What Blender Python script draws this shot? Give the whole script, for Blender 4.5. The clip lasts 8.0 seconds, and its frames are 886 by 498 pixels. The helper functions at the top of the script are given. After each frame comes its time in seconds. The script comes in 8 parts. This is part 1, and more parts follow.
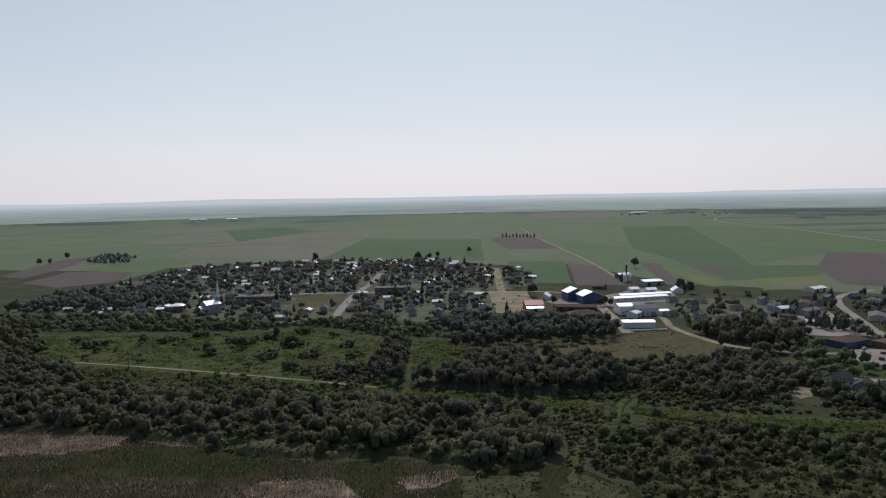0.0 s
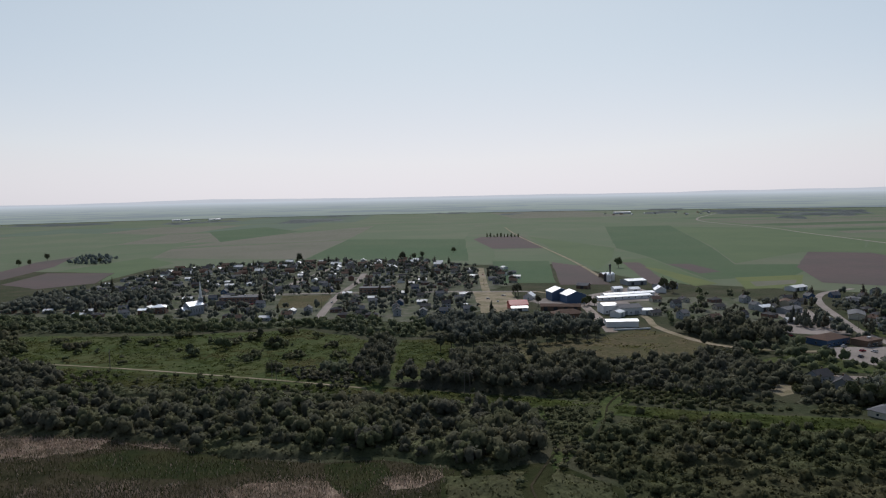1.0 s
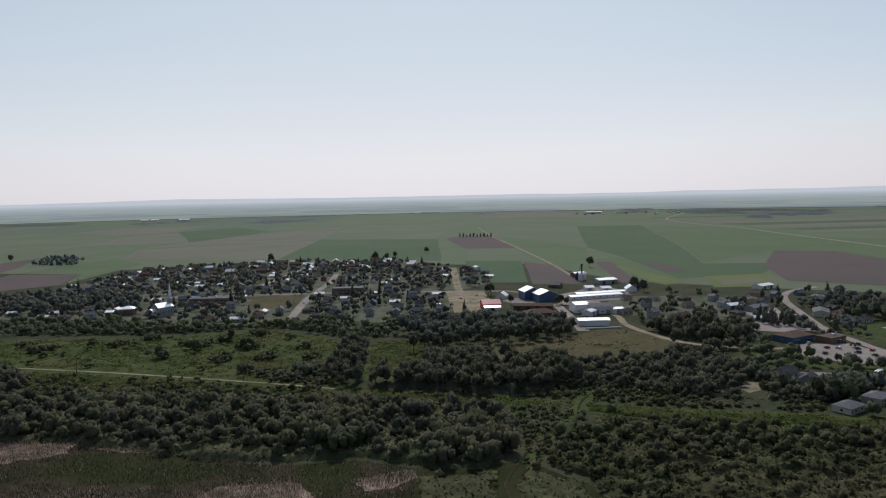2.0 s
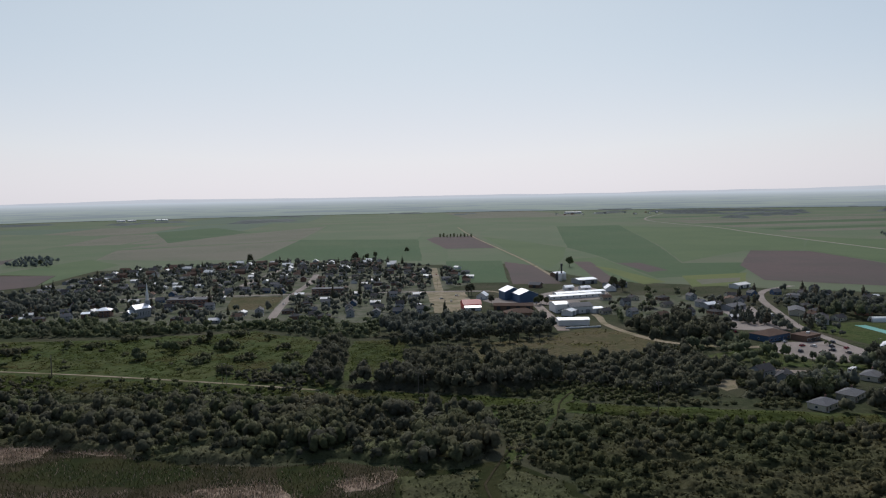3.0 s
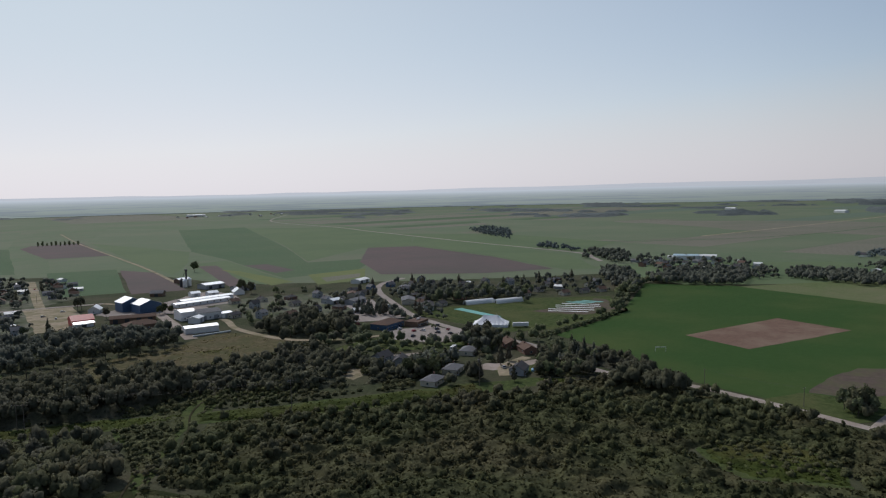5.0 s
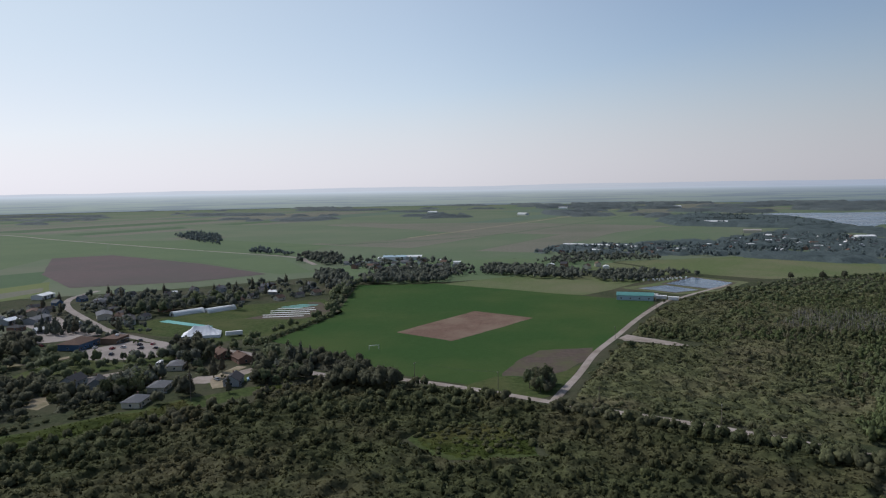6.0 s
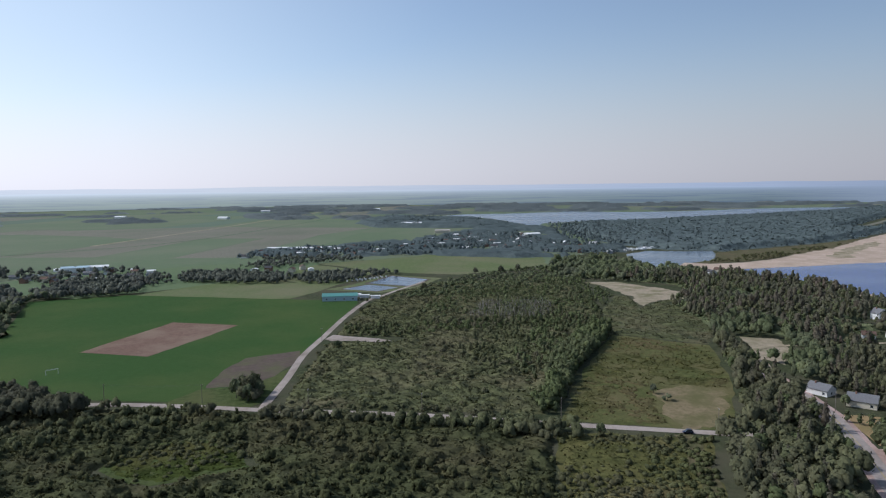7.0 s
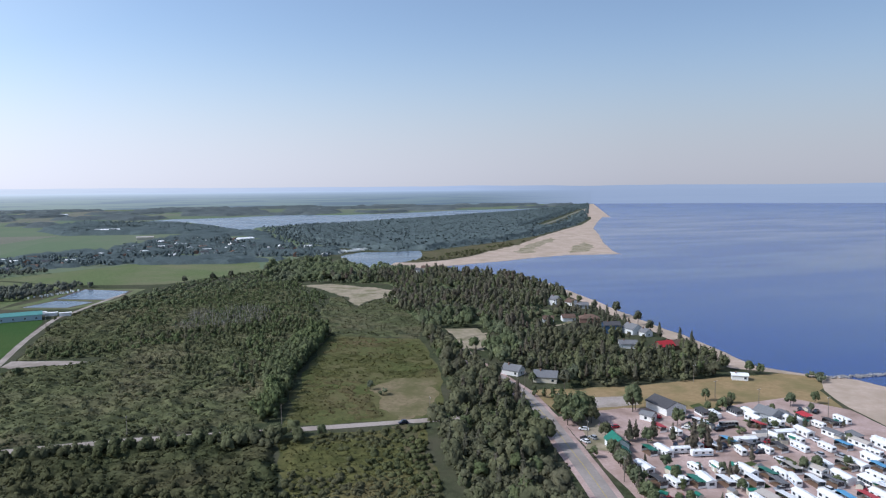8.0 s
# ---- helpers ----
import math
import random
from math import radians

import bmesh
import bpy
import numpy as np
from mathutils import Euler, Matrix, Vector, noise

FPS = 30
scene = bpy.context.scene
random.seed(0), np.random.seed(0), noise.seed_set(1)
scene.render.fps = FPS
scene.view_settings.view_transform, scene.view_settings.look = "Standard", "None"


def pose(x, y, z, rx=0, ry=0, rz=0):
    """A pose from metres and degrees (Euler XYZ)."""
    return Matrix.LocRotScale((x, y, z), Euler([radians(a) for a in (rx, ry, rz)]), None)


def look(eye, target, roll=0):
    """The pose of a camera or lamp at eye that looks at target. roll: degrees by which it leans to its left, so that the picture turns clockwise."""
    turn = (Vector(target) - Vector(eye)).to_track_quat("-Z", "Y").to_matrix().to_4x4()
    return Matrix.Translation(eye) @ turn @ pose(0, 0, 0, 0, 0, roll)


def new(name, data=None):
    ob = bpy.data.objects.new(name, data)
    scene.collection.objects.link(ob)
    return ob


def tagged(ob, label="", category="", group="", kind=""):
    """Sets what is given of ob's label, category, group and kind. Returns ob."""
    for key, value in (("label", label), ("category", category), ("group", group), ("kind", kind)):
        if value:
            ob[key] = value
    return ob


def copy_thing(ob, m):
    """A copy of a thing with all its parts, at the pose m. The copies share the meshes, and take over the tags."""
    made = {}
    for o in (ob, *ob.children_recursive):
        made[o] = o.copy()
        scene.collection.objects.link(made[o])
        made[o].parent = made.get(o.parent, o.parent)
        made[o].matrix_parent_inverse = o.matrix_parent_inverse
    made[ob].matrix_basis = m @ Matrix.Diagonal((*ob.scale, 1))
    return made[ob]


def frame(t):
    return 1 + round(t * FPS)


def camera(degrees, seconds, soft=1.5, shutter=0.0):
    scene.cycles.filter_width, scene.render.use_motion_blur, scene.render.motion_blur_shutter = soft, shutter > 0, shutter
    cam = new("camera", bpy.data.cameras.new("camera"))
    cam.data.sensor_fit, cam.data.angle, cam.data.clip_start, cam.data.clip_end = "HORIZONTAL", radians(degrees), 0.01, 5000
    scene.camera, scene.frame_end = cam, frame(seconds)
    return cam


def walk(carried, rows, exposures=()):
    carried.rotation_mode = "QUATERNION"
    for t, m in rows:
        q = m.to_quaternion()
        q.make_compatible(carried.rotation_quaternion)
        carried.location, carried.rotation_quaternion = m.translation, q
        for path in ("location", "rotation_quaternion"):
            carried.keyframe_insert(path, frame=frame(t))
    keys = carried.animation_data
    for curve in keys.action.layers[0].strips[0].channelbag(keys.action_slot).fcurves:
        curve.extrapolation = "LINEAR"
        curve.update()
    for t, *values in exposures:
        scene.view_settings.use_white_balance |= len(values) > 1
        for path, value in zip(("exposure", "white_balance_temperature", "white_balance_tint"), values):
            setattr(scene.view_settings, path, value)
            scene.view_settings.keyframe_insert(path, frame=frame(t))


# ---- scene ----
import itertools

# ---------------------------------------------------------------- camera
cam = camera(64.08, 8.0, soft=1.2)
EXPOSURES = [  # seconds, stops, kelvin, tint
    (0.0, 0.15, 6480, 13), (4.0, 0.15, 6480, 13), (4.7, 0.1, 6480, 13), (6.0, 0.32, 6300, 13), (7.0, 0.62, 6050, 13), (8.0, 0.90, 5850, 13)]
EYE = (0.0, 0.0, 105.0)
TURNS = [  # seconds, yaw, pitch, roll
    (0, -0.074, -4.115, -1.12),
    (0.5, -0.41, -4.126, -1.163),
    (1, -1.331, -4.139, -1.162),
    (1.5, -2.381, -4.167, -1.152),
    (3, -5.122, -4.201, -1.152),
    (3.5, -5.992, -4.218, -1.154),
    (4, -11.673, -4.297, -1.224),
    (4.5, -23.12, -4.46, -1.108),
    (4.7, -27.797, -4.538, -1.257),
    (5.8, -53.106, -4.769, -0.779),
    (6, -57.67, -4.765, -0.882),
    (6.5, -69.352, -4.799, -0.748),
    (7, -81.344, -4.83, -0.68),
    (7.5, -95.565, -4.825, -0.609),
    (8, -104.176, -4.805, -0.596),
]
walk(cam, [(t, pose(*EYE) @ pose(0, 0, 0, 0, 0, yaw) @ pose(0, 0, 0, 90 + pitch) @ pose(0, 0, 0, 0, 0, roll))
           for t, yaw, pitch, roll in TURNS],
     exposures=EXPOSURES)

# ---------------------------------------------------------------- daylight
GLOW = 0.9
HAZE_LOW, HAZE_HIGH = (0.870, 0.862, 0.915, 1), (0.765, 0.900, 0.965, 1)
SUN_AZ, SUN_EL = radians(3), radians(43)      # azimuth from +y towards +x
world = bpy.data.worlds.new("sky")
scene.world = world
world.use_nodes = True
wn = world.node_tree
sky = wn.nodes.new("ShaderNodeTexSky")
sky.sky_type = "NISHITA"
sky.sun_disc = False
sky.sun_elevation, sky.sun_rotation = SUN_EL, SUN_AZ
sky.air_density, sky.dust_density, sky.ozone_density = 1.0, 0.4, 1.0
wn.nodes["Background"].inputs["Strength"].default_value = 0.092
# summer haze: the sky's own light, bleached towards the horizon
direction = wn.nodes.new("ShaderNodeTexCoord")
height = wn.nodes.new("ShaderNodeSeparateXYZ")
wn.links.new(direction.outputs["Generated"], height.inputs[0])
bleach = wn.nodes.new("ShaderNodeMapRange")
bleach.interpolation_type = "SMOOTHERSTEP"
bleach.inputs["From Min"].default_value, bleach.inputs["From Max"].default_value = -0.02, 0.26
bleach.inputs["To Min"].default_value, bleach.inputs["To Max"].default_value = 0.96, 0.18
wn.links.new(height.outputs["Z"], bleach.inputs["Value"])
grey = wn.nodes.new("ShaderNodeRGBToBW")
wn.links.new(sky.outputs["Color"], grey.inputs[0])
milk = wn.nodes.new("ShaderNodeMix")
milk.data_type, milk.blend_type = "RGBA", "MULTIPLY"
milk.inputs[0].default_value = 1.0
even = wn.nodes.new("ShaderNodeMath")            # haze spreads the light evenly over the low sky
even.operation = "POWER"
even.inputs[1].default_value = 0.25
wn.links.new(grey.outputs[0], even.inputs[0])
thick = wn.nodes.new("ShaderNodeMath")
thick.operation = "MULTIPLY"
thick.inputs[1].default_value = 4.7
wn.links.new(even.outputs[0], thick.inputs[0])
lit = wn.nodes.new("ShaderNodeMapRange")         # thinner veil on the side away from the sun
lit.inputs["From Min"].default_value, lit.inputs["From Max"].default_value = -0.5, 0.95
lit.inputs["To Min"].default_value, lit.inputs["To Max"].default_value = 0.64, 1.0
wn.links.new(height.outputs["Y"], lit.inputs["Value"])
shared = wn.nodes.new("ShaderNodeMath")
shared.operation = "MULTIPLY"
wn.links.new(thick.outputs[0], shared.inputs[0])
wn.links.new(lit.outputs["Result"], shared.inputs[1])
wn.links.new(shared.outputs[0], milk.inputs[6])
cast = wn.nodes.new("ShaderNodeMix")
cast.data_type = "RGBA"
cast.inputs[6].default_value, cast.inputs[7].default_value = HAZE_HIGH, HAZE_LOW
wn.links.new(bleach.outputs["Result"], cast.inputs[0])
wn.links.new(cast.outputs[2], milk.inputs[7])
veil = wn.nodes.new("ShaderNodeMix")
veil.data_type = "RGBA"
sunward = wn.nodes.new("ShaderNodeMapRange")     # a wide pale aureole on the sun's side
sunward.inputs["From Min"].default_value, sunward.inputs["From Max"].default_value = -0.1, 1.0
sunward.inputs["To Min"].default_value, sunward.inputs["To Max"].default_value = 0.0, 0.88
wn.links.new(height.outputs["Y"], sunward.inputs["Value"])
whole = wn.nodes.new("ShaderNodeMath")
whole.operation = "MAXIMUM"
wn.links.new(bleach.outputs["Result"], whole.inputs[0])
wn.links.new(sunward.outputs["Result"], whole.inputs[1])
wn.links.new(whole.outputs[0], veil.inputs[0])
wn.links.new(sky.outputs["Color"], veil.inputs[6])
wn.links.new(milk.outputs[2], veil.inputs[7])
fade = wn.nodes.new("ShaderNodeMapRange")        # the hazy sky dims away from the sun
fade.inputs["From Min"].default_value, fade.inputs["From Max"].default_value = -0.8, 0.55
fade.inputs["To Min"].default_value, fade.inputs["To Max"].default_value = 0.62, 1.0
wn.links.new(height.outputs["Y"], fade.inputs["Value"])
dim = wn.nodes.new("ShaderNodeMix")
dim.data_type, dim.blend_type = "RGBA", "MULTIPLY"
dim.inputs[0].default_value = 1.0
wn.links.new(veil.outputs[2], dim.inputs[6])
wn.links.new(fade.outputs["Result"], dim.inputs[7])
toward = wn.nodes.new("ShaderNodeVectorMath")    # the bright ring of haze round the sun
toward.operation = "DOT_PRODUCT"
toward.inputs[1].default_value = (math.sin(SUN_AZ) * math.cos(SUN_EL), math.cos(SUN_AZ) * math.cos(SUN_EL), math.sin(SUN_EL))
wn.links.new(direction.outputs["Generated"], toward.inputs[0])
ring = wn.nodes.new("ShaderNodeMapRange")
ring.interpolation_type = "SMOOTHSTEP"
ring.inputs["From Min"].default_value, ring.inputs["From Max"].default_value = 0.90, 1.0
ring.inputs["To Min"].default_value, ring.inputs["To Max"].default_value = 1.0, 4.0
wn.links.new(toward.outputs["Value"], ring.inputs["Value"])
aureole = wn.nodes.new("ShaderNodeMix")
aureole.data_type, aureole.blend_type = "RGBA", "MULTIPLY"
aureole.inputs[0].default_value = 1.0
wn.links.new(dim.outputs[2], aureole.inputs[6])
wn.links.new(ring.outputs["Result"], aureole.inputs[7])
wn.links.new(aureole.outputs[2], wn.nodes["Background"].inputs["Color"])
sun_data = bpy.data.lights.new("sun", "SUN")
sun_data.energy, sun_data.angle, sun_data.color = 1.75, radians(0.8), (1.0, 0.95, 0.87)
sun = new("sun", sun_data)
sun.matrix_world = look((math.sin(SUN_AZ) * 300, math.cos(SUN_AZ) * 300, 300 * math.tan(SUN_EL)), (0, 0, 0))


# ---------------------------------------------------------------- materials
def nodes_of(name):
    m = bpy.data.materials.new(name)
    m.use_nodes = True
    return m, m.node_tree.nodes, m.node_tree.links, m.node_tree.nodes["Principled BSDF"]


def rgb(c):
    return (c[0], c[1], c[2], 1.0)


def noise_node(n, l, coord, scale, detail=4.0, rough=0.6):
    k = n.new("ShaderNodeTexNoise")
    k.inputs["Scale"].default_value = scale
    k.inputs["Detail"].default_value = detail
    k.inputs["Roughness"].default_value = rough
    l.new(coord, k.inputs["Vector"])
    return k


def mix_node(n, l, fac, a, b, blend="MIX"):
    k = n.new("ShaderNodeMix")
    k.data_type, k.blend_type = "RGBA", blend
    for sock, v in ((k.inputs[0], fac), (k.inputs[6], a), (k.inputs[7], b)):
        if isinstance(v, (int, float)):
            sock.default_value = v
        elif isinstance(v, tuple):
            sock.default_value = rgb(v)
        else:
            l.new(v, sock)
    return k.outputs[2]


def ramp(n, l, fac, lo, hi):
    k = n.new("ShaderNodeMapRange")
    k.inputs["From Min"].default_value, k.inputs["From Max"].default_value = lo, hi
    l.new(fac, k.inputs["Value"])
    return k.outputs["Result"]


def land(name, a, b, c, fine=0.6, coarse=0.02, rough=0.95, bump=0.3, rows=0.0, row_angle=0.0, spec=0.03):
    """Soil, grass or crop: two tones in fine grain, a third in broad patches, drill rows if wanted."""
    m, n, l, p = nodes_of(name)
    g = n.new("ShaderNodeNewGeometry").outputs["Position"]
    f1 = noise_node(n, l, g, fine, 6, 0.7)
    f2 = noise_node(n, l, g, coarse, 4, 0.6)
    col = mix_node(n, l, ramp(n, l, f1.outputs["Fac"], 0.35, 0.65), a, b)
    col = mix_node(n, l, ramp(n, l, f2.outputs["Fac"], 0.42, 0.68), col, c)
    if rows:
        turn = n.new("ShaderNodeVectorRotate")
        turn.inputs["Angle"].default_value = row_angle
        l.new(g, turn.inputs["Vector"])
        w = n.new("ShaderNodeTexWave")
        w.inputs["Scale"].default_value = rows
        w.inputs["Distortion"].default_value = 1.5
        w.inputs["Detail"].default_value = 2
        l.new(turn.outputs["Vector"], w.inputs["Vector"])
        dark = mix_node(n, l, 1.0, col, (0.72, 0.74, 0.72), "MULTIPLY")
        col = mix_node(n, l, w.outputs["Fac"], col, dark)
    l.new(col, p.inputs["Base Color"])
    p.inputs["Roughness"].default_value = rough
    p.inputs["Specular IOR Level"].default_value = spec
    bp = n.new("ShaderNodeBump")
    bp.inputs["Strength"].default_value, bp.inputs["Distance"].default_value = bump, 0.5
    l.new(f1.outputs["Fac"], bp.inputs["Height"])
    l.new(bp.outputs["Normal"], p.inputs["Normal"])
    return m


def paint(name, c, var=0.12, rough=0.6, metal=0.0, scale=1.5, bump=0.0, spec=0.4):
    """Painted, coated or bare solid surface with grime in it."""
    m, n, l, p = nodes_of(name)
    o = n.new("ShaderNodeTexCoord").outputs["Object"]
    f1 = noise_node(n, l, o, scale, 5, 0.65)
    ob = n.new("ShaderNodeObjectInfo").outputs["Random"]
    dull = tuple(v * (1 - 2.2 * var) for v in c)
    col = mix_node(n, l, ramp(n, l, f1.outputs["Fac"], 0.4, 0.75), c, dull)
    col = mix_node(n, l, ob, col, mix_node(n, l, 1.0, col, (1 - var, 1 - var, 1 - var * 0.8), "MULTIPLY"))
    l.new(col, p.inputs["Base Color"])
    p.inputs["Roughness"].default_value, p.inputs["Metallic"].default_value = rough, metal
    p.inputs["Specular IOR Level"].default_value = spec
    if bump:
        bp = n.new("ShaderNodeBump")
        bp.inputs["Strength"].default_value, bp.inputs["Distance"].default_value = bump, 0.05
        l.new(f1.outputs["Fac"], bp.inputs["Height"])
        l.new(bp.outputs["Normal"], p.inputs["Normal"])
    return m


def foliage(name, a, b, c, patch=0.12, see=0.10, leafy=1.0, sheen=0.05):
    """Leaves: tone differs from plant to plant and from leaf clump to leaf clump; fine relief of leaves in the crowns."""
    m, n, l, p = nodes_of(name)
    geo = n.new("ShaderNodeNewGeometry")
    a, b, c = (tuple(v * k for v, k in zip(tone, (1.07, 1.0, 1.07))) for tone in (a, b, c))
    f1 = noise_node(n, l, geo.outputs["Position"], patch, 2, 0.5)
    col = mix_node(n, l, ramp(n, l, f1.outputs["Fac"], 0.36, 0.64), a, b)
    f2 = noise_node(n, l, geo.outputs["Position"], patch * 0.2, 2, 0.5)
    col = mix_node(n, l, ramp(n, l, f2.outputs["Fac"], 0.45, 0.7), col, c)
    col = mix_node(n, l, geo.outputs["Random Per Island"], mix_node(n, l, 1.0, col, (0.84, 0.85, 0.84), "MULTIPLY"),
                   mix_node(n, l, 1.0, col, (1.16, 1.15, 1.10), "MULTIPLY"))
    f3 = noise_node(n, l, geo.outputs["Position"], 1.15 * leafy, 3, 0.65)
    col = mix_node(n, l, ramp(n, l, f3.outputs["Fac"], 0.34, 0.66), mix_node(n, l, 1.0, col, (0.82, 0.83, 0.84), "MULTIPLY"),
                   mix_node(n, l, 1.0, col, (1.15, 1.15, 1.1), "MULTIPLY"))
    l.new(col, p.inputs["Base Color"])
    p.inputs["Roughness"].default_value = 0.8
    p.inputs["Specular IOR Level"].default_value = sheen
    bp = n.new("ShaderNodeBump")
    bp.inputs["Strength"].default_value, bp.inputs["Distance"].default_value = 0.35, 0.5 / leafy
    l.new(f3.outputs["Fac"], bp.inputs["Height"])
    l.new(bp.outputs["Normal"], p.inputs["Normal"])
    tr = n.new("ShaderNodeBsdfTranslucent")
    l.new(col, tr.inputs["Color"])
    mx = n.new("ShaderNodeMixShader")
    mx.inputs[0].default_value = max(see, 0.24)
    l.new(p.outputs[0], mx.inputs[1])
    l.new(tr.outputs[0], mx.inputs[2])
    l.new(mx.outputs[0], n["Material Output"].inputs["Surface"])
    return m


def water_surface(name, c, rough, wave, strength):
    m, n, l, p = nodes_of(name)
    g = n.new("ShaderNodeNewGeometry").outputs["Position"]
    st = n.new("ShaderNodeMapping")
    st.inputs["Rotation"].default_value = (0, 0, radians(25))
    st.inputs["Scale"].default_value = (1.0, 0.35, 1.0)
    l.new(g, st.inputs["Vector"])
    f1 = noise_node(n, l, st.outputs["Vector"], wave, 5, 0.6)
    wide = n.new("ShaderNodeMapping")
    wide.inputs["Rotation"].default_value = (0, 0, radians(22))
    wide.inputs["Scale"].default_value = (1.0, 0.22, 1.0)
    l.new(g, wide.inputs["Vector"])
    f2 = noise_node(n, l, wide.outputs["Vector"], 0.011, 5, 0.6)
    deep = tuple(v * 0.8 for v in c)
    l.new(mix_node(n, l, ramp(n, l, f2.outputs["Fac"], 0.35, 0.65), c, deep), p.inputs["Base Color"])
    calm = n.new("ShaderNodeMapRange")
    calm.inputs["From Min"].default_value, calm.inputs["From Max"].default_value = 0.42, 0.66
    calm.inputs["To Min"].default_value, calm.inputs["To Max"].default_value = rough, rough * 0.55
    l.new(f2.outputs["Fac"], calm.inputs["Value"])
    l.new(calm.outputs["Result"], p.inputs["Roughness"])
    p.inputs["IOR"].default_value = 1.33
    bp = n.new("ShaderNodeBump")
    bp.inputs["Strength"].default_value, bp.inputs["Distance"].default_value = strength, 0.4
    l.new(f1.outputs["Fac"], bp.inputs["Height"])
    l.new(bp.outputs["Normal"], p.inputs["Normal"])
    return m


def distance_material(name, low, mid, haze, eye=105.0, patch=0.0011, glow=1.0):
    """Far country as it lies on the flat plain beyond: strips of wood and field that close up towards the skyline and
    melt into haze painted into their glow.
    """
    m, n, l, p = nodes_of(name)
    g = n.new("ShaderNodeNewGeometry").outputs["Position"]
    sep = n.new("ShaderNodeSeparateXYZ")
    l.new(g, sep.inputs[0])

    def calc(op, a, b=None):
        k = n.new("ShaderNodeMath")
        k.operation = op
        for sock, v in zip(k.inputs, (a, b)):
            if isinstance(v, (int, float)):
                sock.default_value = v
            elif v is not None:
                l.new(v, sock)
        return k.outputs[0]

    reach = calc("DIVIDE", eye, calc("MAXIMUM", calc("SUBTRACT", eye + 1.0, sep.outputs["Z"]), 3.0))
    spread = n.new("ShaderNodeVectorMath")
    spread.operation = "SCALE"
    l.new(g, spread.inputs[0])
    l.new(reach, spread.inputs["Scale"])
    flat = n.new("ShaderNodeMapping")
    flat.inputs["Scale"].default_value = (1.0, 1.0, 0.0)
    l.new(spread.outputs[0], flat.inputs["Vector"])
    f1 = noise_node(n, l, flat.outputs["Vector"], patch, 3, 0.55)
    cells = n.new("ShaderNodeTexVoronoi")
    cells.inputs["Scale"].default_value = patch * 1.6
    l.new(flat.outputs["Vector"], cells.inputs["Vector"])
    tone = n.new("ShaderNodeSeparateColor")
    l.new(cells.outputs["Color"], tone.inputs[0])
    col = mix_node(n, l, tone.outputs["Red"], mid, tuple(0.72 * a + 0.28 * b for a, b in zip(mid, low)))
    col = mix_node(n, l, ramp(n, l, f1.outputs["Fac"], 0.50, 0.56), col, low)
    murk = n.new("ShaderNodeMapRange")         # painted haze, thicker towards the sun
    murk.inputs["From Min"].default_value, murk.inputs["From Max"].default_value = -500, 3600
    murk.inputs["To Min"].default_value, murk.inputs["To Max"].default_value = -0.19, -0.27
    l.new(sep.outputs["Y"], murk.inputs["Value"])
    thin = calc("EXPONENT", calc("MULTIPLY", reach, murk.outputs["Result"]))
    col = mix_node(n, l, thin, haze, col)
    p.inputs["Base Color"].default_value = (0.02, 0.025, 0.03, 1)
    shore = n.new("ShaderNodeMapRange")        # the land's colour fades into the bay's pale haze tone
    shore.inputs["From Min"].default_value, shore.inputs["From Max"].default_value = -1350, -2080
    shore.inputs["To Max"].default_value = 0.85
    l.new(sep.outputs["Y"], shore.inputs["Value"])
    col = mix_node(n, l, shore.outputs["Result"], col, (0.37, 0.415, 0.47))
    away = n.new("ShaderNodeMapRange")         # the painted glow is tinted bluer away from the sun
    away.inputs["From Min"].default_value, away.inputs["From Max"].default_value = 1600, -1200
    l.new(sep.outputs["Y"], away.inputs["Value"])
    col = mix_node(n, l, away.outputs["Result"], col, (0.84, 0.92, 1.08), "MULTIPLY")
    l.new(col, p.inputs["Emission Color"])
    sunward = n.new("ShaderNodeMapRange")      # the painted haze glows more on the sun's side
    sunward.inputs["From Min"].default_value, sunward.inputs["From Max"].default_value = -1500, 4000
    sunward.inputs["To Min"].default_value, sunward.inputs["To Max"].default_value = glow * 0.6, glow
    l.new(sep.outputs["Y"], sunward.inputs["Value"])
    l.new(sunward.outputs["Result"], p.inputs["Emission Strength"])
    p.inputs["Roughness"].default_value = 1.0
    p.inputs["Specular IOR Level"].default_value = 0.0
    m.cycles.emission_sampling = "NONE"
    return m


MEADOW = land("rough_meadow", (0.032, 0.040, 0.020), (0.070, 0.078, 0.042), (0.084, 0.078, 0.052), 0.3, 0.02, bump=0.9)
# kept paler than the near grass, partly to stand in for haze
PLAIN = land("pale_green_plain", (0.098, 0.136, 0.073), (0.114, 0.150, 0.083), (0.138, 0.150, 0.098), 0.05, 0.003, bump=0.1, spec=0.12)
LUSH = land("lush_grass", (0.034, 0.050, 0.018), (0.080, 0.104, 0.036), (0.088, 0.096, 0.040), 0.3, 0.03, bump=0.9)
LAWN = land("dry_lawn", (0.066, 0.060, 0.031), (0.154, 0.125, 0.075), (0.074, 0.078, 0.036), 0.3, 0.05, bump=0.6)
MARSH = land("marsh_sedge", (0.018, 0.020, 0.010), (0.040, 0.038, 0.018), (0.066, 0.054, 0.034), 0.35, 0.06, bump=0.8)
SEDGEBED = land("green_sedge_bed", (0.015, 0.022, 0.009), (0.035, 0.043, 0.015), (0.046, 0.046, 0.020), 0.35, 0.06, bump=0.8)
STRAW = land("dead_reed_litter", (0.20, 0.150, 0.114), (0.42, 0.325, 0.252), (0.050, 0.047, 0.024), 0.45, 0.10, bump=0.9)
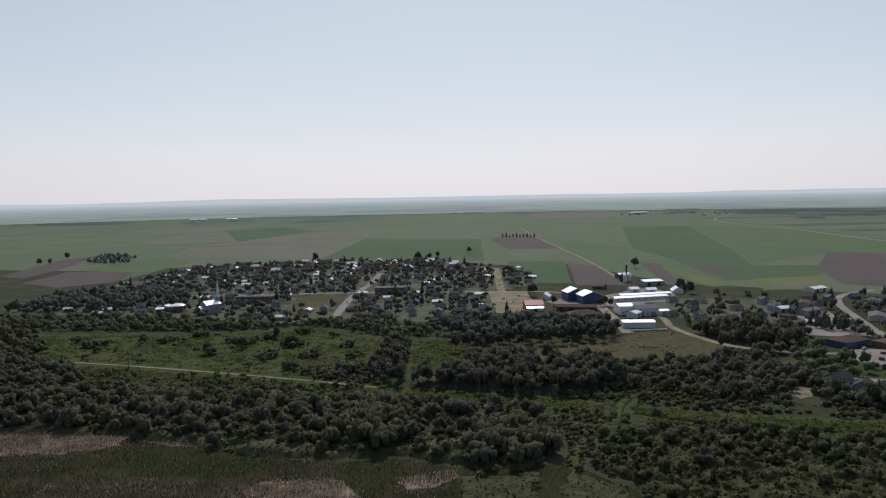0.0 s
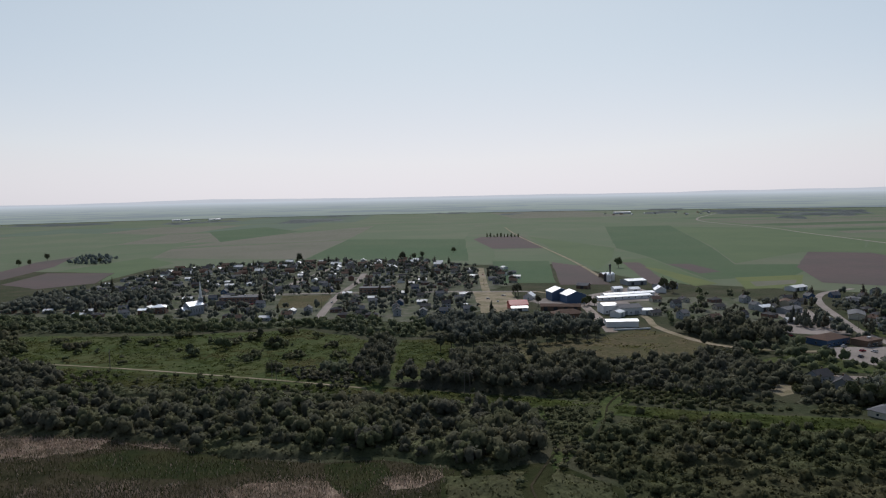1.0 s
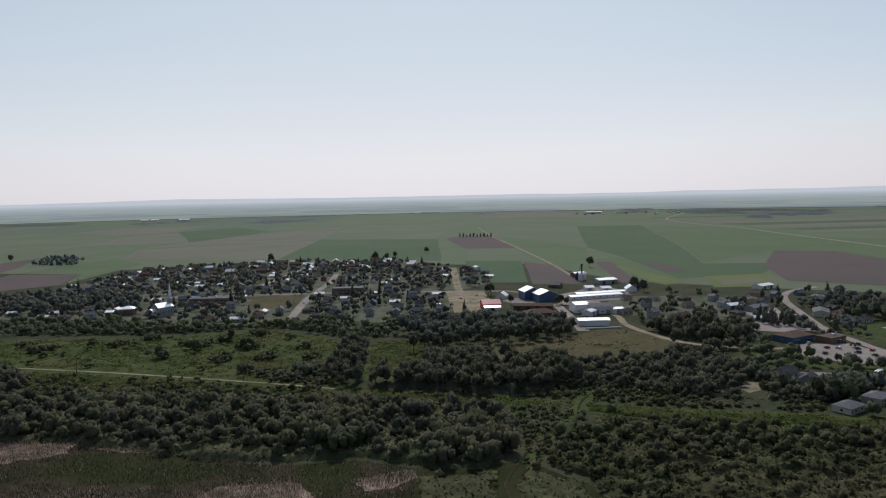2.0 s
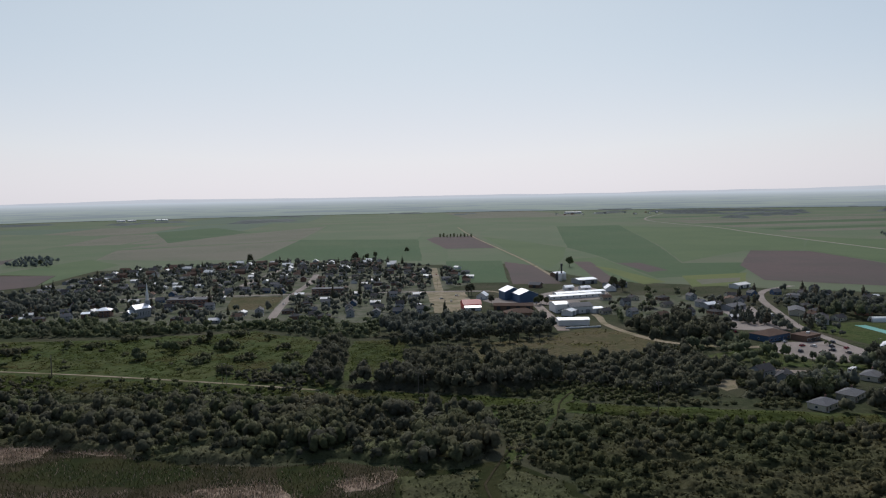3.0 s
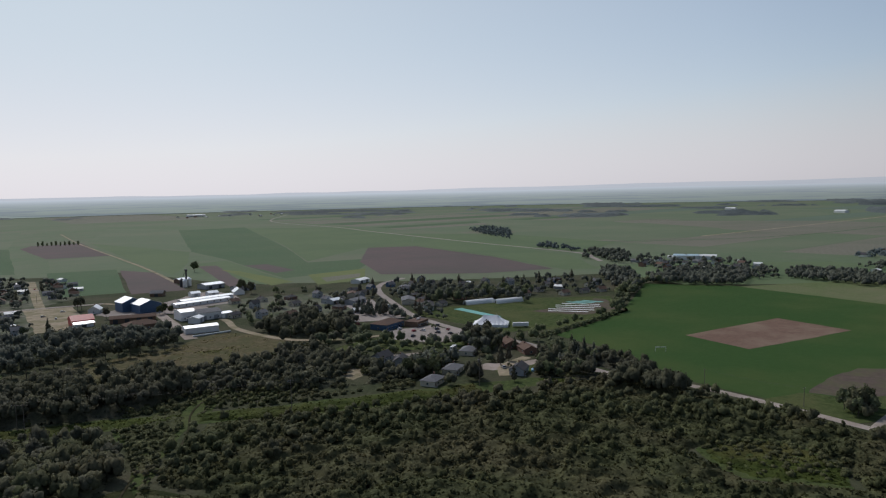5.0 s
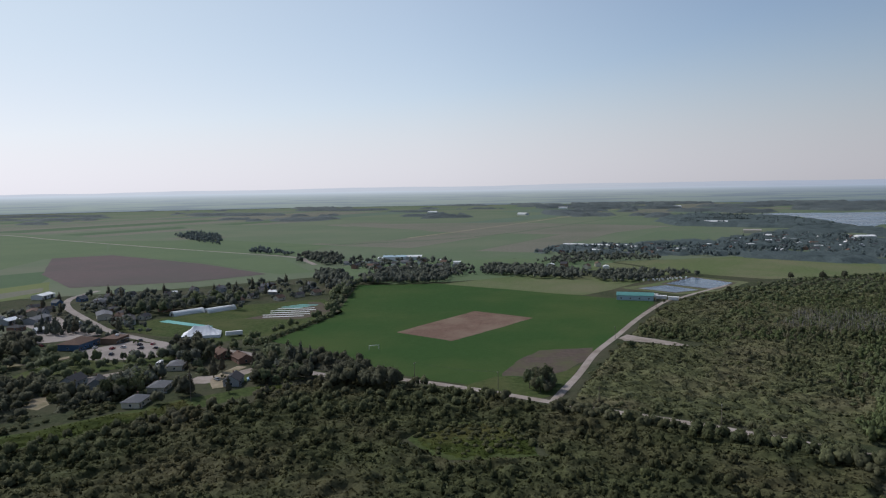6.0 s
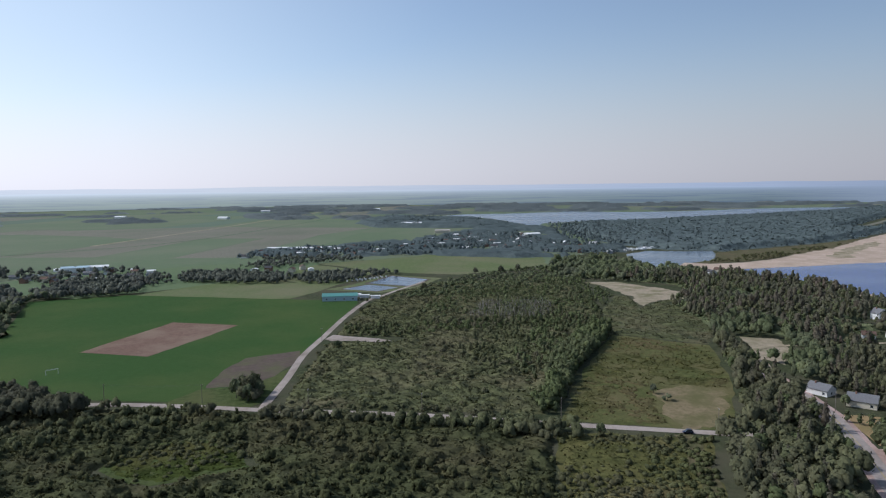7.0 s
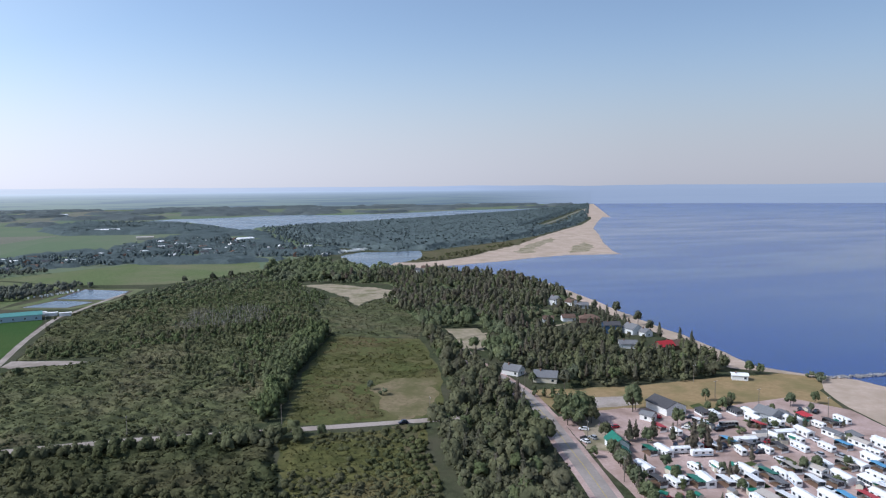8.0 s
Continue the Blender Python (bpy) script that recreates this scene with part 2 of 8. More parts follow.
CROP = land("young_grain_crop", (0.039, 0.083, 0.024), (0.049, 0.096, 0.029), (0.073, 0.105, 0.034), 0.25, 0.010, rows=0.35, row_angle=1.45)
TILLED = land("tilled_soil", (0.160, 0.101, 0.078), (0.216, 0.140, 0.108), (0.248, 0.179, 0.136), 0.3, 0.03, rows=0.3, row_angle=0.2)
DARKSOIL = land("dark_tilled_soil", (0.085, 0.066, 0.058), (0.12, 0.092, 0.076), (0.10, 0.10, 0.055), 0.25, 0.05)
SAND = land("beach_sand", (0.40, 0.302, 0.235), (0.49, 0.385, 0.31), (0.33, 0.26, 0.195), 0.2, 0.03, bump=0.3)
DIRT = land("bare_dirt", (0.27, 0.22, 0.16), (0.36, 0.30, 0.22), (0.16, 0.15, 0.08), 0.3, 0.06)
GRAVEL = land("gravel", (0.31, 0.262, 0.228), (0.39, 0.335, 0.298), (0.23, 0.190, 0.157), 0.9, 0.06)
CAMP_GRAVEL = land("pinkish_gravel", (0.38, 0.275, 0.245), (0.49, 0.365, 0.325), (0.285, 0.20, 0.165), 0.9, 0.06)
ASPHALT = land("weathered_asphalt", (0.29, 0.250, 0.225), (0.35, 0.305, 0.277), (0.235, 0.205, 0.184), 0.8, 0.04, bump=0.1)
HAYGREEN = land("hay_meadow", (0.110, 0.141, 0.061), (0.151, 0.178, 0.081), (0.177, 0.174, 0.100), 0.2, 0.012, rows=0.12, row_angle=0.3, bump=0.5)
# the palest and bluest field tones stand in for haze over distance
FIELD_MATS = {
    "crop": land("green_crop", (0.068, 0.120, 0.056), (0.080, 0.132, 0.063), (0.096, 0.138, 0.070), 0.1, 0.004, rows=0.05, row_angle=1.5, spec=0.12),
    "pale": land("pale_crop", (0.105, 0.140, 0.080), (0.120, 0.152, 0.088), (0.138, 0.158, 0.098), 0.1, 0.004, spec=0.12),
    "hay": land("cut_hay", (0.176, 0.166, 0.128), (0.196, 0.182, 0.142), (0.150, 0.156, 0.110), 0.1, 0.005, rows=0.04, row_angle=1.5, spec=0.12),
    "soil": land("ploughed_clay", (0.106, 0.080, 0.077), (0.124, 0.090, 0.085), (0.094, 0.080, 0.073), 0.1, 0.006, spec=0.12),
    "hazeblue": land("haze_blued_crop", (0.100, 0.138, 0.096), (0.114, 0.150, 0.104), (0.095, 0.130, 0.090), 0.1, 0.004, spec=0.12),
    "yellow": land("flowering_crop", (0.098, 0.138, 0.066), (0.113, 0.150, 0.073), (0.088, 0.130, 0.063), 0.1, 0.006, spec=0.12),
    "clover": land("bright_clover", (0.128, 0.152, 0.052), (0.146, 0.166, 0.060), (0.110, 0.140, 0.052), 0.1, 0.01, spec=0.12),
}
BAY = water_surface("bay_water", (0.026, 0.058, 0.205), 0.20, 0.3, 0.3)
STILL = water_surface("still_water", (0.105, 0.135, 0.172), 0.28, 0.5, 0.3)
LEAF_DARK = foliage("dark_broadleaf", (0.066, 0.075, 0.049), (0.113, 0.119, 0.072), (0.088, 0.091, 0.067), 0.12, 0.18)
LEAF_MID = foliage("mid_green_broadleaf", (0.088, 0.115, 0.056), (0.145, 0.172, 0.086), (0.112, 0.130, 0.082), 0.12, 0.2)
LEAF_WILLOW = foliage("willow_scrub_leaf", (0.084, 0.091, 0.050), (0.135, 0.139, 0.078), (0.145, 0.131, 0.087), 0.07, 0.12)
LEAF_OLIVE = foliage("olive_scrub_leaf", (0.068, 0.081, 0.036), (0.107, 0.121, 0.052), (0.102, 0.101, 0.055), 0.07, 0.12)
LEAF_BRIGHT = foliage("poplar_leaf", (0.082, 0.110, 0.047), (0.122, 0.152, 0.068), (0.104, 0.120, 0.065), 0.15)
LEAF_THICKET = foliage("willow_thicket_leaf", (0.076, 0.088, 0.043), (0.112, 0.127, 0.060), (0.124, 0.122, 0.068), 0.11, 0.1)
LEAF_ALDER = foliage("alder_scrub_leaf", (0.053, 0.063, 0.029), (0.085, 0.098, 0.044), (0.094, 0.092, 0.048), 0.1, 0.06)
LEAF_WEED = foliage("tall_weeds", (0.040, 0.058, 0.015), (0.074, 0.098, 0.026), (0.094, 0.094, 0.036), 0.09, 0.24, sheen=0.02)
LEAF_TAWNY = foliage("tawny_weeds", (0.074, 0.082, 0.030), (0.118, 0.122, 0.046), (0.150, 0.128, 0.064), 0.09, 0.24, sheen=0.02)
LEAF_STAND = foliage("young_poplar_leaf", (0.074, 0.088, 0.043), (0.114, 0.130, 0.064), (0.111, 0.110, 0.068), 0.1, 0.1)
LEAF_PINE = foliage("conifer_needles", (0.078, 0.085, 0.056), (0.114, 0.120, 0.078), (0.116, 0.100, 0.076))
LEAF_WOOD = foliage("brown_tinged_broadleaf", (0.083, 0.092, 0.050), (0.132, 0.145, 0.074), (0.118, 0.118, 0.075), 0.09, 0.2)
# two distant leaf tones with haze put into the base colour, paler and bluer
LEAF_HAZE_FAR = foliage("haze_paled_far_leaf", (0.105, 0.132, 0.130), (0.130, 0.158, 0.152), (0.115, 0.142, 0.138), 0.03, 0.1, 0.3)
LEAF_HAZE_MID = foliage("haze_paled_forest_leaf", (0.082, 0.112, 0.110), (0.108, 0.144, 0.138), (0.094, 0.126, 0.124), 0.03, 0.1, 0.3)
YARD = land("village_yards", (0.095, 0.102, 0.068), (0.175, 0.168, 0.135), (0.075, 0.092, 0.050), 0.12, 0.04)
# village crowns lightened and blued a little in place of haze
LEAF_TOWN = foliage("haze_paled_village_leaf", (0.088, 0.104, 0.082), (0.132, 0.150, 0.112), (0.108, 0.122, 0.100), 0.1, 0.24)
BARK = paint("bark", (0.12, 0.10, 0.08), 0.2, 0.95, bump=0.4)
DEADWOOD = paint("grey_dead_wood", (0.30, 0.27, 0.24), 0.2, 0.95)
REED = foliage("dry_reed_stalk", (0.25, 0.200, 0.152), (0.42, 0.345, 0.270), (0.09, 0.09, 0.05), 0.3, 0.25)
SEDGE = foliage("green_sedge_blade", (0.030, 0.038, 0.014), (0.048, 0.056, 0.020), (0.066, 0.064, 0.030), 0.3, 0.2)
WALL_WHITE = paint("white_siding", (0.78, 0.77, 0.74), 0.08, 0.6)
WALL_CREAM = paint("cream_siding", (0.60, 0.54, 0.43), 0.08, 0.65)
WALL_GREY = paint("grey_siding", (0.36, 0.37, 0.38), 0.1, 0.65)
WALL_BLUE = paint("blue_siding", (0.065, 0.125, 0.225), 0.1, 0.55)
WALL_BRICK = paint("brown_brick", (0.26, 0.15, 0.11), 0.12, 0.9, bump=0.2)
WALL_BROWN = paint("brown_wood_siding", (0.19, 0.12, 0.08), 0.12, 0.8)
SHINGLE_DARK = paint("dark_asphalt_shingle", (0.090, 0.087, 0.090), 0.15, 0.95, bump=0.3, spec=0.12)
SHINGLE_BROWN = paint("brown_asphalt_shingle", (0.163, 0.108, 0.082), 0.15, 0.95, bump=0.3, spec=0.12)
SHINGLE_GREY = paint("grey_asphalt_shingle", (0.187, 0.187, 0.191), 0.12, 0.95, bump=0.3, spec=0.12)
METAL_WHITE = paint("white_sheet_metal", (0.82, 0.81, 0.79), 0.06, 0.55, 0.0, spec=0.25)
METAL_SILVER = paint("silver_church_roof", (0.82, 0.83, 0.84), 0.05, 0.36, 0.6)
METAL_GALV = paint("bright_galvanised_sheet", (0.82, 0.82, 0.82), 0.06, 0.4, 0.45, spec=0.6)
METAL_RED = paint("red_sheet_metal", (0.46, 0.035, 0.04), 0.08, 0.45)
METAL_GREEN = paint("green_sheet_metal", (0.02, 0.17, 0.11), 0.1, 0.45)
METAL_TEAL = paint("teal_sheet_metal", (0.09, 0.26, 0.23), 0.1, 0.45)
WALL_PALEBLUE = paint("pale_blue_siding", (0.38, 0.50, 0.56), 0.08, 0.5)
METAL_SKYBLUE = paint("light_blue_sheet_metal", (0.12, 0.36, 0.58), 0.1, 0.45)
METAL_BEIGE = paint("beige_sheet_metal", (0.48, 0.42, 0.36), 0.1, 0.5)
METAL_DARK = paint("dark_metal", (0.05, 0.05, 0.055), 0.1, 0.5)
PLASTIC = paint("greenhouse_film", (0.78, 0.79, 0.77), 0.06, 0.4)
CANVAS = paint("white_tent_canvas", (0.84, 0.84, 0.85), 0.04, 0.6)
TARP_TEAL = paint("teal_ground_cover", (0.12, 0.40, 0.36), 0.1, 0.5)
GLASS = paint("dark_window_glass", (0.03, 0.04, 0.05), 0.1, 0.12, spec=0.8)
TRIM = paint("white_trim", (0.8, 0.8, 0.78), 0.05, 0.5)
CONCRETE = paint("concrete", (0.42, 0.41, 0.39), 0.12, 0.9)
ROCK = paint("breakwater_rock", (0.34, 0.32, 0.30), 0.2, 0.9, bump=0.5)
RUBBER = paint("tyre_rubber", (0.02, 0.02, 0.02), 0.1, 0.9)
POLE_WOOD = paint("weathered_pole_wood", (0.20, 0.17, 0.14), 0.15, 0.9)
LINE_YELLOW = paint("yellow_road_paint", (0.55, 0.42, 0.10), 0.2, 0.8)
CAR_PAINTS = [paint("white_car_paint", (0.75, 0.75, 0.75), 0.04, 0.3), paint("black_car_paint", (0.015, 0.015, 0.018), 0.05, 0.25),
              paint("red_car_paint", (0.35, 0.02, 0.03), 0.05, 0.3), paint("silver_car_paint", (0.45, 0.46, 0.48), 0.05, 0.3, 0.4),
              paint("blue_car_paint", (0.015, 0.02, 0.045), 0.05, 0.3)]


# ---------------------------------------------------------------- mesh helpers
def link_mesh(name, me, mats, parent=None, m=None, label=""):
    for k in (mats if isinstance(mats, (list, tuple)) else [mats]):
        me.materials.append(k)
    ob = new(name, me)
    if parent is not None:
        ob.parent = parent
    if m is not None:
        ob.matrix_basis = m
    if label:
        ob["label"] = label
    return ob


def part(name, bm, material, parent, label=""):
    me = bpy.data.meshes.new(name)
    bmesh.ops.recalc_face_normals(bm, faces=bm.faces)
    bm.to_mesh(me)
    bm.free()
    return link_mesh(name, me, material, parent, None, label)


def box(bm, x0, x1, y0, y1, z0, z1, mat=0):
    v = [bm.verts.new((x, y, z)) for z in (z0, z1) for x, y in ((x0, y0), (x1, y0), (x1, y1), (x0, y1))]
    for q in ((3, 2, 1, 0), (4, 5, 6, 7), (0, 1, 5, 4), (1, 2, 6, 5), (2, 3, 7, 6), (3, 0, 4, 7)):
        bm.faces.new([v[i] for i in q]).material_index = mat
    return bm


def boxes(*dims):
    bm = bmesh.new()
    for b in dims:
        box(bm, *b)
    return bm


def rounded_box(x0, x1, y0, y1, z0, z1, r):
    bm = box(bmesh.new(), x0, x1, y0, y1, z0, z1)
    bmesh.ops.bevel(bm, geom=bm.edges[:], offset=r, segments=2, affect="EDGES", profile=0.5)
    return bm


def prism_x(profile, x0, x1, bm=None):
    """A closed y-z outline drawn out along x."""
    bm = bm or bmesh.new()
    a = [bm.verts.new((x0, y, z)) for y, z in profile]
    b = [bm.verts.new((x1, y, z)) for y, z in profile]
    bm.faces.new(a[::-1])
    bm.faces.new(b)
    for i in range(len(a)):
        j = (i + 1) % len(a)
        bm.faces.new((a[i], a[j], b[j], b[i]))
    return bm


def tube(bm, x, y, z0, z1, r0, r1, seg=8):
    a = [bm.verts.new((x + r0 * math.cos(k * math.tau / seg), y + r0 * math.sin(k * math.tau / seg), z0)) for k in range(seg)]
    b = [bm.verts.new((x + r1 * math.cos(k * math.tau / seg), y + r1 * math.sin(k * math.tau / seg), z1)) for k in range(seg)]
    bm.faces.new(a[::-1])
    bm.faces.new(b)
    for i in range(seg):
        j = (i + 1) % seg
        bm.faces.new((a[i], a[j], b[j], b[i]))
    return bm


def limb(bm, p, q, r0, r1, seg=5):
    p, q = Vector(p), Vector(q)
    rot = (q - p).to_track_quat("Z", "Y").to_matrix()
    ring = lambda c, r: [bm.verts.new(c + rot @ Vector((r * math.cos(k * math.tau / seg), r * math.sin(k * math.tau / seg), 0))) for k in range(seg)]
    a, b = ring(p, r0), ring(q, r1)
    bm.faces.new(b)
    for i in range(seg):
        j = (i + 1) % seg
        bm.faces.new((a[i], a[j], b[j], b[i]))
    return bm


def empty(name, label, category, group="", m=None):
    ob = tagged(new(name), label, category, group)
    ob.empty_display_size = 1.0
    if m is not None:
        ob.matrix_basis = m
    return ob


def inside(poly, p):
    """Which of the points p (n, 2) lie within the outline."""
    poly = np.asarray(poly, float)
    hit = np.zeros(len(p), bool)
    x, y = p[:, 0], p[:, 1]
    for (x0, y0), (x1, y1) in zip(poly, np.roll(poly, -1, 0)):
        c = (y0 > y) != (y1 > y)
        if y1 != y0:
            hit ^= c & (x < (x1 - x0) * (y - y0) / (y1 - y0) + x0)
    return hit


def near_line(line, p, width):
    line = np.asarray(line, float)
    hit = np.zeros(len(p), bool)
    for a, b in zip(line[:-1], line[1:]):
        ab = b - a
        t = np.clip(((p - a) @ ab) / max(ab @ ab, 1e-6), 0, 1)
        hit |= np.hypot(*(p - a - t[:, None] * ab).T) < width
    return hit


def smooth_line(pts, step=8.0, closed=False):
    """Catmull-Rom through the points."""
    pts = [np.array(p, float) for p in pts]
    n = len(pts)
    out = []
    for i in range(n if closed else n - 1):
        p1, p2 = pts[i], pts[(i + 1) % n]
        p0 = pts[i - 1] if (closed or i) else 2 * p1 - p2
        p3 = pts[(i + 2) % n] if (closed or i + 2 < n) else 2 * p2 - p1
        k = max(1, int(np.linalg.norm(p2 - p1) / step))
        for s in range(k):
            t = s / k
            out.append(0.5 * (2 * p1 + (p2 - p0) * t + (2 * p0 - 5 * p1 + 4 * p2 - p3) * t * t + (3 * p1 - p0 - 3 * p2 + p3) * t ** 3))
    if not closed:
        out.append(pts[-1])
    return out


def sheet(name, pts, z, material, label, category, wobble=0.0, step=12.0, curved=False, kind="structure", group=""):
    """A patch of ground cover laid over the land, its edge ragged by wobble metres."""
    if curved:
        pts = smooth_line(pts, step, True)
    elif wobble:
        fine = []
        for a, b in zip(pts, pts[1:] + pts[:1]):
            a, b = np.array(a, float), np.array(b, float)
            k = max(1, int(np.linalg.norm(b - a) / step))
            fine += [a + (b - a) * s / k for s in range(k)]
        pts = fine
    if wobble:
        pts = [(p[0] + wobble * 0.25 * noise.noise((p[0] * 0.9, p[1] * 0.9, 7.0)) + wobble * noise.noise((p[0] * 0.05, p[1] * 0.05, 1.7)) + wobble * 0.5 * noise.noise((p[0] * 0.21, p[1] * 0.21, 5.0)),
                p[1] + wobble * noise.noise((p[0] * 0.05, p[1] * 0.05, 9.1)) + wobble * 0.5 * noise.noise((p[0] * 0.21, p[1] * 0.21, 3.0))) for p in pts]
    bm = bmesh.new()
    f = bm.faces.new([bm.verts.new((p[0], p[1], z)) for p in pts])
    if f.normal.z < 0:
        f.normal_flip()
    bm.normal_update()
    if f.normal.z < 0:
        f.normal_flip()
    bmesh.ops.triangulate(bm, faces=bm.faces[:])
    bm.normal_update()
    for f in bm.faces:
        if f.normal.z < 0:
            f.normal_flip()
    me = bpy.data.meshes.new(name)
    bm.to_mesh(me)
    bm.free()
    return tagged(link_mesh(name, me, material), label, category, group, kind)


def ribbon(name, pts, width, z, material, label, category="road", step=8.0, crown=0.06, kind="structure"):
    """A road or track along a line, a little higher in the middle."""
    line = smooth_line(pts, step)
    bm = bmesh.new()
    rows = []
    for i, p in enumerate(line):
        d = line[min(i + 1, len(line) - 1)] - line[max(i - 1, 0)]
        nrm = np.array([-d[1], d[0]]) / max(np.hypot(*d), 1e-6)
        w = width * (0.5 + 0.06 * noise.noise((p[0] * 0.08, p[1] * 0.08, 2.0)))
        rows.append([bm.verts.new((p[0] + nrm[0] * w * s, p[1] + nrm[1] * w * s, z + (crown if abs(s) < 0.9 else 0.0))) for s in (1, 0.82, 0, -0.82, -1)])
    for a, b in zip(rows[:-1], rows[1:]):
        for k in range(4):
            bm.faces.new((a[k], a[k + 1], b[k + 1], b[k]))
    bmesh.ops.recalc_face_normals(bm, faces=bm.faces)
    me = bpy.data.meshes.new(name)
    bm.to_mesh(me)
    bm.free()
    return tagged(link_mesh(name, me, material), label, category, "", kind)


def quads_object(name, verts, quads, material, label, category, kind="stuff", normals=None):
    me = bpy.data.meshes.new(name)
    me.vertices.add(len(verts))
    me.vertices.foreach_set("co", np.ascontiguousarray(verts, np.float32).ravel())
    me.loops.add(quads.size)
    me.loops.foreach_set("vertex_index", np.ascontiguousarray(quads, np.int32).ravel())
    me.polygons.add(len(quads))
    me.polygons.foreach_set("loop_start", np.arange(0, quads.size, 4, dtype=np.int32))
    me.update(calc_edges=True)
    if normals is not None:      # leaves shade as one soft crown
        me.attributes.new("custom_normal", "FLOAT_VECTOR", "POINT").data.foreach_set("vector", np.ascontiguousarray(normals, np.float32).ravel())
    return tagged(link_mesh(name, me, material), label, category, "", kind)


# ---------------------------------------------------------------- plants as numpy prototypes
CUBE_SPHERE = None


def ball():
    """A rounded cube of 24 quads, radius 1."""
    global CUBE_SPHERE
    if CUBE_SPHERE is None:
        bm = bmesh.new()
        bmesh.ops.create_cube(bm, size=2)
        bmesh.ops.subdivide_edges(bm, edges=bm.edges[:], cuts=1, use_grid_fill=True)
        v = np.array([vv.co[:] for vv in bm.verts])
        v /= np.linalg.norm(v, axis=1)[:, None]
        q = np.array([[vv.index for vv in f.verts] for f in bm.faces])
        bm.free()
        CUBE_SPHERE = v, q
    return CUBE_SPHERE


def lobe_shape():
    """A rounded twelve-sided lump, radius 1: vertices and quads."""
    corner = [(x, y, z) for x in (-1, 1) for y in (-1, 1) for z in (-1, 1)]
    axis = [(-1, 0, 0), (1, 0, 0), (0, -1, 0), (0, 1, 0), (0, 0, -1), (0, 0, 1)]
    v = np.array([np.array(c) / math.sqrt(3) for c in corner] + [np.array(a, float) for a in axis])
    quads = []
    for i, j in itertools.combinations(range(8), 2):
        if sum(p != q for p, q in zip(corner[i], corner[j])) != 1:
            continue
        two = [8 + k for k, a in enumerate(axis) if sum(p * q for p, q in zip(a, corner[i])) > 0 and sum(p * q for p, q in zip(a, corner[j])) > 0]
        q = [i, two[0], j, two[1]]
        n = np.cross(v[q[1]] - v[q[0]], v[q[2]] - v[q[0]])
        quads.append(q if n @ (v[q[0]] + v[q[2]]) > 0 else q[::-1])
    return v, np.array(quads)


LOBE = lobe_shape()


def crown(rng, lobes, leaves, leaf, height, spread, base, cone=0.0, core=0.84, lift=0.1):
    """A crown: rounded lobes piled into a dome or a cone, leaf clumps standing out of them. Returns vertices, quads, soft normals."""
    V, Q, N, n = [], [], [], 0
    bv, bq = LOBE
    tall = height - base
    for k in range(lobes):
        u = (k + 0.5) / lobes
        ang = k * 2.4 + rng.uniform(0, 0.9)
        if lobes == 1:
            c, r = np.array([0, 0, base + 0.5 * tall]), np.array([spread, spread, 0.5 * tall])
        elif cone:          # stacked whorls, narrower upwards
            wide = spread * (1 - cone * u)
            off = wide * 0.35 * rng.uniform(0.4, 1.0)
            c = np.array([off * math.cos(ang), off * math.sin(ang), base + tall * (0.16 + 0.68 * u)])
            r = np.array([wide * rng.uniform(0.75, 0.95), wide * rng.uniform(0.75, 0.95), tall * 0.62 / lobes + 0.10 * tall])
        else:               # lobes over a dome, from its skirt to its top
            up = 0.98 - 1.15 * u
            side = math.sqrt(max(0.0, 1 - up * up))
            far = rng.uniform(0.50, 0.66)
            s = rng.uniform(0.40, 0.56) * (1.15 if k == 0 else 1.0)
            c = np.array([spread * far * side * math.cos(ang), spread * far * side * math.sin(ang), base + tall * (0.46 + 0.30 * up + rng.uniform(-0.05, 0.05))])
            r = np.array([spread * s * rng.uniform(0.9, 1.1), spread * s * rng.uniform(0.9, 1.1), min(tall * 0.30, spread * 0.62) * rng.uniform(0.8, 1.1)])
        bump = 1 + rng.uniform(-0.2, 0.2, len(bv))
        V.append(c + bv * bump[:, None] * r * core)
        whole = V[-1] - np.array([0, 0, base + 0.35 * tall])
        N.append(0.4 * bv + 0.75 * whole / np.linalg.norm(whole, axis=1)[:, None] + np.array([0, 0, lift]))
        Q.append(bq + n)
        n += len(bv)
        m = max(1, leaves // lobes)
        d = rng.normal(size=(m, 3))
        d[:, 2] = d[:, 2] * 0.9 + 0.35
        d /= np.linalg.norm(d, axis=1)[:, None]
        p = c + d * r * rng.uniform(0.84, 1.18, m)[:, None]
        nr = d + rng.normal(size=(m, 3)) * 0.4 + np.array([0, 0, lift])
        nr /= np.linalg.norm(nr, axis=1)[:, None]
        t = np.cross(nr, rng.normal(size=(m, 3)))
        t /= np.linalg.norm(t, axis=1)[:, None]
        b = np.cross(nr, t)
        s = leaf * rng.uniform(0.55, 1.25, m)[:, None]
        quad = np.stack([p - t * s - b * s * 0.6, p + t * s * 0.8 - b * s, p + t * s + b * s * 0.7, p - t * s * 0.7 + b * s], 1).reshape(-1, 3)
        V.append(quad)
        whole = p - np.array([0, 0, base + 0.35 * tall])
        N.append(np.repeat(0.4 * d + 0.75 * whole / np.linalg.norm(whole, axis=1)[:, None] + rng.normal(size=(m, 3)) * 0.2 + np.array([0, 0, lift]), 4, axis=0))
        Q.append(np.arange(4 * m).reshape(m, 4) + n)
        n += 4 * m
    N = np.concatenate(N)
    return np.concatenate(V), np.concatenate(Q), N / np.linalg.norm(N, axis=1)[:, None]


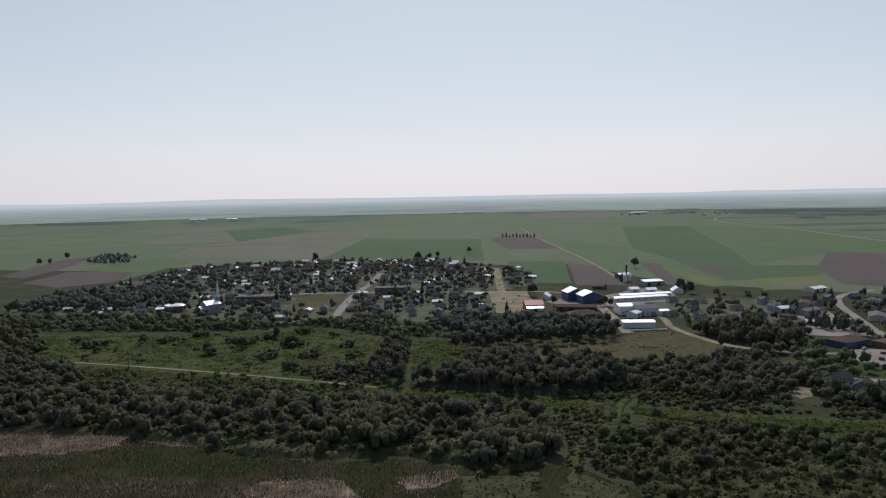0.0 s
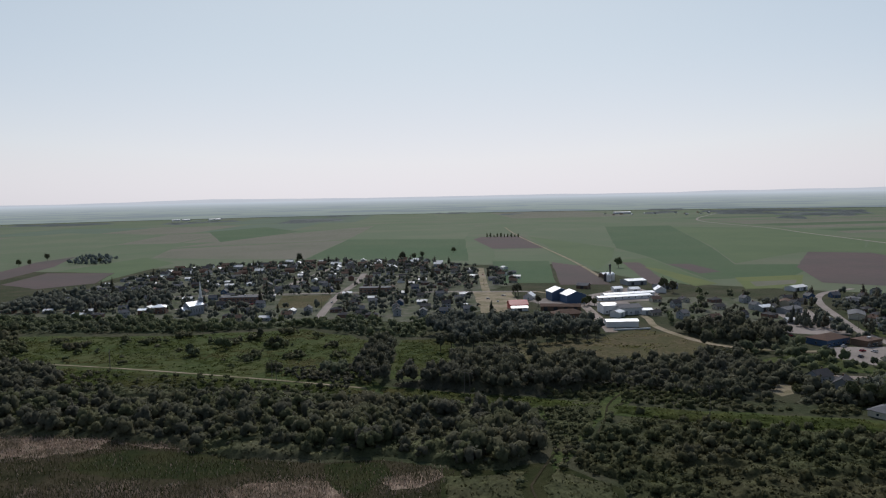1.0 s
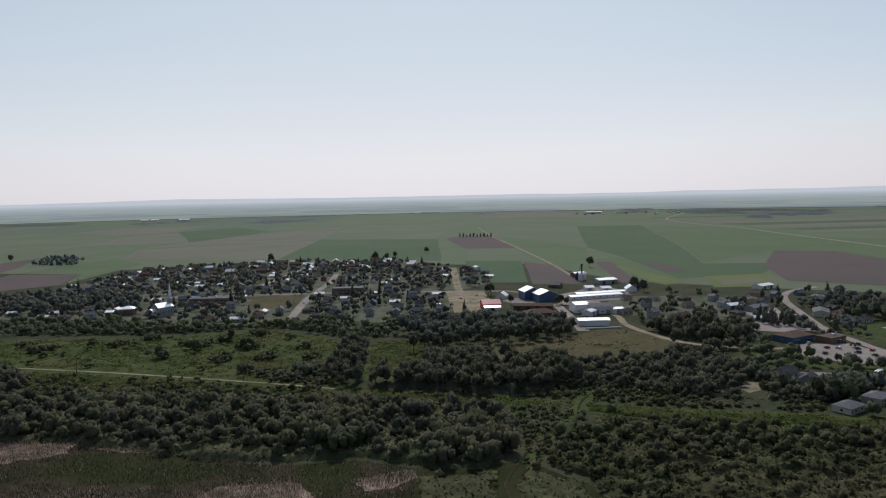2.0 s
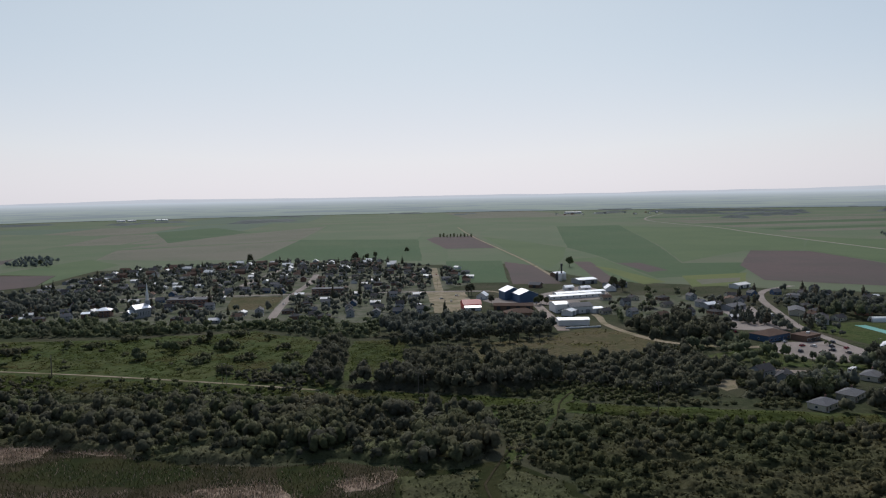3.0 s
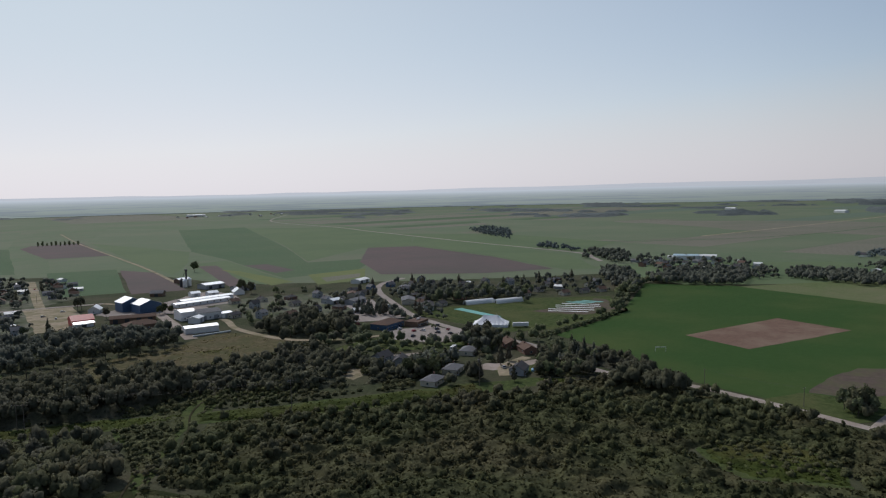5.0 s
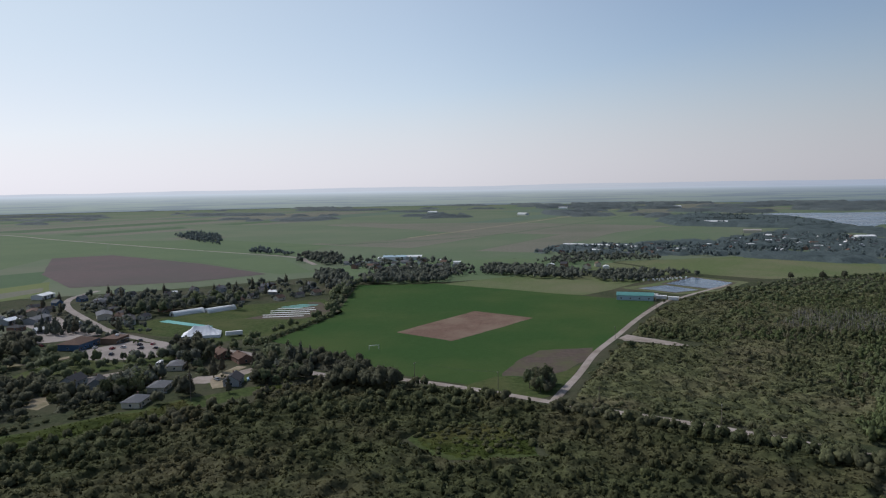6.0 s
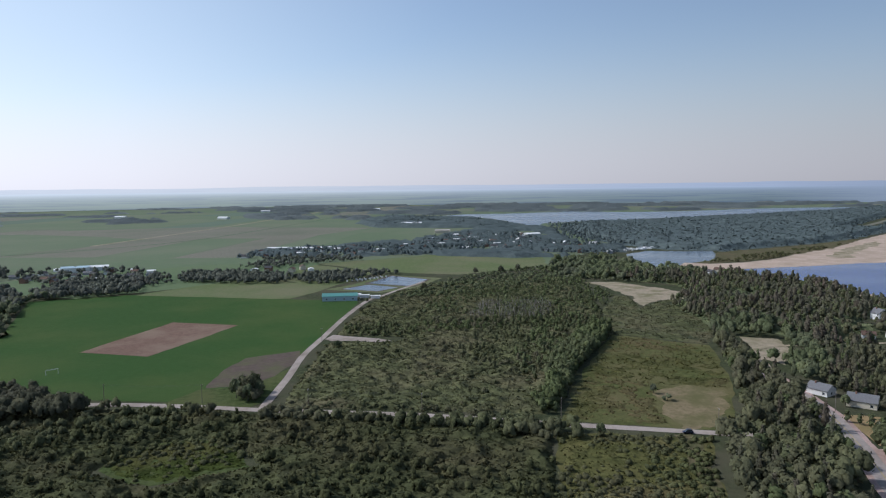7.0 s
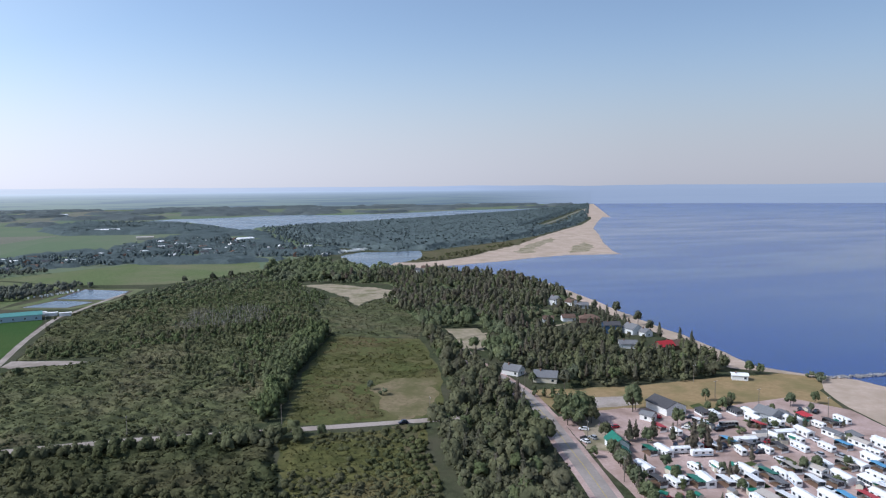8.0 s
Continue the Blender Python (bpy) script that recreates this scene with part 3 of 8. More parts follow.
RNG = np.random.default_rng(11)
PROTO = {
    "tree": [crown(RNG, 6, 48, 0.50, 8.6, 4.2, 0.2) for _ in range(7)],
    "mid": [crown(RNG, 5, 30, 0.66, 9.2, 4.2, 0.2) for _ in range(7)],
    "tall": [crown(RNG, 8, 80, 0.58, 14.0, 4.3, 1.2) for _ in range(6)],
    "pine": [crown(RNG, 4, 60, 0.55, 13.0, 3.0, 3.0, 0.5) for _ in range(4)],
    "spruce": [crown(RNG, 5, 60, 0.5, 10.0, 2.6, 0.4, 0.85) for _ in range(3)],
    "poplar": [crown(RNG, 4, 36, 0.44, 7.5, 2.1, 0.3, 0.35, core=0.74) for _ in range(5)],
    "shrub": [crown(RNG, 3, 18, 0.40, 3.0, 2.3, -0.3, lift=0.2) for _ in range(8)],
    "low": [crown(RNG, 1, 9, 0.36, 1.6, 1.6, -0.5, lift=0.2) for _ in range(6)],
    "fine": [crown(RNG, 9, 117, 0.44, 11.0, 3.9, 0.4, lift=0.08) for _ in range(6)],
    "finepine": [crown(RNG, 7, 150, 0.34, 13.0, 2.5, 1.5, 0.75, core=0.74, lift=0.2) for _ in range(4)],
    "aspen": [crown(RNG, 6, 48, 0.48, 12.0, 2.5, 0.8, lift=0.1) for _ in range(6)],
    "town": [crown(RNG, 4, 16, 0.8, 8.2, 4.2, 0.2) for _ in range(7)],
    "far": [crown(RNG, 2, 5, 1.6, 12.0, 5.8, -2.0) for _ in range(6)],
    "vfar": [crown(RNG, 1, 3, 2.6, 12.0, 9.0, -3.0) for _ in range(5)],
}


def stamp(kind, pts, size, rng, tall=None):
    """Copies of a prototype over the points, turned and scaled by chance: vertices, quads, soft normals."""
    protos = PROTO[kind]
    pick = rng.integers(0, len(protos), len(pts))
    VV, QQ, NN, n = [np.zeros((0, 3))], [np.zeros((0, 4), int)], [np.zeros((0, 3))], 0
    for i, (v, q, nr) in enumerate(protos):
        p = pts[pick == i]
        if not len(p):
            continue
        k = len(p)
        a = rng.uniform(0, math.tau, k)
        s = rng.uniform(size[0], size[1], k)
        h = s * rng.uniform(0.85, 1.2, k)
        c0, s0 = np.cos(a)[:, None], np.sin(a)[:, None]
        ca, sa = c0 * s[:, None], s0 * s[:, None]
        VV.append(np.stack([v[:, 0] * ca - v[:, 1] * sa + p[:, :1], v[:, 0] * sa + v[:, 1] * ca + p[:, 1:2], v[:, 2] * h[:, None]], 2).reshape(-1, 3))
        NN.append(np.stack([nr[:, 0] * c0 - nr[:, 1] * s0, nr[:, 0] * s0 + nr[:, 1] * c0, np.broadcast_to(nr[:, 2], (k, len(nr)))], 2).reshape(-1, 3))
        QQ.append((q[None] + (np.arange(k) * len(v))[:, None, None] + n).reshape(-1, 4))
        n += k * len(v)
    return np.concatenate(VV), np.concatenate(QQ), np.concatenate(NN)


CLEAR_LINES, CLEAR_AREAS = [], []     # filled below: nothing grows on roads, water and house plots


def scatter(poly, gap, rng, thin=0.0, patch=0.02, keep_clear=True):
    poly = np.asarray(poly, float)
    lo, hi = poly.min(0), poly.max(0)
    xs, ys = np.arange(lo[0], hi[0], gap), np.arange(lo[1], hi[1], gap)
    p = np.stack(np.meshgrid(xs, ys), -1).reshape(-1, 2)
    p = p + rng.uniform(-0.48, 0.48, p.shape) * gap
    p = p[inside(poly, p)]
    if thin > 0:
        f = np.array([noise.noise((x * patch, y * patch, 4.2)) for x, y in p]) if len(p) else np.zeros(0)
        p = p[f * 0.5 + 0.5 + rng.uniform(-0.12, 0.12, len(p)) > thin]
    if keep_clear and len(p):
        ok = np.ones(len(p), bool)
        for line, w in CLEAR_LINES:
            ok &= ~near_line(line, p, w)
        for area in CLEAR_AREAS:
            ok &= ~inside(area, p)
        p = p[ok]
    return p


def clear_of(p, areas=None):
    ok = np.ones(len(p), bool)
    for line, w in CLEAR_LINES:
        ok &= ~near_line(line, p, w)
    for area in CLEAR_AREAS if areas is None else areas:
        ok &= ~inside(area, p)
    return ok


def thicket(name, poly, material, label, seed, cell=2.0, mean=1.5, swell=2.1, leaf=0.55, per=2.0, clear=True):
    """Closed scrub: one uneven canopy of overlapping bushes with leaf clumps all over it."""
    rng = np.random.default_rng(seed)
    lo, hi = np.min(poly, 0), np.max(poly, 0)
    nx, ny = int((hi[0] - lo[0]) / cell) + 1, int((hi[1] - lo[1]) / cell) + 1
    gx, gy = np.meshgrid(np.arange(nx + 1), np.arange(ny + 1), indexing="ij")
    xy = np.stack([lo[0] + gx * cell, lo[1] + gy * cell], -1) + rng.uniform(-0.42, 0.42, (nx + 1, ny + 1, 2)) * cell
    flat = xy.reshape(-1, 2)
    ok = (inside(poly, flat) & (clear_of(flat) if clear is True else clear_of(flat, clear))).reshape(nx + 1, ny + 1)
    z = np.array([mean + swell * noise.noise((x * 0.16, y * 0.16, 3.0)) + 0.75 * swell * noise.noise((x * 0.045, y * 0.045, 8.0)) for x, y in flat]).reshape(nx + 1, ny + 1)
    z += rng.uniform(-0.28, 0.32, z.shape)
    rim = ok.copy()
    rim[1:] &= ok[:-1]
    rim[:-1] &= ok[1:]
    rim[:, 1:] &= ok[:, :-1]
    rim[:, :-1] &= ok[:, 1:]
    for step in range(4):      # the canopy slopes down to its edges
        z = np.where(rim, z, np.minimum(z, -0.3 + 0.75 * step))
        wider = rim.copy()
        wider[1:] &= rim[:-1]
        wider[:-1] &= rim[1:]
        wider[:, 1:] &= rim[:, :-1]
        wider[:, :-1] &= rim[:, 1:]
        rim = wider
    z = np.maximum(z, -0.3)
    use = ok[:-1, :-1] & ok[1:, :-1] & ok[1:, 1:] & ok[:-1, 1:]
    use &= np.maximum.reduce([z[:-1, :-1], z[1:, :-1], z[1:, 1:], z[:-1, 1:]]) > 0.05
    idx = np.arange((nx + 1) * (ny + 1)).reshape(nx + 1, ny + 1)
    quads = np.stack([idx[:-1, :-1][use], idx[1:, :-1][use], idx[1:, 1:][use], idx[:-1, 1:][use]], 1)
    slope_x, slope_y = np.gradient(z, cell)
    normal = np.stack([-slope_x * 2.3, -slope_y * 2.3, np.ones_like(z)], -1)
    V = np.concatenate([xy, z[..., None]], -1).reshape(-1, 3)
    N = normal.reshape(-1, 3)
    # leaf clumps standing out of the canopy
    ci, cj = np.nonzero(use)
    take = rng.integers(0, len(ci), int(len(ci) * per))
    ci, cj = ci[take], cj[take]
    u, v = rng.random(len(ci)), rng.random(len(ci))
    w = [(1 - u) * (1 - v), u * (1 - v), u * v, (1 - u) * v]
    at4 = [(ci, cj), (ci + 1, cj), (ci + 1, cj + 1), (ci, cj + 1)]
    grid3 = V.reshape(nx + 1, ny + 1, 3)
    p = sum(k[:, None] * grid3[a] for k, a in zip(w, at4))
    nr = sum(k[:, None] * normal[a] for k, a in zip(w, at4))
    p[:, 2] += rng.uniform(-0.05, 0.4, len(p))
    face = nr / np.linalg.norm(nr, axis=1)[:, None] + rng.normal(size=nr.shape) * 0.7
    face /= np.linalg.norm(face, axis=1)[:, None]
    t = np.cross(face, rng.normal(size=face.shape))
    t /= np.linalg.norm(t, axis=1)[:, None]
    b = np.cross(face, t)
    s = leaf * rng.uniform(0.5, 1.3, len(p))[:, None]
    tuft = np.stack([p - t * s - b * s * 0.6, p + t * s * 0.8 - b * s, p + t * s + b * s * 0.7, p - t * s * 0.7 + b * s], 1).reshape(-1, 3)
    soft = np.repeat(nr + rng.normal(size=nr.shape) * 0.16, 4, axis=0)
    Q = np.concatenate([quads, np.arange(len(tuft)).reshape(-1, 4) + len(V)])
    V, N = np.concatenate([V, tuft]), np.concatenate([N, soft])
    used, Q = np.unique(Q, return_inverse=True)
    V, N, Q = V[used], N[used], Q.reshape(-1, 4)
    return quads_object(name, V, Q, material, label, "scrub", normals=N / np.linalg.norm(N, axis=1)[:, None])


def disc(x, y, r, n=9):
    return [(x + r * math.cos(k * math.tau / n), y + r * math.sin(k * math.tau / n)) for k in range(n)]


def woods(name, mix, material, label, category="woodland", seed=1):
    """One growth of uncounted plants. mix: (kind, outline, spacing, (smallest, largest), thinning)."""
    rng = np.random.default_rng(seed)
    V, Q, N, n = [], [], [], 0
    for kind, poly, gap, size, thin in mix:
        p = scatter(poly, gap, rng, thin)
        v, q, nr = stamp(kind, p, size, rng)
        V.append(v)
        Q.append(q + n)
        N.append(nr)
        n += len(v)
    V, Q, N = np.concatenate(V), np.concatenate(Q), np.concatenate(N)
    if len(V):
        return quads_object(name, V, Q, material, label, category, normals=N)


def far_canopy(name, outline, cell, cover, high, material, label, seed, patch=0.0035, holes=(), clear=True):
    """Far woods as closed canopies: they lie where a slow noise passes the cover, with uneven tops and open land between."""
    rng = np.random.default_rng(seed)
    lo, hi = np.min(outline, 0), np.max(outline, 0)
    nx, ny = int((hi[0] - lo[0]) / cell) + 1, int((hi[1] - lo[1]) / cell) + 1
    gx, gy = np.meshgrid(np.arange(nx + 1), np.arange(ny + 1), indexing="ij")
    xy = np.stack([lo[0] + gx * cell, lo[1] + gy * cell], -1) + rng.uniform(-0.4, 0.4, (nx + 1, ny + 1, 2)) * cell
    flat = xy.reshape(-1, 2)
    ok = inside(outline, flat)
    for hole in holes:
        ok &= ~inside(hole, flat)
    if clear:
        for line, w in CLEAR_LINES:
            ok &= ~near_line(line, flat, w)
    grow = np.array([noise.noise((x * patch, y * patch, float(seed))) + 0.35 * noise.noise((x * patch * 4, y * patch * 4, float(seed))) if k else -1.0 for (x, y), k in zip(flat, ok)])
    ok &= grow > cover
    ok = ok.reshape(nx + 1, ny + 1)
    z = high * rng.uniform(0.6, 1.15, ok.shape)
    use = ok[:-1, :-1] | ok[1:, :-1] | ok[1:, 1:] | ok[:-1, 1:]
    z = np.where(ok, z, -0.4)
    idx = np.arange((nx + 1) * (ny + 1)).reshape(nx + 1, ny + 1)
    quads = np.stack([idx[:-1, :-1][use], idx[1:, :-1][use], idx[1:, 1:][use], idx[:-1, 1:][use]], 1)
    slope_x, slope_y = np.gradient(z, cell)
    N = np.stack([-slope_x, -slope_y, np.ones_like(z)], -1).reshape(-1, 3)
    V = np.concatenate([xy, z[..., None]], -1).reshape(-1, 3)
    used, quads = np.unique(quads, return_inverse=True)
    N = N[used]
    return quads_object(name, V[used], quads.reshape(-1, 4), material, label, "woodland", normals=N / np.linalg.norm(N, axis=1)[:, None])


# ---------------------------------------------------------------- the land
def ground():
    bm = bmesh.new()
    rings = [0, 60, 120, 200, 300, 420, 600, 850, 1200, 1800, 2600, 3600, 4880]
    seg = 72
    prev = None
    for r in rings:
        ring = [bm.verts.new((r * math.sin(k * math.tau / seg), r * math.cos(k * math.tau / seg), 0.0)) for k in range(seg)] if r else [bm.verts.new((0, 0, 0))]
        if prev:
            for k in range(seg):
                j = (k + 1) % seg
                bm.faces.new((prev[0], ring[j], ring[k]) if len(prev) == 1 else (prev[k], prev[j], ring[j], ring[k]))
        prev = ring
    bmesh.ops.recalc_face_normals(bm, faces=bm.faces)
    me = bpy.data.meshes.new("ground")
    bm.to_mesh(me)
    bm.free()
    tagged(link_mesh("ground", me, MEADOW), "rough green and tawny meadow ground reaching the horizon", "ground", "", "structure")


ground()


def skyline(name, a0, a1, r, z0, top, amp, freq, material, label, seed, step=0.5):
    """A belt of far country round the plain, its crest in low hills."""
    bm = bmesh.new()
    prev = None
    a = a0
    while a <= a1 + 1e-6:
        x, y = r * math.sin(radians(a)), r * math.cos(radians(a))
        h = top(a) if callable(top) else top
        h += amp * (noise.noise((a * freq, seed, 0.0)) + 0.4 * noise.noise((a * freq * 3.7, seed, 2.0)) + 0.12 * noise.noise((a * freq * 15, seed, 6.0)))
        cur = (bm.verts.new((x, y, z0)), bm.verts.new((x, y, h)))
        if prev:
            bm.faces.new((prev[0], cur[0], cur[1], prev[1]))
        prev = cur
        a += step
    me = bpy.data.meshes.new(name)
    bm.to_mesh(me)
    bm.free()
    return tagged(link_mesh(name, me, material), label, "distance", "", "structure")


# the far belts glow by emission, with haze mixed into their colours
FAR_COUNTRY = distance_material("haze_painted_country", (0.085, 0.120, 0.128), (0.165, 0.212, 0.165), (0.50, 0.565, 0.63), glow=GLOW)
FAR_HILLS = distance_material("haze_painted_hills", (0.40, 0.455, 0.53), (0.45, 0.50, 0.56), (0.56, 0.595, 0.645), 180.0, glow=GLOW)
FAR_BAY = distance_material("haze_painted_bay", (0.25, 0.30, 0.37), (0.37, 0.41, 0.455), (0.47, 0.515, 0.56), patch=0.0007, glow=GLOW)


def hill_top(a):
    return 114 + 20 * math.exp(-((a - 70) / 28) ** 2) + 10 * math.exp(-((a - 112) / 20) ** 2) + 6 * math.exp(-((a + 14) / 10) ** 2)


skyline("backdrop", -180, 180, 4870, -5, hill_top, 9, 0.09, FAR_HILLS, "pale blue backdrop hills with summer haze painted in", 3.0)
skyline("backdrop", -60, 116.2, 4840, -5, 101, 3, 0.16, FAR_COUNTRY, "backdrop of far fields and woods with painted haze", 8.0)
skyline("backdrop", 115.9, 200, 4845, -5, 97, 0.6, 0.3, FAR_BAY, "backdrop of far bay water with painted haze", 1.0)

PLAIN_AREA = [(-560, 1120), (-200, 1205), (100, 1090), (200, 1080), (270, 830), (400, 735), (500, 670), (600, 620), (700, 580), (960, 480), (985, 0), (1300, -110), (2100, -330), (2850, -1010), (4200, -1890), (4450, -1800),
              (4700, -900), (4800, 0), (4700, 1000), (4350, 2000), (3800, 2920), (3000, 3740), (2000, 4360), (1000, 4690), (0, 4800), (-1000, 4690), (-2000, 4360), (-3000, 3740), (-3800, 2920), (-1900, 1500)]
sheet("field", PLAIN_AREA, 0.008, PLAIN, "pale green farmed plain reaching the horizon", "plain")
# the bay, its inlets and ponds
SHORE = [(4290, -2100), (2330, -1150), (2060, -1000), (1690, -800), (1480, -715), (1250, -605), (1100, -535), (1050, -500), (1040, -440), (1015, -390), (985, -340), (968, -290), (950, -240), (915, -195), (841, -245), (803, -284), (724, -296),
         (601, -290), (542, -283), (471, -279), (408, -275), (351, -267), (328, -282), (310, -303), (270, -310), (200, -330), (60, -380), (-300, -520)]
BAY_AREA = SHORE + [(-1200, -900), (-1500, -4660), (0, -4900), (1000, -4800), (1850, -4540), (2650, -4130), (3300, -3625), (3800, -3095), (4200, -2525), (4385, -2170)]
sheet("water", BAY_AREA, 0.08, BAY, "deep blue bay with wind streaks and calm lanes", "water")
LAKE = [(2788, 426), (2607, 261), (2297, 140), (1952, 84), (1879, 39), (2135, 20), (2224, -89), (2272, -232), (2482, -454), (2746, -732), (3087, -1093), (3517, -1435), (3523, -1247), (3407, -909), (3143, -575), (3060, -314), (3197, -80), (2978, 147), (2910, 353)]
sheet("water", LAKE, 0.10, STILL, "pale still lake behind a wooded peninsula", "water", 6, 40)
INLET = [(1136, -115), (1195, -159), (1188, -207), (1192, -259), (1126, -252), (1037, -225), (1001, -182), (944, -164), (900, -130), (979, -130)]
sheet("water", INLET, 0.12, STILL, "small blue inlet beside a marina", "water", 4, 12)
POND_A = [(772, 203), (840, 192), (810, 142), (751, 149)]
POND_B = [(724, 219), (760, 200), (740, 162), (711, 178)]
BANK = [(718, 236), (770, 214), (852, 202), (822, 128), (742, 140), (700, 172)]
sheet("field", BANK, 0.10, HAYGREEN, "mown grass banks round two settling ponds", "grass", 2, 10)
for pond in (POND_A, POND_B):
    cx, cy = sum(p[0] for p in pond) / 4, sum(p[1] for p in pond) / 4
    sheet("field", [(cx + (x - cx) * 1.16, cy + (y - cy) * 1.16) for x, y in pond], 0.13, DARKSOIL, "dark earth dike round a settling pond", "dike", 1, 6)
    sheet("water", pond, 0.16, STILL, "rectangular grey settling pond in a grass bank", "pond", 0.8, 6)
SPIT = [(973, -169), (905, -195), (937, -249), (959, -297), (975, -345), (1009, -403), (1028, -458), (1014, -548), (1065, -560), (1237, -630), (1468, -736), (1678, -826), (2043, -1020), (2310, -1171), (2749, -1352), (4177, -2046),
        (2888, -1404), (2202, -1075), (1873, -886), (1685, -750), (1464, -597), (1270, -472), (1176, -395), (1069, -321), (1015, -261), (997, -215), (1008, -183)]
sheet("beach", SPIT, 0.14, SAND, "broad sandy spit running into the bay", "beach", 3, 20)
DUNE = [(1004, -190), (1040, -232), (1168, -261), (1217, -324), (1313, -441), (1482, -605), (1246, -458), (1165, -392), (1075, -318), (1030, -270), (1010, -225)]
sheet("field", DUNE, 0.2, LAWN, "thin dune grass on the spit", "dune grass", 8, 8)
for pts in ([(1100, -400), (1250, -480), (1400, -590), (1330, -570), (1180, -470), (1080, -430)], [(1060, -480), (1160, -530), (1260, -600), (1180, -580), (1070, -520)]):
    sheet("field", pts, 0.22, DIRT, "damp tan hollow in the sand spit", "dune", 8, 12)
SHOAL = [(2297, -1196), (4290, -2109), (4330, -2070), (2414, -1140)]
sheet("beach", SHOAL, 0.13, SAND, "narrow far beach along the wooded shore", "beach", 5, 60)
BEACH = [(841, -239), (803, -277), (724, -288), (601, -284), (542, -277), (471, -273), (408, -268), (351, -259), (332, -280), (319, -293), (298, -276), (271, -266), (244, -261), (205, -256),
         (195, -260), (210, -318), (270, -318), (310, -309), (328, -290), (351, -276), (408, -284), (471, -287), (542, -291), (601, -298), (724, -303), (806, -292)]
sheet("beach", BEACH, 0.15, SAND, "pale sand beach along the bay", "beach", 2.0, 10)

# near ground: marsh, clearings, lawns
MARSH_AREA = [(-330, 345), (-212, 331), (-182, 325), (-152, 317), (-116, 310), (-103, 298), (-85, 290), (-67, 283), (-43, 278), (-20, 279), (0, 271), (4, 262), (2, 215), (-40, 190), (-240, 200), (-330, 260)]
sheet("field", MARSH_AREA, 0.05, MARSH, "dark green sedge marsh at the wood's edge", "marsh", 3, 6)
STRAW_AREAS = [[(-330, 330), (-211, 329), (-181, 323), (-147, 312), (-145, 302), (-162, 296), (-204, 292), (-330, 285)],
               [(-68, 258), (-49, 261), (-40, 259), (-30, 243), (-45, 228), (-68, 228), (-74, 250)],
               [(-19, 257), (-11, 266), (2, 267), (5, 259), (-4, 252), (-14, 250)],
               [(-151, 315), (-113, 309), (-101, 296), (-112, 300), (-134, 305)],
               [(-268, 390), (-247, 387), (-230, 388), (-216, 362), (-241, 352)]]
STALK_AREA = [(-150, 262), (-105, 264), (-72, 254), (-66, 226), (-150, 226)]
sheet("field", [(-43, 276), (-20, 277), (-16, 264), (-22, 248), (-35, 246), (-41, 262)], 0.07, SEDGEBED, "smooth dark green sedge bed in the marsh", "marsh", 2, 2.5)
sheet("field", [(-140, 296), (-112, 297), (-98, 292), (-80, 284), (-70, 272), (-90, 264), (-130, 268), (-150, 284)], 0.07, SEDGEBED, "dark green sedge bed in the marsh", "marsh", 5, 2.5)
for area in STRAW_AREAS:
    sheet("field", area, 0.09, STRAW, "pale dead reed patch in the marsh", "marsh", 7 if area[0][0] < -300 else 3.0, 1.7)
MEADOW_L = [(-300, 470), (-190, 440), (-90, 405), (-25, 378), (-36, 420), (-40, 520), (-100, 575), (-200, 560), (-330, 570)]
sheet("field", MEADOW_L, 0.05, LUSH, "lush green meadow with scattered bushes", "meadow", 8, 15)
CLEARING = [(-22, 520), (20, 520), (13, 405), (-24, 408)]
sheet("field", CLEARING, 0.06, LUSH, "small green clearing between hedges", "meadow", 3, 8)
STRIP = [(-30, 392), (61, 360), (131, 331), (195, 314), (225, 304), (262, 292), (280, 276), (268, 272), (218, 286), (172, 297), (131, 310), (61, 340), (-27, 372)]
sheet("field", STRIP, 0.06, LUSH, "mown green strip under the power line", "meadow", 3, 10)
PATH_GREEN = [(45, 262), (54, 300), (53, 345), (93, 366), (112, 373), (99, 345), (76, 318), (68, 300), (58, 280), (50, 262)]
sheet("field", [(-3, 272), (4, 250), (-2, 232), (6, 196), (72, 196), (68, 250), (52, 264), (44, 270), (14, 264)], 0.042, SEDGEBED, "dark sedge of the grassy gap", "meadow", 5, 6)
sheet("field", PATH_GREEN, 0.055, LUSH, "grassy gap through the scrub", "meadow", 4, 8)
PARK = [(61, 493), (126, 511), (163, 545), (201, 493), (160, 432), (75, 432), (43, 471)]
sheet("field", PARK, 0.07, LAWN, "dry yellowish park lawn", "lawn", 4, 12)
SAND_PIT = [(182, 352), (190, 356), (196, 370), (194, 380), (188, 376), (180, 362)]
sheet("field", SAND_PIT, 0.08, DIRT, "bare sandy patch among scrub", "dirt", 4, 6)
GLADE = [(250, 112), (268, 128), (276, 150), (262, 166), (236, 170), (228, 140)]
sheet("field", GLADE, 0.06, LUSH, "light green glade in the scrub", "meadow", 7, 6)
OPEN_FIELD = [(511, -44), (482, -105), (388, -96), (309, -79), (318, -4), (410, -20)]
sheet("field", OPEN_FIELD, 0.06, land("rough_pasture", (0.050, 0.060, 0.021), (0.110, 0.114, 0.043), (0.128, 0.112, 0.054), 0.25, 0.03, bump=0.8), "rough olive pasture fallow", "pasture", 4, 10)
DRY = [(365, -53), (382, -65), (375, -89), (314, -76), (314, -56), (339, -52)]
sheet("field", DRY, 0.09, land("dead_grass", (0.14, 0.113, 0.064), (0.235, 0.184, 0.112), (0.112, 0.106, 0.048), 0.3, 0.06), "dead tan grass patch in the pasture", "grass", 7, 2.5)
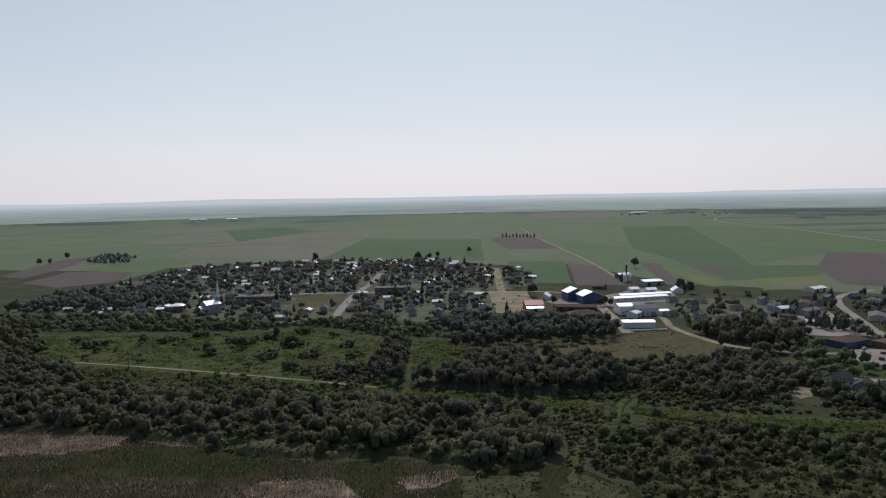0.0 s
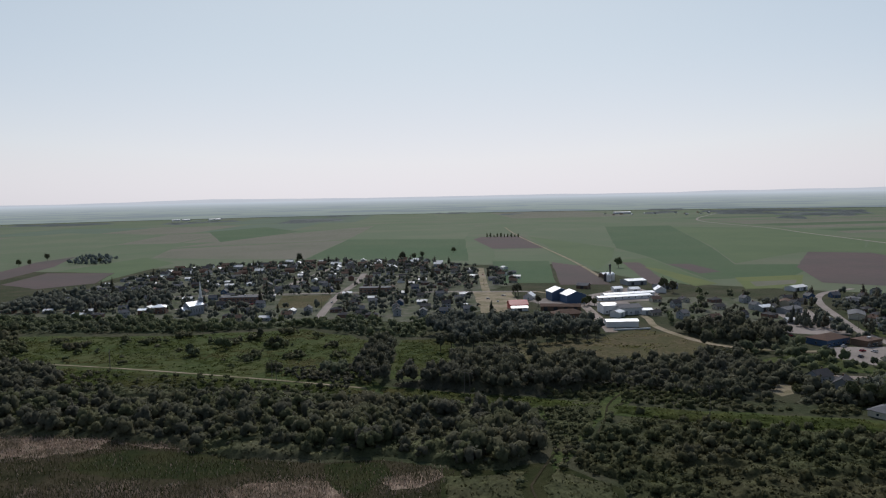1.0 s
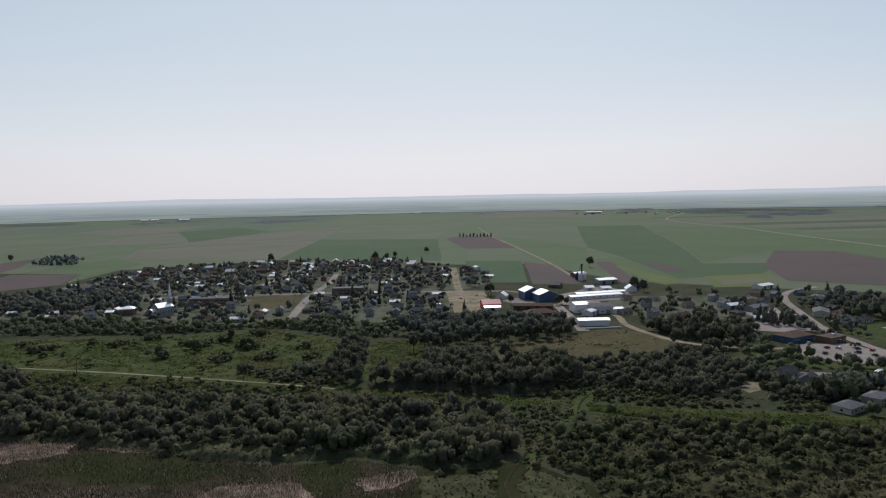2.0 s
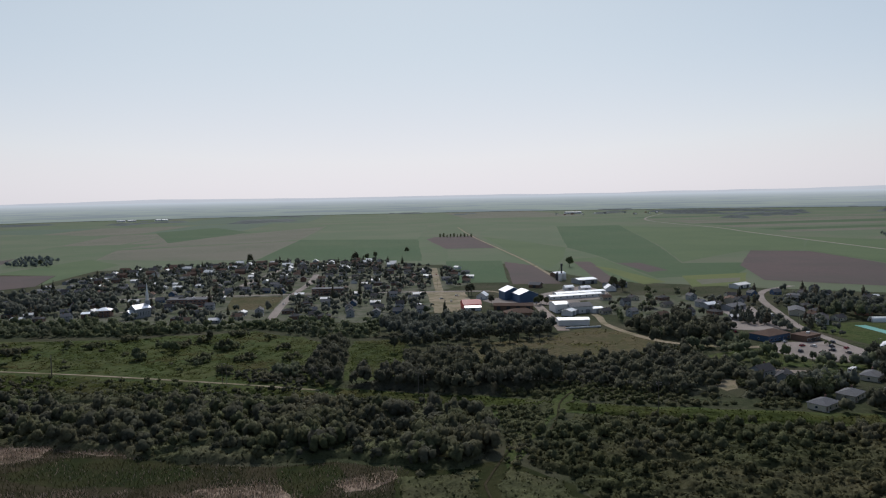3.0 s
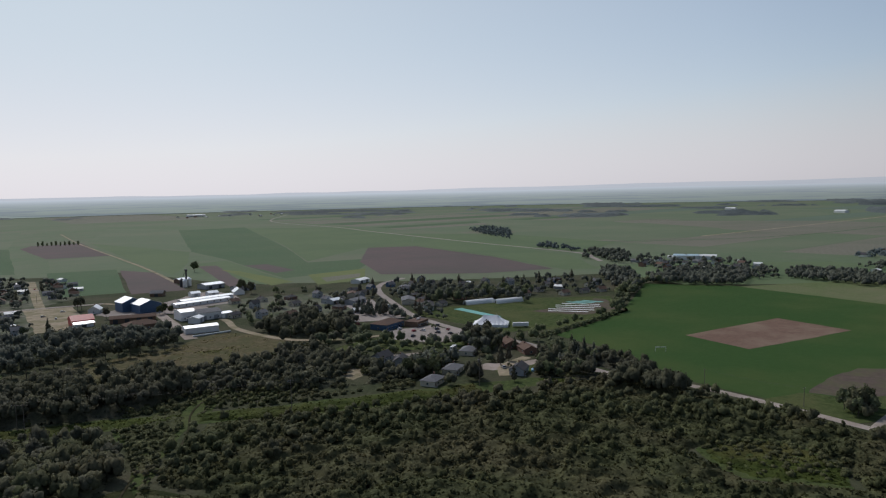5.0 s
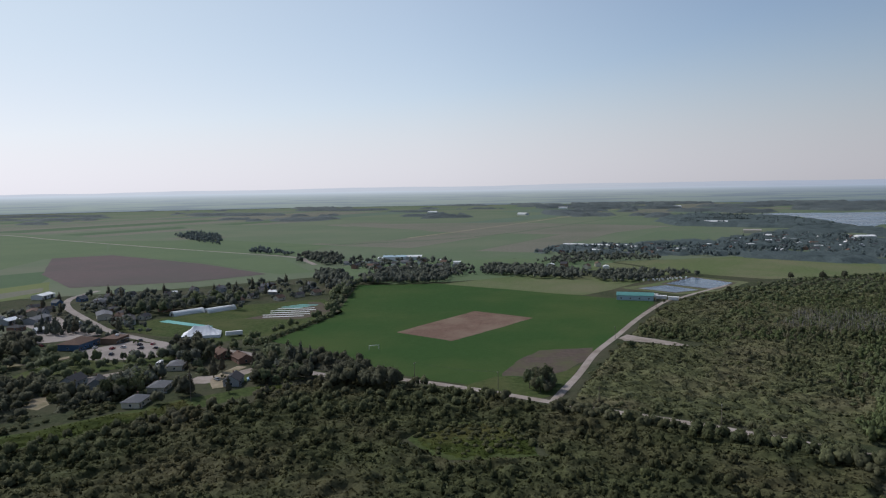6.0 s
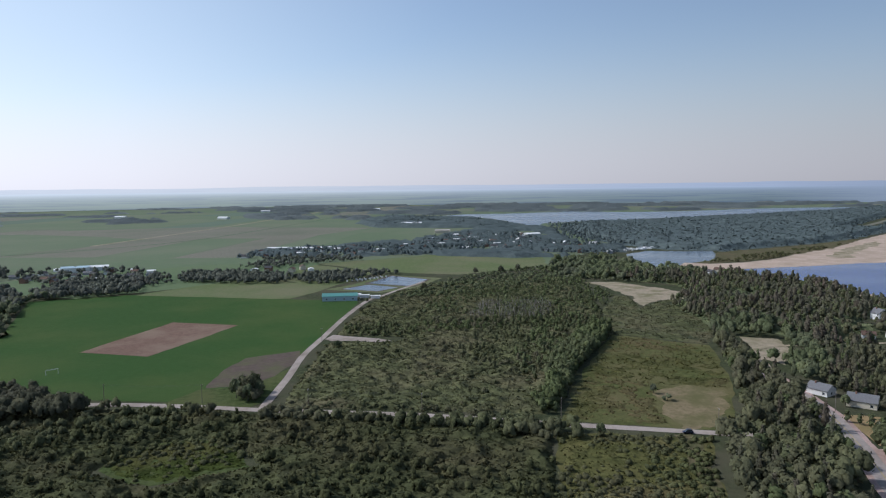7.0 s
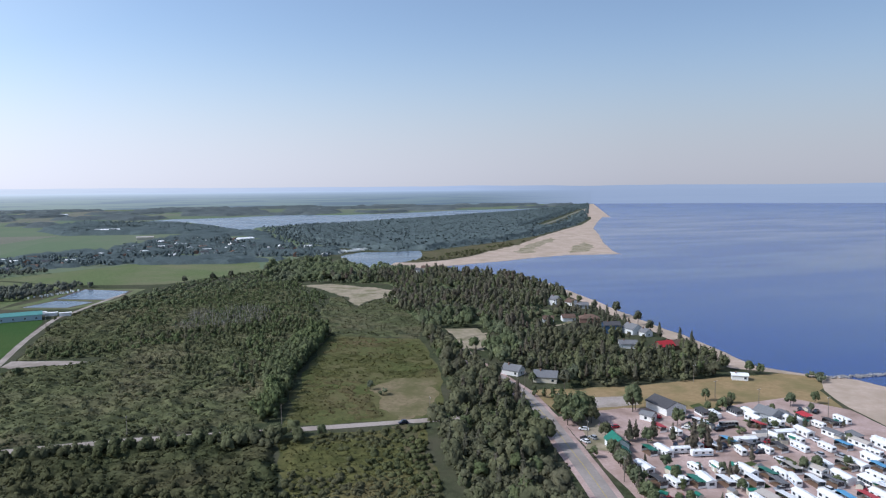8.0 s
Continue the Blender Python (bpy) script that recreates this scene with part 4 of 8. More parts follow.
FORE_OPEN = [(302, -2), (300, -66), (262, -60), (200, -56), (185, -8), (240, -4)]
sheet("field", FORE_OPEN, 0.055, land("tawny_old_field", (0.036, 0.044, 0.014), (0.10, 0.098, 0.036), (0.125, 0.112, 0.046), 0.25, 0.05, bump=0.8), "tawny old field with shrubs", "meadow", 4, 8)
TAN_LANE = [(304, -52), (304, -60), (262, -60), (215, -57), (215, -51), (262, -53)]
sheet("field", TAN_LANE, 0.085, LAWN, "tan grassy lane between shrubs", "lane", 2, 6)
SANDLOT_A = [(800, -35), (797, -80), (728, -130), (684, -125), (674, -100), (635, -80), (701, -76), (767, -53)]
sheet("field", SANDLOT_A, 0.09, DIRT, "bare sandy clearing at the wood's edge", "dirt", 6, 3)
SANDLOT_B = [(512, -131), (509, -157), (458, -146), (433, -134), (453, -126)]
sheet("field", SANDLOT_B, 0.10, DIRT, "sandy lot with a loop drive", "dirt", 4, 8)
CAMP_LAWN = [(340, -132), (332, -187), (334, -245), (332, -280), (314, -297), (298, -274), (271, -263), (258, -258), (292, -250), (286, -200), (296, -164), (300, -132)]
sheet("field", CAMP_LAWN, 0.10, land("parched_lawn", (0.25, 0.175, 0.09), (0.31, 0.222, 0.12), (0.18, 0.150, 0.07), 0.3, 0.05), "parched golden lawn beside the camp", "lawn", 2, 8)
sheet("field", [(322, -148), (315, -176), (302, -174), (303, -148)], 0.18, GRAVEL, "pinkish gravel lot beside the lawn", "paved lot", 1, 6)
CAMP = [(296, -128), (300, -164), (288, -200), (292, -250), (268, -264), (244, -260), (205, -256), (170, -215), (190, -118), (236, -122)]
sheet("field", CAMP, 0.12, CAMP_GRAVEL, "grey gravel pitches of a trailer camp", "gravel", 2, 8)
HAY = [(975, 330), (1154, 143), (1185, 17), (962, 2), (860, 110), (880, 214)]
sheet("field", HAY, 0.08, HAYGREEN, "pale green mown hay field", "field", 5, 20)
HAY_B = [(640, 430), (720, 400), (860, 330), (960, 330), (880, 220), (700, 240), (655, 250)]
sheet("field", HAY_B, 0.07, HAYGREEN, "grassy verge field beyond the crop", "field", 4, 20)

sheet("field", [(640, 470), (655, 560), (700, 660), (790, 640), (880, 560), (958, 478), (984, 330), (960, 326), (860, 326), (720, 396)], 0.06, FIELD_MATS["yellow"], "green grass plots round the hamlet", "field", 4, 20)

# the crop field beside the village, its bare plot and its tilled corner
BIG_CROP = [(322, 236), (345, 300), (352, 368), (449, 394), (520, 440), (616, 504), (665, 432), (646, 180), (520, 163), (399, 157), (338, 145), (324, 160)]
sheet("field", BIG_CROP, 0.10, CROP, "even bright green young grain crop", "crop field", 1.5, 12)
sheet("field", [(420, 308), (413, 255), (520, 243), (527, 302)], 0.14, TILLED, "bare reddish-brown tilled plot in the crop", "bare plot", 1.0, 8)
sheet("field", [(348, 183), (380, 190), (416, 190), (440, 163), (422, 154), (376, 155), (356, 162)], 0.14, DARKSOIL, "dark tilled soil corner of the crop field", "bare plot", 2, 6)
sheet("field", [(318, 190), (346, 186), (358, 160), (395, 152), (330, 141), (318, 145)], 0.12, LUSH, "weedy green field corner by the junction", "grass", 3, 6)

# fields of the plain round the village
field_count = itertools.count()


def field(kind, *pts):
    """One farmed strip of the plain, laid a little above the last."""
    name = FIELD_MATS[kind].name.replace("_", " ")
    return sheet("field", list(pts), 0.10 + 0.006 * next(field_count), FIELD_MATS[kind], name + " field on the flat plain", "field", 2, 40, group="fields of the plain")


# west of the farm track
field("pale", (-983, 1571), (-789, 1695), (-861, 2386), (-1364, 2707), (-1400, 2243))
field("hay", (-531, 1375), (-586, 1639), (-276, 1796), (-207, 1846), (-220, 1278), (-382, 1315))
field("hay", (-601, 1681), (-534, 1955), (-411, 2323), (-204, 2788), (-208, 1898), (-280, 1821))
field("crop", (-778, 2555), (-650, 2894), (-426, 2408), (-544, 1882))
field("yellow", (-591, 1130), (-549, 1393), (-442, 1247), (-445, 1060), (-444, 953), (-478, 1091))
field("soil", (-573, 961), (-591, 1112), (-479, 1091), (-446, 953), (-494, 900))
field("soil", (-666, 1061), (-728, 1332), (-715, 1460), (-640, 1225), (-609, 1022))
field("crop", (-217, 1277), (-205, 1870), (96, 1769), (70, 1167))
field("pale", (-208, 1924), (-185, 2837), (183, 2648), (97, 1793))
field("soil", (117, 1762), (145, 1854), (251, 1871), (235, 1411), (134, 1423))
field("pale", (134, 1392), (232, 1396), (222, 1144), (113, 1168))
field("crop", (106, 1149), (196, 1129), (155, 842), (92, 852))
field("soil", (196, 1109), (230, 1037), (213, 816), (157, 825))
# east of it, as far as the highway
field("pale", (446, 2681), (603, 2384), (377, 1404), (267, 1894))
field("yellow", (265, 1838), (369, 1374), (293, 1117), (241, 986), (241, 1205))
field("crop", (585, 2299), (793, 2289), (542, 1327), (445, 1010), (553, 988), (455, 862), (339, 840), (369, 1164), (371, 1374))
field("yellow", (295, 1117), (362, 1143), (335, 835), (299, 797), (280, 880))
field("soil", (300, 1080), (325, 1070), (277, 790), (255, 782))
field("clover", (311, 1008), (325, 966), (334, 800), (301, 784))
field("soil", (357, 1040), (389, 1033), (388, 921), (355, 906))
field("clover", (377, 854), (470, 868), (405, 752), (345, 752))
field("hay", (376, 812), (436, 820), (416, 784), (364, 770))
field("yellow", (553, 1354), (773, 2208), (1009, 1977), (895, 1421), (742, 1178), (638, 1192), (454, 1026))
field("soil", (651, 1191), (733, 1148), (699, 873), (646, 679), (551, 705), (450, 789), (510, 959))
field("yellow", (742, 1180), (890, 1400), (868, 1140), (800, 800), (690, 640), (650, 660), (705, 873))
# beyond the highway
field("yellow", (920, 1560), (1080, 1270), (1050, 930), (860, 830), (835, 990), (890, 1293))
field("pale", (1110, 1270), (1560, 2080), (1690, 1560), (1480, 900), (1080, 915))
field("hay", (1490, 880), (1720, 1540), (1990, 1010), (1920, 490), (1500, 560))
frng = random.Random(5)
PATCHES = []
# strips farther out take the bluer tones, as haze would tint them
for r0, r1, w0, w1, pal in ((1900, 2500, 130, 330, ("pale", "crop", "hay", "hazeblue", "pale", "hay")), (2500, 3300, 180, 420, ("pale", "hay", "hazeblue", "hazeblue", "pale")),
                            (3300, 4750, 250, 600, ("hazeblue", "hay", "hazeblue", "pale"))):
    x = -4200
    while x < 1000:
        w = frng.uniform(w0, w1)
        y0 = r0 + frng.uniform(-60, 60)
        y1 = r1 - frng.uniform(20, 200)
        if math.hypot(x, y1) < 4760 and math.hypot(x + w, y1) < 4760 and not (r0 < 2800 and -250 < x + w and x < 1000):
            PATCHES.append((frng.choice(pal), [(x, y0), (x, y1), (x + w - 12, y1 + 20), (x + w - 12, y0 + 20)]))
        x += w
for x0, x1, w0, w1, pal in ((1050, 1900, 60, 160, ("hay", "pale", "pale", "crop", "hay")), (1900, 2900, 90, 240, ("pale", "hazeblue", "hay", "pale")),
                            (2900, 4500, 150, 350, ("hazeblue", "hay", "pale"))):
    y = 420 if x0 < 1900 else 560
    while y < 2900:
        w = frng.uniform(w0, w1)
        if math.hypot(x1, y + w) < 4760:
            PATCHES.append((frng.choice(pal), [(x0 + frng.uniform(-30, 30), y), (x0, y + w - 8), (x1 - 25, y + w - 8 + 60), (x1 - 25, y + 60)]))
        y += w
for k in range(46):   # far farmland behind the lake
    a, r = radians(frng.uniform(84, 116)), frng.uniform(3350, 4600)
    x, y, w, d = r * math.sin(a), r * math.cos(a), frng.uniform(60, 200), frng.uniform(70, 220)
    PATCHES.append((frng.choice(("hay", "pale", "hay", "hazeblue")), [(x, y), (x + d, y - 0.4 * d), (x + d + 0.5 * w, y + w - 0.4 * d), (x + 0.5 * w, y + w)]))
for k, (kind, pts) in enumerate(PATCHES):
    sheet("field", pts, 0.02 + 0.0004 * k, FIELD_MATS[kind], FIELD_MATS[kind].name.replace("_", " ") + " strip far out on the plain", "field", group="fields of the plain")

sheet("field", [(-440, 690), (-233, 640), (-147, 605), (-92, 625), (7, 590), (60, 660), (60, 780), (122, 859), (90, 1042), (-22, 1187), (-214, 1197), (-384, 1134), (-420, 944)], 0.09, YARD,
      "mixed yards, lawns and gravel of the village", "yards", 4, 14)
# roads and tracks
CROSS = [(300, 262), (314, 228), (317, 180), (316, 134), (317, 61), (312, -3), (308, -66), (306, -100), (303, -123)]
ROAD_B = [(790, 143), (716, 159), (669, 167), (651, 172), (567, 169), (481, 161), (426, 156), (372, 146), (318, 138)]
MAIN = [(420, -120), (352, -126), (328, -126), (296, -123), (263, -118), (212, -110), (120, -92), (-20, -80)]
VILLAGE_MAIN = [(300, 262), (301, 296), (308, 327), (317, 358), (310, 406), (313, 467), (320, 513), (341, 578), (368, 652), (402, 705), (450, 735)]
road_count = itertools.count()


def road(name, pts, width, material, label):
    """A road or track that keeps its ground clear of plants."""
    ribbon(name, pts, width, 0.16 + 0.005 * next(road_count), material, label)
    CLEAR_LINES.append((pts, width * 0.5 + 1.6))


road("road", CROSS, 5.6, GRAVEL, "pale grey two-lane country road")
road("road", ROAD_B, 4.4, GRAVEL, "wide gravel side road by the crop field")
road("road", MAIN, 7.6, ASPHALT, "sunlit grey street beside the trailer camp")
road("road", VILLAGE_MAIN, 7.0, ASPHALT, "grey village main street")
road("road", [(-89, 1000), (-89, 894), (-97, 790), (-99, 704), (-97, 615)], 8, ASPHALT, "grey village street")
road("road", [(79, 1040), (74, 950), (69, 860), (65, 765), (64, 640)], 9, DIRT, "pale wide village street")
road("road", [(-330, 800), (-97, 795), (65, 780), (120, 770)], 7, ASPHALT, "grey village cross street")
road("road", [(-250, 700), (-200, 760), (-170, 900), (-150, 1080)], 7, ASPHALT, "grey village street by the church")
road("road", [(-390, 1010), (-150, 960), (79, 940)], 6, ASPHALT, "grey village back street")
road("road", [(120, 770), (165, 700), (185, 603), (180, 545), (196, 480), (230, 455), (262, 448)], 6, DIRT, "pale dirt road round the works")
road("road", [(150, 690), (145, 600), (140, 530)], 9, GRAVEL, "gravel drive beside the sheds")
road("track", [(268, 2400), (244, 1873), (236, 1300), (232, 1091), (221, 884)], 5, DIRT, "pale farm track between fields")
road("road", [(1500, 3600), (1049, 2714), (983, 1989), (942, 1738), (904, 1437), (868, 1138), (838, 830), (795, 750), (760, 700)], 8, ASPHALT, "pale highway across the plain")
road("track", [(-420, 520), (-308, 485), (-196, 451), (-89, 411), (-35, 388)], 2.4, DIRT, "narrow pale gravel trail")
road("track", [(38, 220), (36, 241), (36, 249), (42, 263), (50, 280)], 1.0, MARSH, "dark footpath through the grass")
road("track", [(110, 374), (97, 359), (88, 343), (82, 323), (72, 300)], 1.0, MARSH, "dark footpath through the green strip")
road("track", [(1280, 900), (2000, 960), (3200, 1100), (4300, 1250)], 10, DIRT, "pale far farm road")
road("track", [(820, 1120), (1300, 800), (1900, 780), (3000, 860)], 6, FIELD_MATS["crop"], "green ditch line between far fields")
road("track", [(300, -140), (268, -136), (252, -128)], 12, DIRT, "sandy parking by the camp entrance")
road("track", [(262, -140), (240, -168), (228, -200), (218, -240)], 7, CAMP_GRAVEL, "gravel camp lane")
road("track", [(282, -142), (262, -168), (248, -205), (240, -245)], 6, CAMP_GRAVEL, "gravel camp lane")
road("track", [(206, -120), (198, -150), (190, -205)], 6, CAMP_GRAVEL, "gravel camp lane")
road("track", [(352, -123), (440, -126), (480, -140), (500, -220), (520, -235)], 4, DIRT, "sandy drive among cottages")
sheet("field", [(490, 157), (487, 142), (482, 120), (475, 110), (470, 120), (471, 140), (470, 152), (476, 158)], 0.15, GRAVEL, "gravel turning lot off the side road", "gravel", 2.0, 4)
CLEAR_LINES.append(([(478, 155), (479, 110)], 10))
ribbon("verge", MAIN, 11.5, 0.13, CAMP_GRAVEL, "tan gravel shoulder along the street", "verge")
CLEAR_LINES.append((MAIN, 7.0))
ribbon("road_line", MAIN, 0.25, 0.26, LINE_YELLOW, "worn yellow centre line", "road marking", crown=0.01)
sheet("field", [(49, 776), (92, 770), (90, 700), (82, 640), (49, 634)], 0.17, DIRT, "pale gravel village lot", "gravel", 2, 8)
sheet("field", [(-161, 785), (-106, 778), (-104, 690), (-150, 694)], 0.15, LAWN, "yellow-green village ball field", "lawn", 1, 8)
sheet("field", [(186, 606), (214, 572), (262, 558), (300, 566), (322, 640), (318, 690), (240, 706), (205, 690)], 0.065, YARD, "lawns and gravel yards behind the main street", "yards", 4, 10)
sheet("field", [(262, 462), (305, 458), (308, 418), (294, 392), (266, 408), (255, 430)], 0.15, ASPHALT, "grey asphalt car park by the blue inn", "car park", 1.5, 6)
sheet("field", [(258, 516), (286, 500), (308, 500), (320, 560), (336, 610), (306, 620), (290, 560)], 0.14, ASPHALT, "pale worn yard along the main street", "gravel", 3, 8)
sheet("field", [(226, 392), (250, 382), (264, 372), (262, 362), (246, 368), (224, 382)], 0.14, GRAVEL, "pale gravel drive before the houses", "drive", 1.5, 5)
sheet("field", [(246, 330), (262, 334), (272, 324), (292, 322), (292, 314), (270, 314), (254, 318)], 0.14, GRAVEL, "grey drive loop between gardens", "drive", 1.0, 5)
sheet("field", [(205, 430), (228, 440), (262, 404), (300, 384), (292, 376), (254, 388), (228, 404)], 0.12, LUSH, "mown olive grass before the inn", "lawn", 3, 6)
sheet("field", [(320, 520), (440, 520), (520, 470), (470, 400), (375, 380), (330, 400)], 0.10, LUSH, "market garden grass", "grass", 3, 8)
CLEAR_AREAS += [BAY_AREA, LAKE, INLET, BANK, SPIT, BEACH, CLEARING, PARK, BIG_CROP, HAY, [(666, 430), (732, 420), (748, 297), (699, 266), (643, 260), (659, 350)], SANDLOT_A, SANDLOT_B, CAMP, CAMP_LAWN, STRIP,
                [(49, 776), (92, 770), (90, 640), (49, 634)], [(-161, 785), (-106, 778), (-104, 690), (-150, 694)], [(250, 455), (318, 460), (312, 405), (262, 415)]]


# ---------------------------------------------------------------- woods and scrub
CLEAR_LINES += [([(190, 368), (180, 348)], 5), ([(401, 522), (372, 484)], 11), ([(426, 509), (394, 470)], 11), ([(318, 600), (306, 560)], 6)]
BACK_HOUSES = ((0, 196, 602, 20), (2, 214, 584, 30), (1, 236, 573, 15), (4, 259, 572, 25), (3, 285, 579, 110), (1, 222, 680, 10), (0, 248, 674, 95), (3, 275, 667, 20), (2, 301, 660, 100), (4, 228, 640, 15), (0, 262, 626, 20), (2, 292, 620, 105))
# open gardens on the near side of the cottages and village-edge houses
for x, y in ((374, -135), (355, -147), (515, -215), (515, -232), (506, -245), (464, -243), (456, -256), (445, -260), (416, -230), (589, -253), (585, -267), (568, -268), (330, -248), (880, -190), (905, -205),
             (401, -250), (412, -252), (216, 381), (218, 364), (234, 330), (211, 318), (269, 362), (303, 361), (300, 341), (263, 305), (268, 376), (274, 474), (296, 466), (258, 322), (240, 384), (318, 596), (350, 566)) + tuple(h[1:3] for h in BACK_HOUSES):
    near = 0.985 if y > 290 and x < 225 else 0.91 if 290 < y < 370 and x > 255 else 0.955
    CLEAR_LINES.append(([(x * 1.01, y * 1.01), (x * near, y * near)], 9))
W1 = [(-330, 350), (-207, 326), (-151, 319), (-113, 305), (-81, 289), (-43, 285), (-16, 287), (9, 271), (24, 266), (44, 280), (52, 305), (42, 334),
      (18, 352), (-26, 368), (-57, 372), (-97, 389), (-156, 400), (-208, 410), (-330, 450)]
W1_NEAR = W1[:12] + [(10, 346), (-26, 350), (-57, 352), (-97, 364), (-156, 374), (-208, 384), (-330, 424)]
woods("woodland", [("tree", W1_NEAR, 9.5, (0.5, 1.0), 0.38), ("shrub", W1, 7.0, (0.7, 1.5), 0.34)], LEAF_STAND, "lighter willows mixed into the wood", seed=44)
woods("woodland", [("tree", W1_NEAR, 8.8, (0.5, 1.15), 0.30), ("tree", W1, 19, (0.4, 0.7), 0.3), ("shrub", W1, 8.0, (0.7, 1.4), 0.3)], LEAF_DARK, "dark green willow and alder wood above the marsh", seed=1)
woods("woodland", [("tree", [(14, 276), (30, 268), (46, 282), (50, 310), (30, 318), (8, 300)], 7.0, (0.9, 1.15), 0), ("tree", [(-50, 290), (-20, 290), (-18, 350), (-48, 352)], 7, (0.9, 1.25), 0.2)],
      LEAF_STAND, "tall round-crowned willows at the wood's edge", seed=2)
thicket("scrub", [(-330, 346), (-207, 319), (-151, 312), (-113, 299), (-81, 282), (-43, 279), (-16, 281), (9, 266), (30, 262)] + W1[9:], LEAF_STAND, "undergrowth of the marsh-side wood", 61, 2.2, 1.8, 2.4, 0.5, 3.6)
W1L = [(-360, 440), (-256, 401), (-212, 398), (-226, 438), (-278, 470), (-360, 500)]
woods("woodland", [("tree", W1L, 7.5, (0.6, 1.0), 0.2)], LEAF_DARK, "dark trees left of the meadow", seed=3)
SCRUB_A = [(54, 266), (62, 284), (74, 303), (96, 332), (131, 313), (214, 299), (240, 288), (300, 258), (309, 225), (311, 134), (311, 61), (306, -2), (240, -4), (185, -8), (160, 110), (100, 190), (72, 225), (66, 252)]
CLEAR_AREAS.append(GLADE)
thicket("scrub", SCRUB_A, LEAF_ALDER, "dense grey-green willow scrub", 4, 1.8, 1.3, 1.9)
woods("scrub", [("shrub", SCRUB_A, 7.0, (0.5, 1.2), 0.36)], LEAF_ALDER, "olive-green alder scrub", "scrub", seed=41)
woods("scrub", [("poplar", SCRUB_A, 11.0, (0.35, 0.8), 0.40), ("tree", SCRUB_A, 13.0, (0.3, 0.65), 0.40)], LEAF_ALDER, "young trees standing in the willow scrub", "scrub", seed=5)
woods("scrub", [("tree", [(200, 290), (300, 255), (309, 225), (311, 150), (280, 170), (230, 240), (190, 262)], 8.0, (0.4, 0.75), 0.3)], LEAF_STAND, "dark alders near the road bend", "scrub", seed=42)
SCRUB_N = [(62, 262), (66, 300), (84, 338), (131, 313), (214, 299), (214, 270), (150, 262), (100, 262)]
woods("woodland", [("tree", SCRUB_N, 8.5, (0.45, 0.75), 0.35)], LEAF_STAND, "young alders along the power line", seed=6)
BIG = [(-28, 380), (21, 356), (62, 364), (98, 378), (104, 426), (60, 432), (34, 440), (15, 430), (14, 408), (-20, 400)]
woods("woodland", [("tall", BIG, 7.0, (0.75, 1.05), 0.1)], LEAF_DARK, "dark grove of tall broadleaf trees", seed=7)
woods("woodland", [("tall", [(-45, 392), (-24, 388), (-24, 500), (-38, 506)], 6.0, (0.6, 0.95), 0.1), ("shrub", [(-60, 385), (-40, 388), (-40, 440), (-100, 440)], 5, (0.8, 1.3), 0.3)],
      LEAF_DARK, "dark hedgerow between meadows", seed=8)
ROW = [(2, 530), (6, 474), (38, 497), (87, 506), (128, 515), (133, 548), (100, 575), (0, 575)]
woods("woodland", [("tall", ROW, 9.0, (0.75, 1.05), 0.0)], LEAF_TOWN, "belt of tall trees before the village", seed=9)
MID = [(98, 380), (142, 350), (203, 330), (228, 355), (205, 400), (200, 450), (164, 440), (110, 430)]
woods("woodland", [("tree", MID, 7.5, (0.55, 0.95), 0.2), ("shrub", MID, 6, (0.7, 1.2), 0.3)], LEAF_DARK, "mixed wood round the sandy patch", seed=10)
PARCEL = [(176, 470), (236, 455), (244, 520), (244, 560), (197, 530)]
woods("woodland", [("tall", PARCEL, 8, (0.7, 1.0), 0.1)], LEAF_DARK, "dark wood parcel by the dirt road", seed=11)
W5 = [(240, 305), (252, 277), (286, 270), (300, 225), (306, 225), (318, 262), (338, 262), (334, 310), (300, 320)]
woods("woodland", [("fine", W5, 8.0, (0.5, 0.95), 0.1), ("fine", [(274, 316), (300, 300), (300, 268), (284, 274), (276, 292)], 6.5, (0.6, 1.0), 0.1), ("fine", [(282, 264), (304, 256), (308, 216), (290, 216), (282, 238)], 6.5, (0.7, 1.1), 0.1),
                   ("tall", [(284, 386), (300, 380), (297, 362), (284, 366)], 7, (0.8, 1.1), 0), ("tall", disc(233, 304, 10), 7, (0.7, 1.0), 0)], LEAF_DARK, "dark trees between the houses and the crop", seed=12)
FRINGE = [(-340, 590), (-200, 570), (-100, 585), (-40, 530), (0, 530), (0, 590), (-90, 612), (-150, 596), (-235, 630), (-420, 660)]
woods("woodland", [("mid", FRINGE, 8.5, (0.5, 0.9), 0.25), ("shrub", FRINGE, 7, (0.8, 1.3), 0.3)], LEAF_MID, "mixed trees along the village edge", seed=13)
WILLOW = [(320, 131), (372, 140), (470, 153), (560, 163), (640, 166), (700, 155), (760, 138), (800, 60), (840, -10), (700, -40), (521, -47), (410, -16), (323, 0)]
thicket("scrub", WILLOW, LEAF_THICKET, "grey-green willow thicket beyond the road", 14, 2.0, 1.4, 1.6)
woods("scrub", [("shrub", WILLOW, 9.5, (0.4, 1.0), 0.38)], LEAF_OLIVE, "olive alder growth beyond the road", "scrub", seed=43)
POPLAR = [(396, 30), (350, 6), (378, -5), (410, -14), (468, -28), (521, -44), (575, -32), (565, 40), (520, 80), (440, 70)]
BAND = [(478, 152), (492, 100), (518, 45), (545, -30), (585, -30), (558, 45), (532, 105), (510, 152)]
EDGE = [(340, 8), (326, -3), (410, -16), (521, -44), (600, -30), (585, 10), (530, 12), (430, 22)]
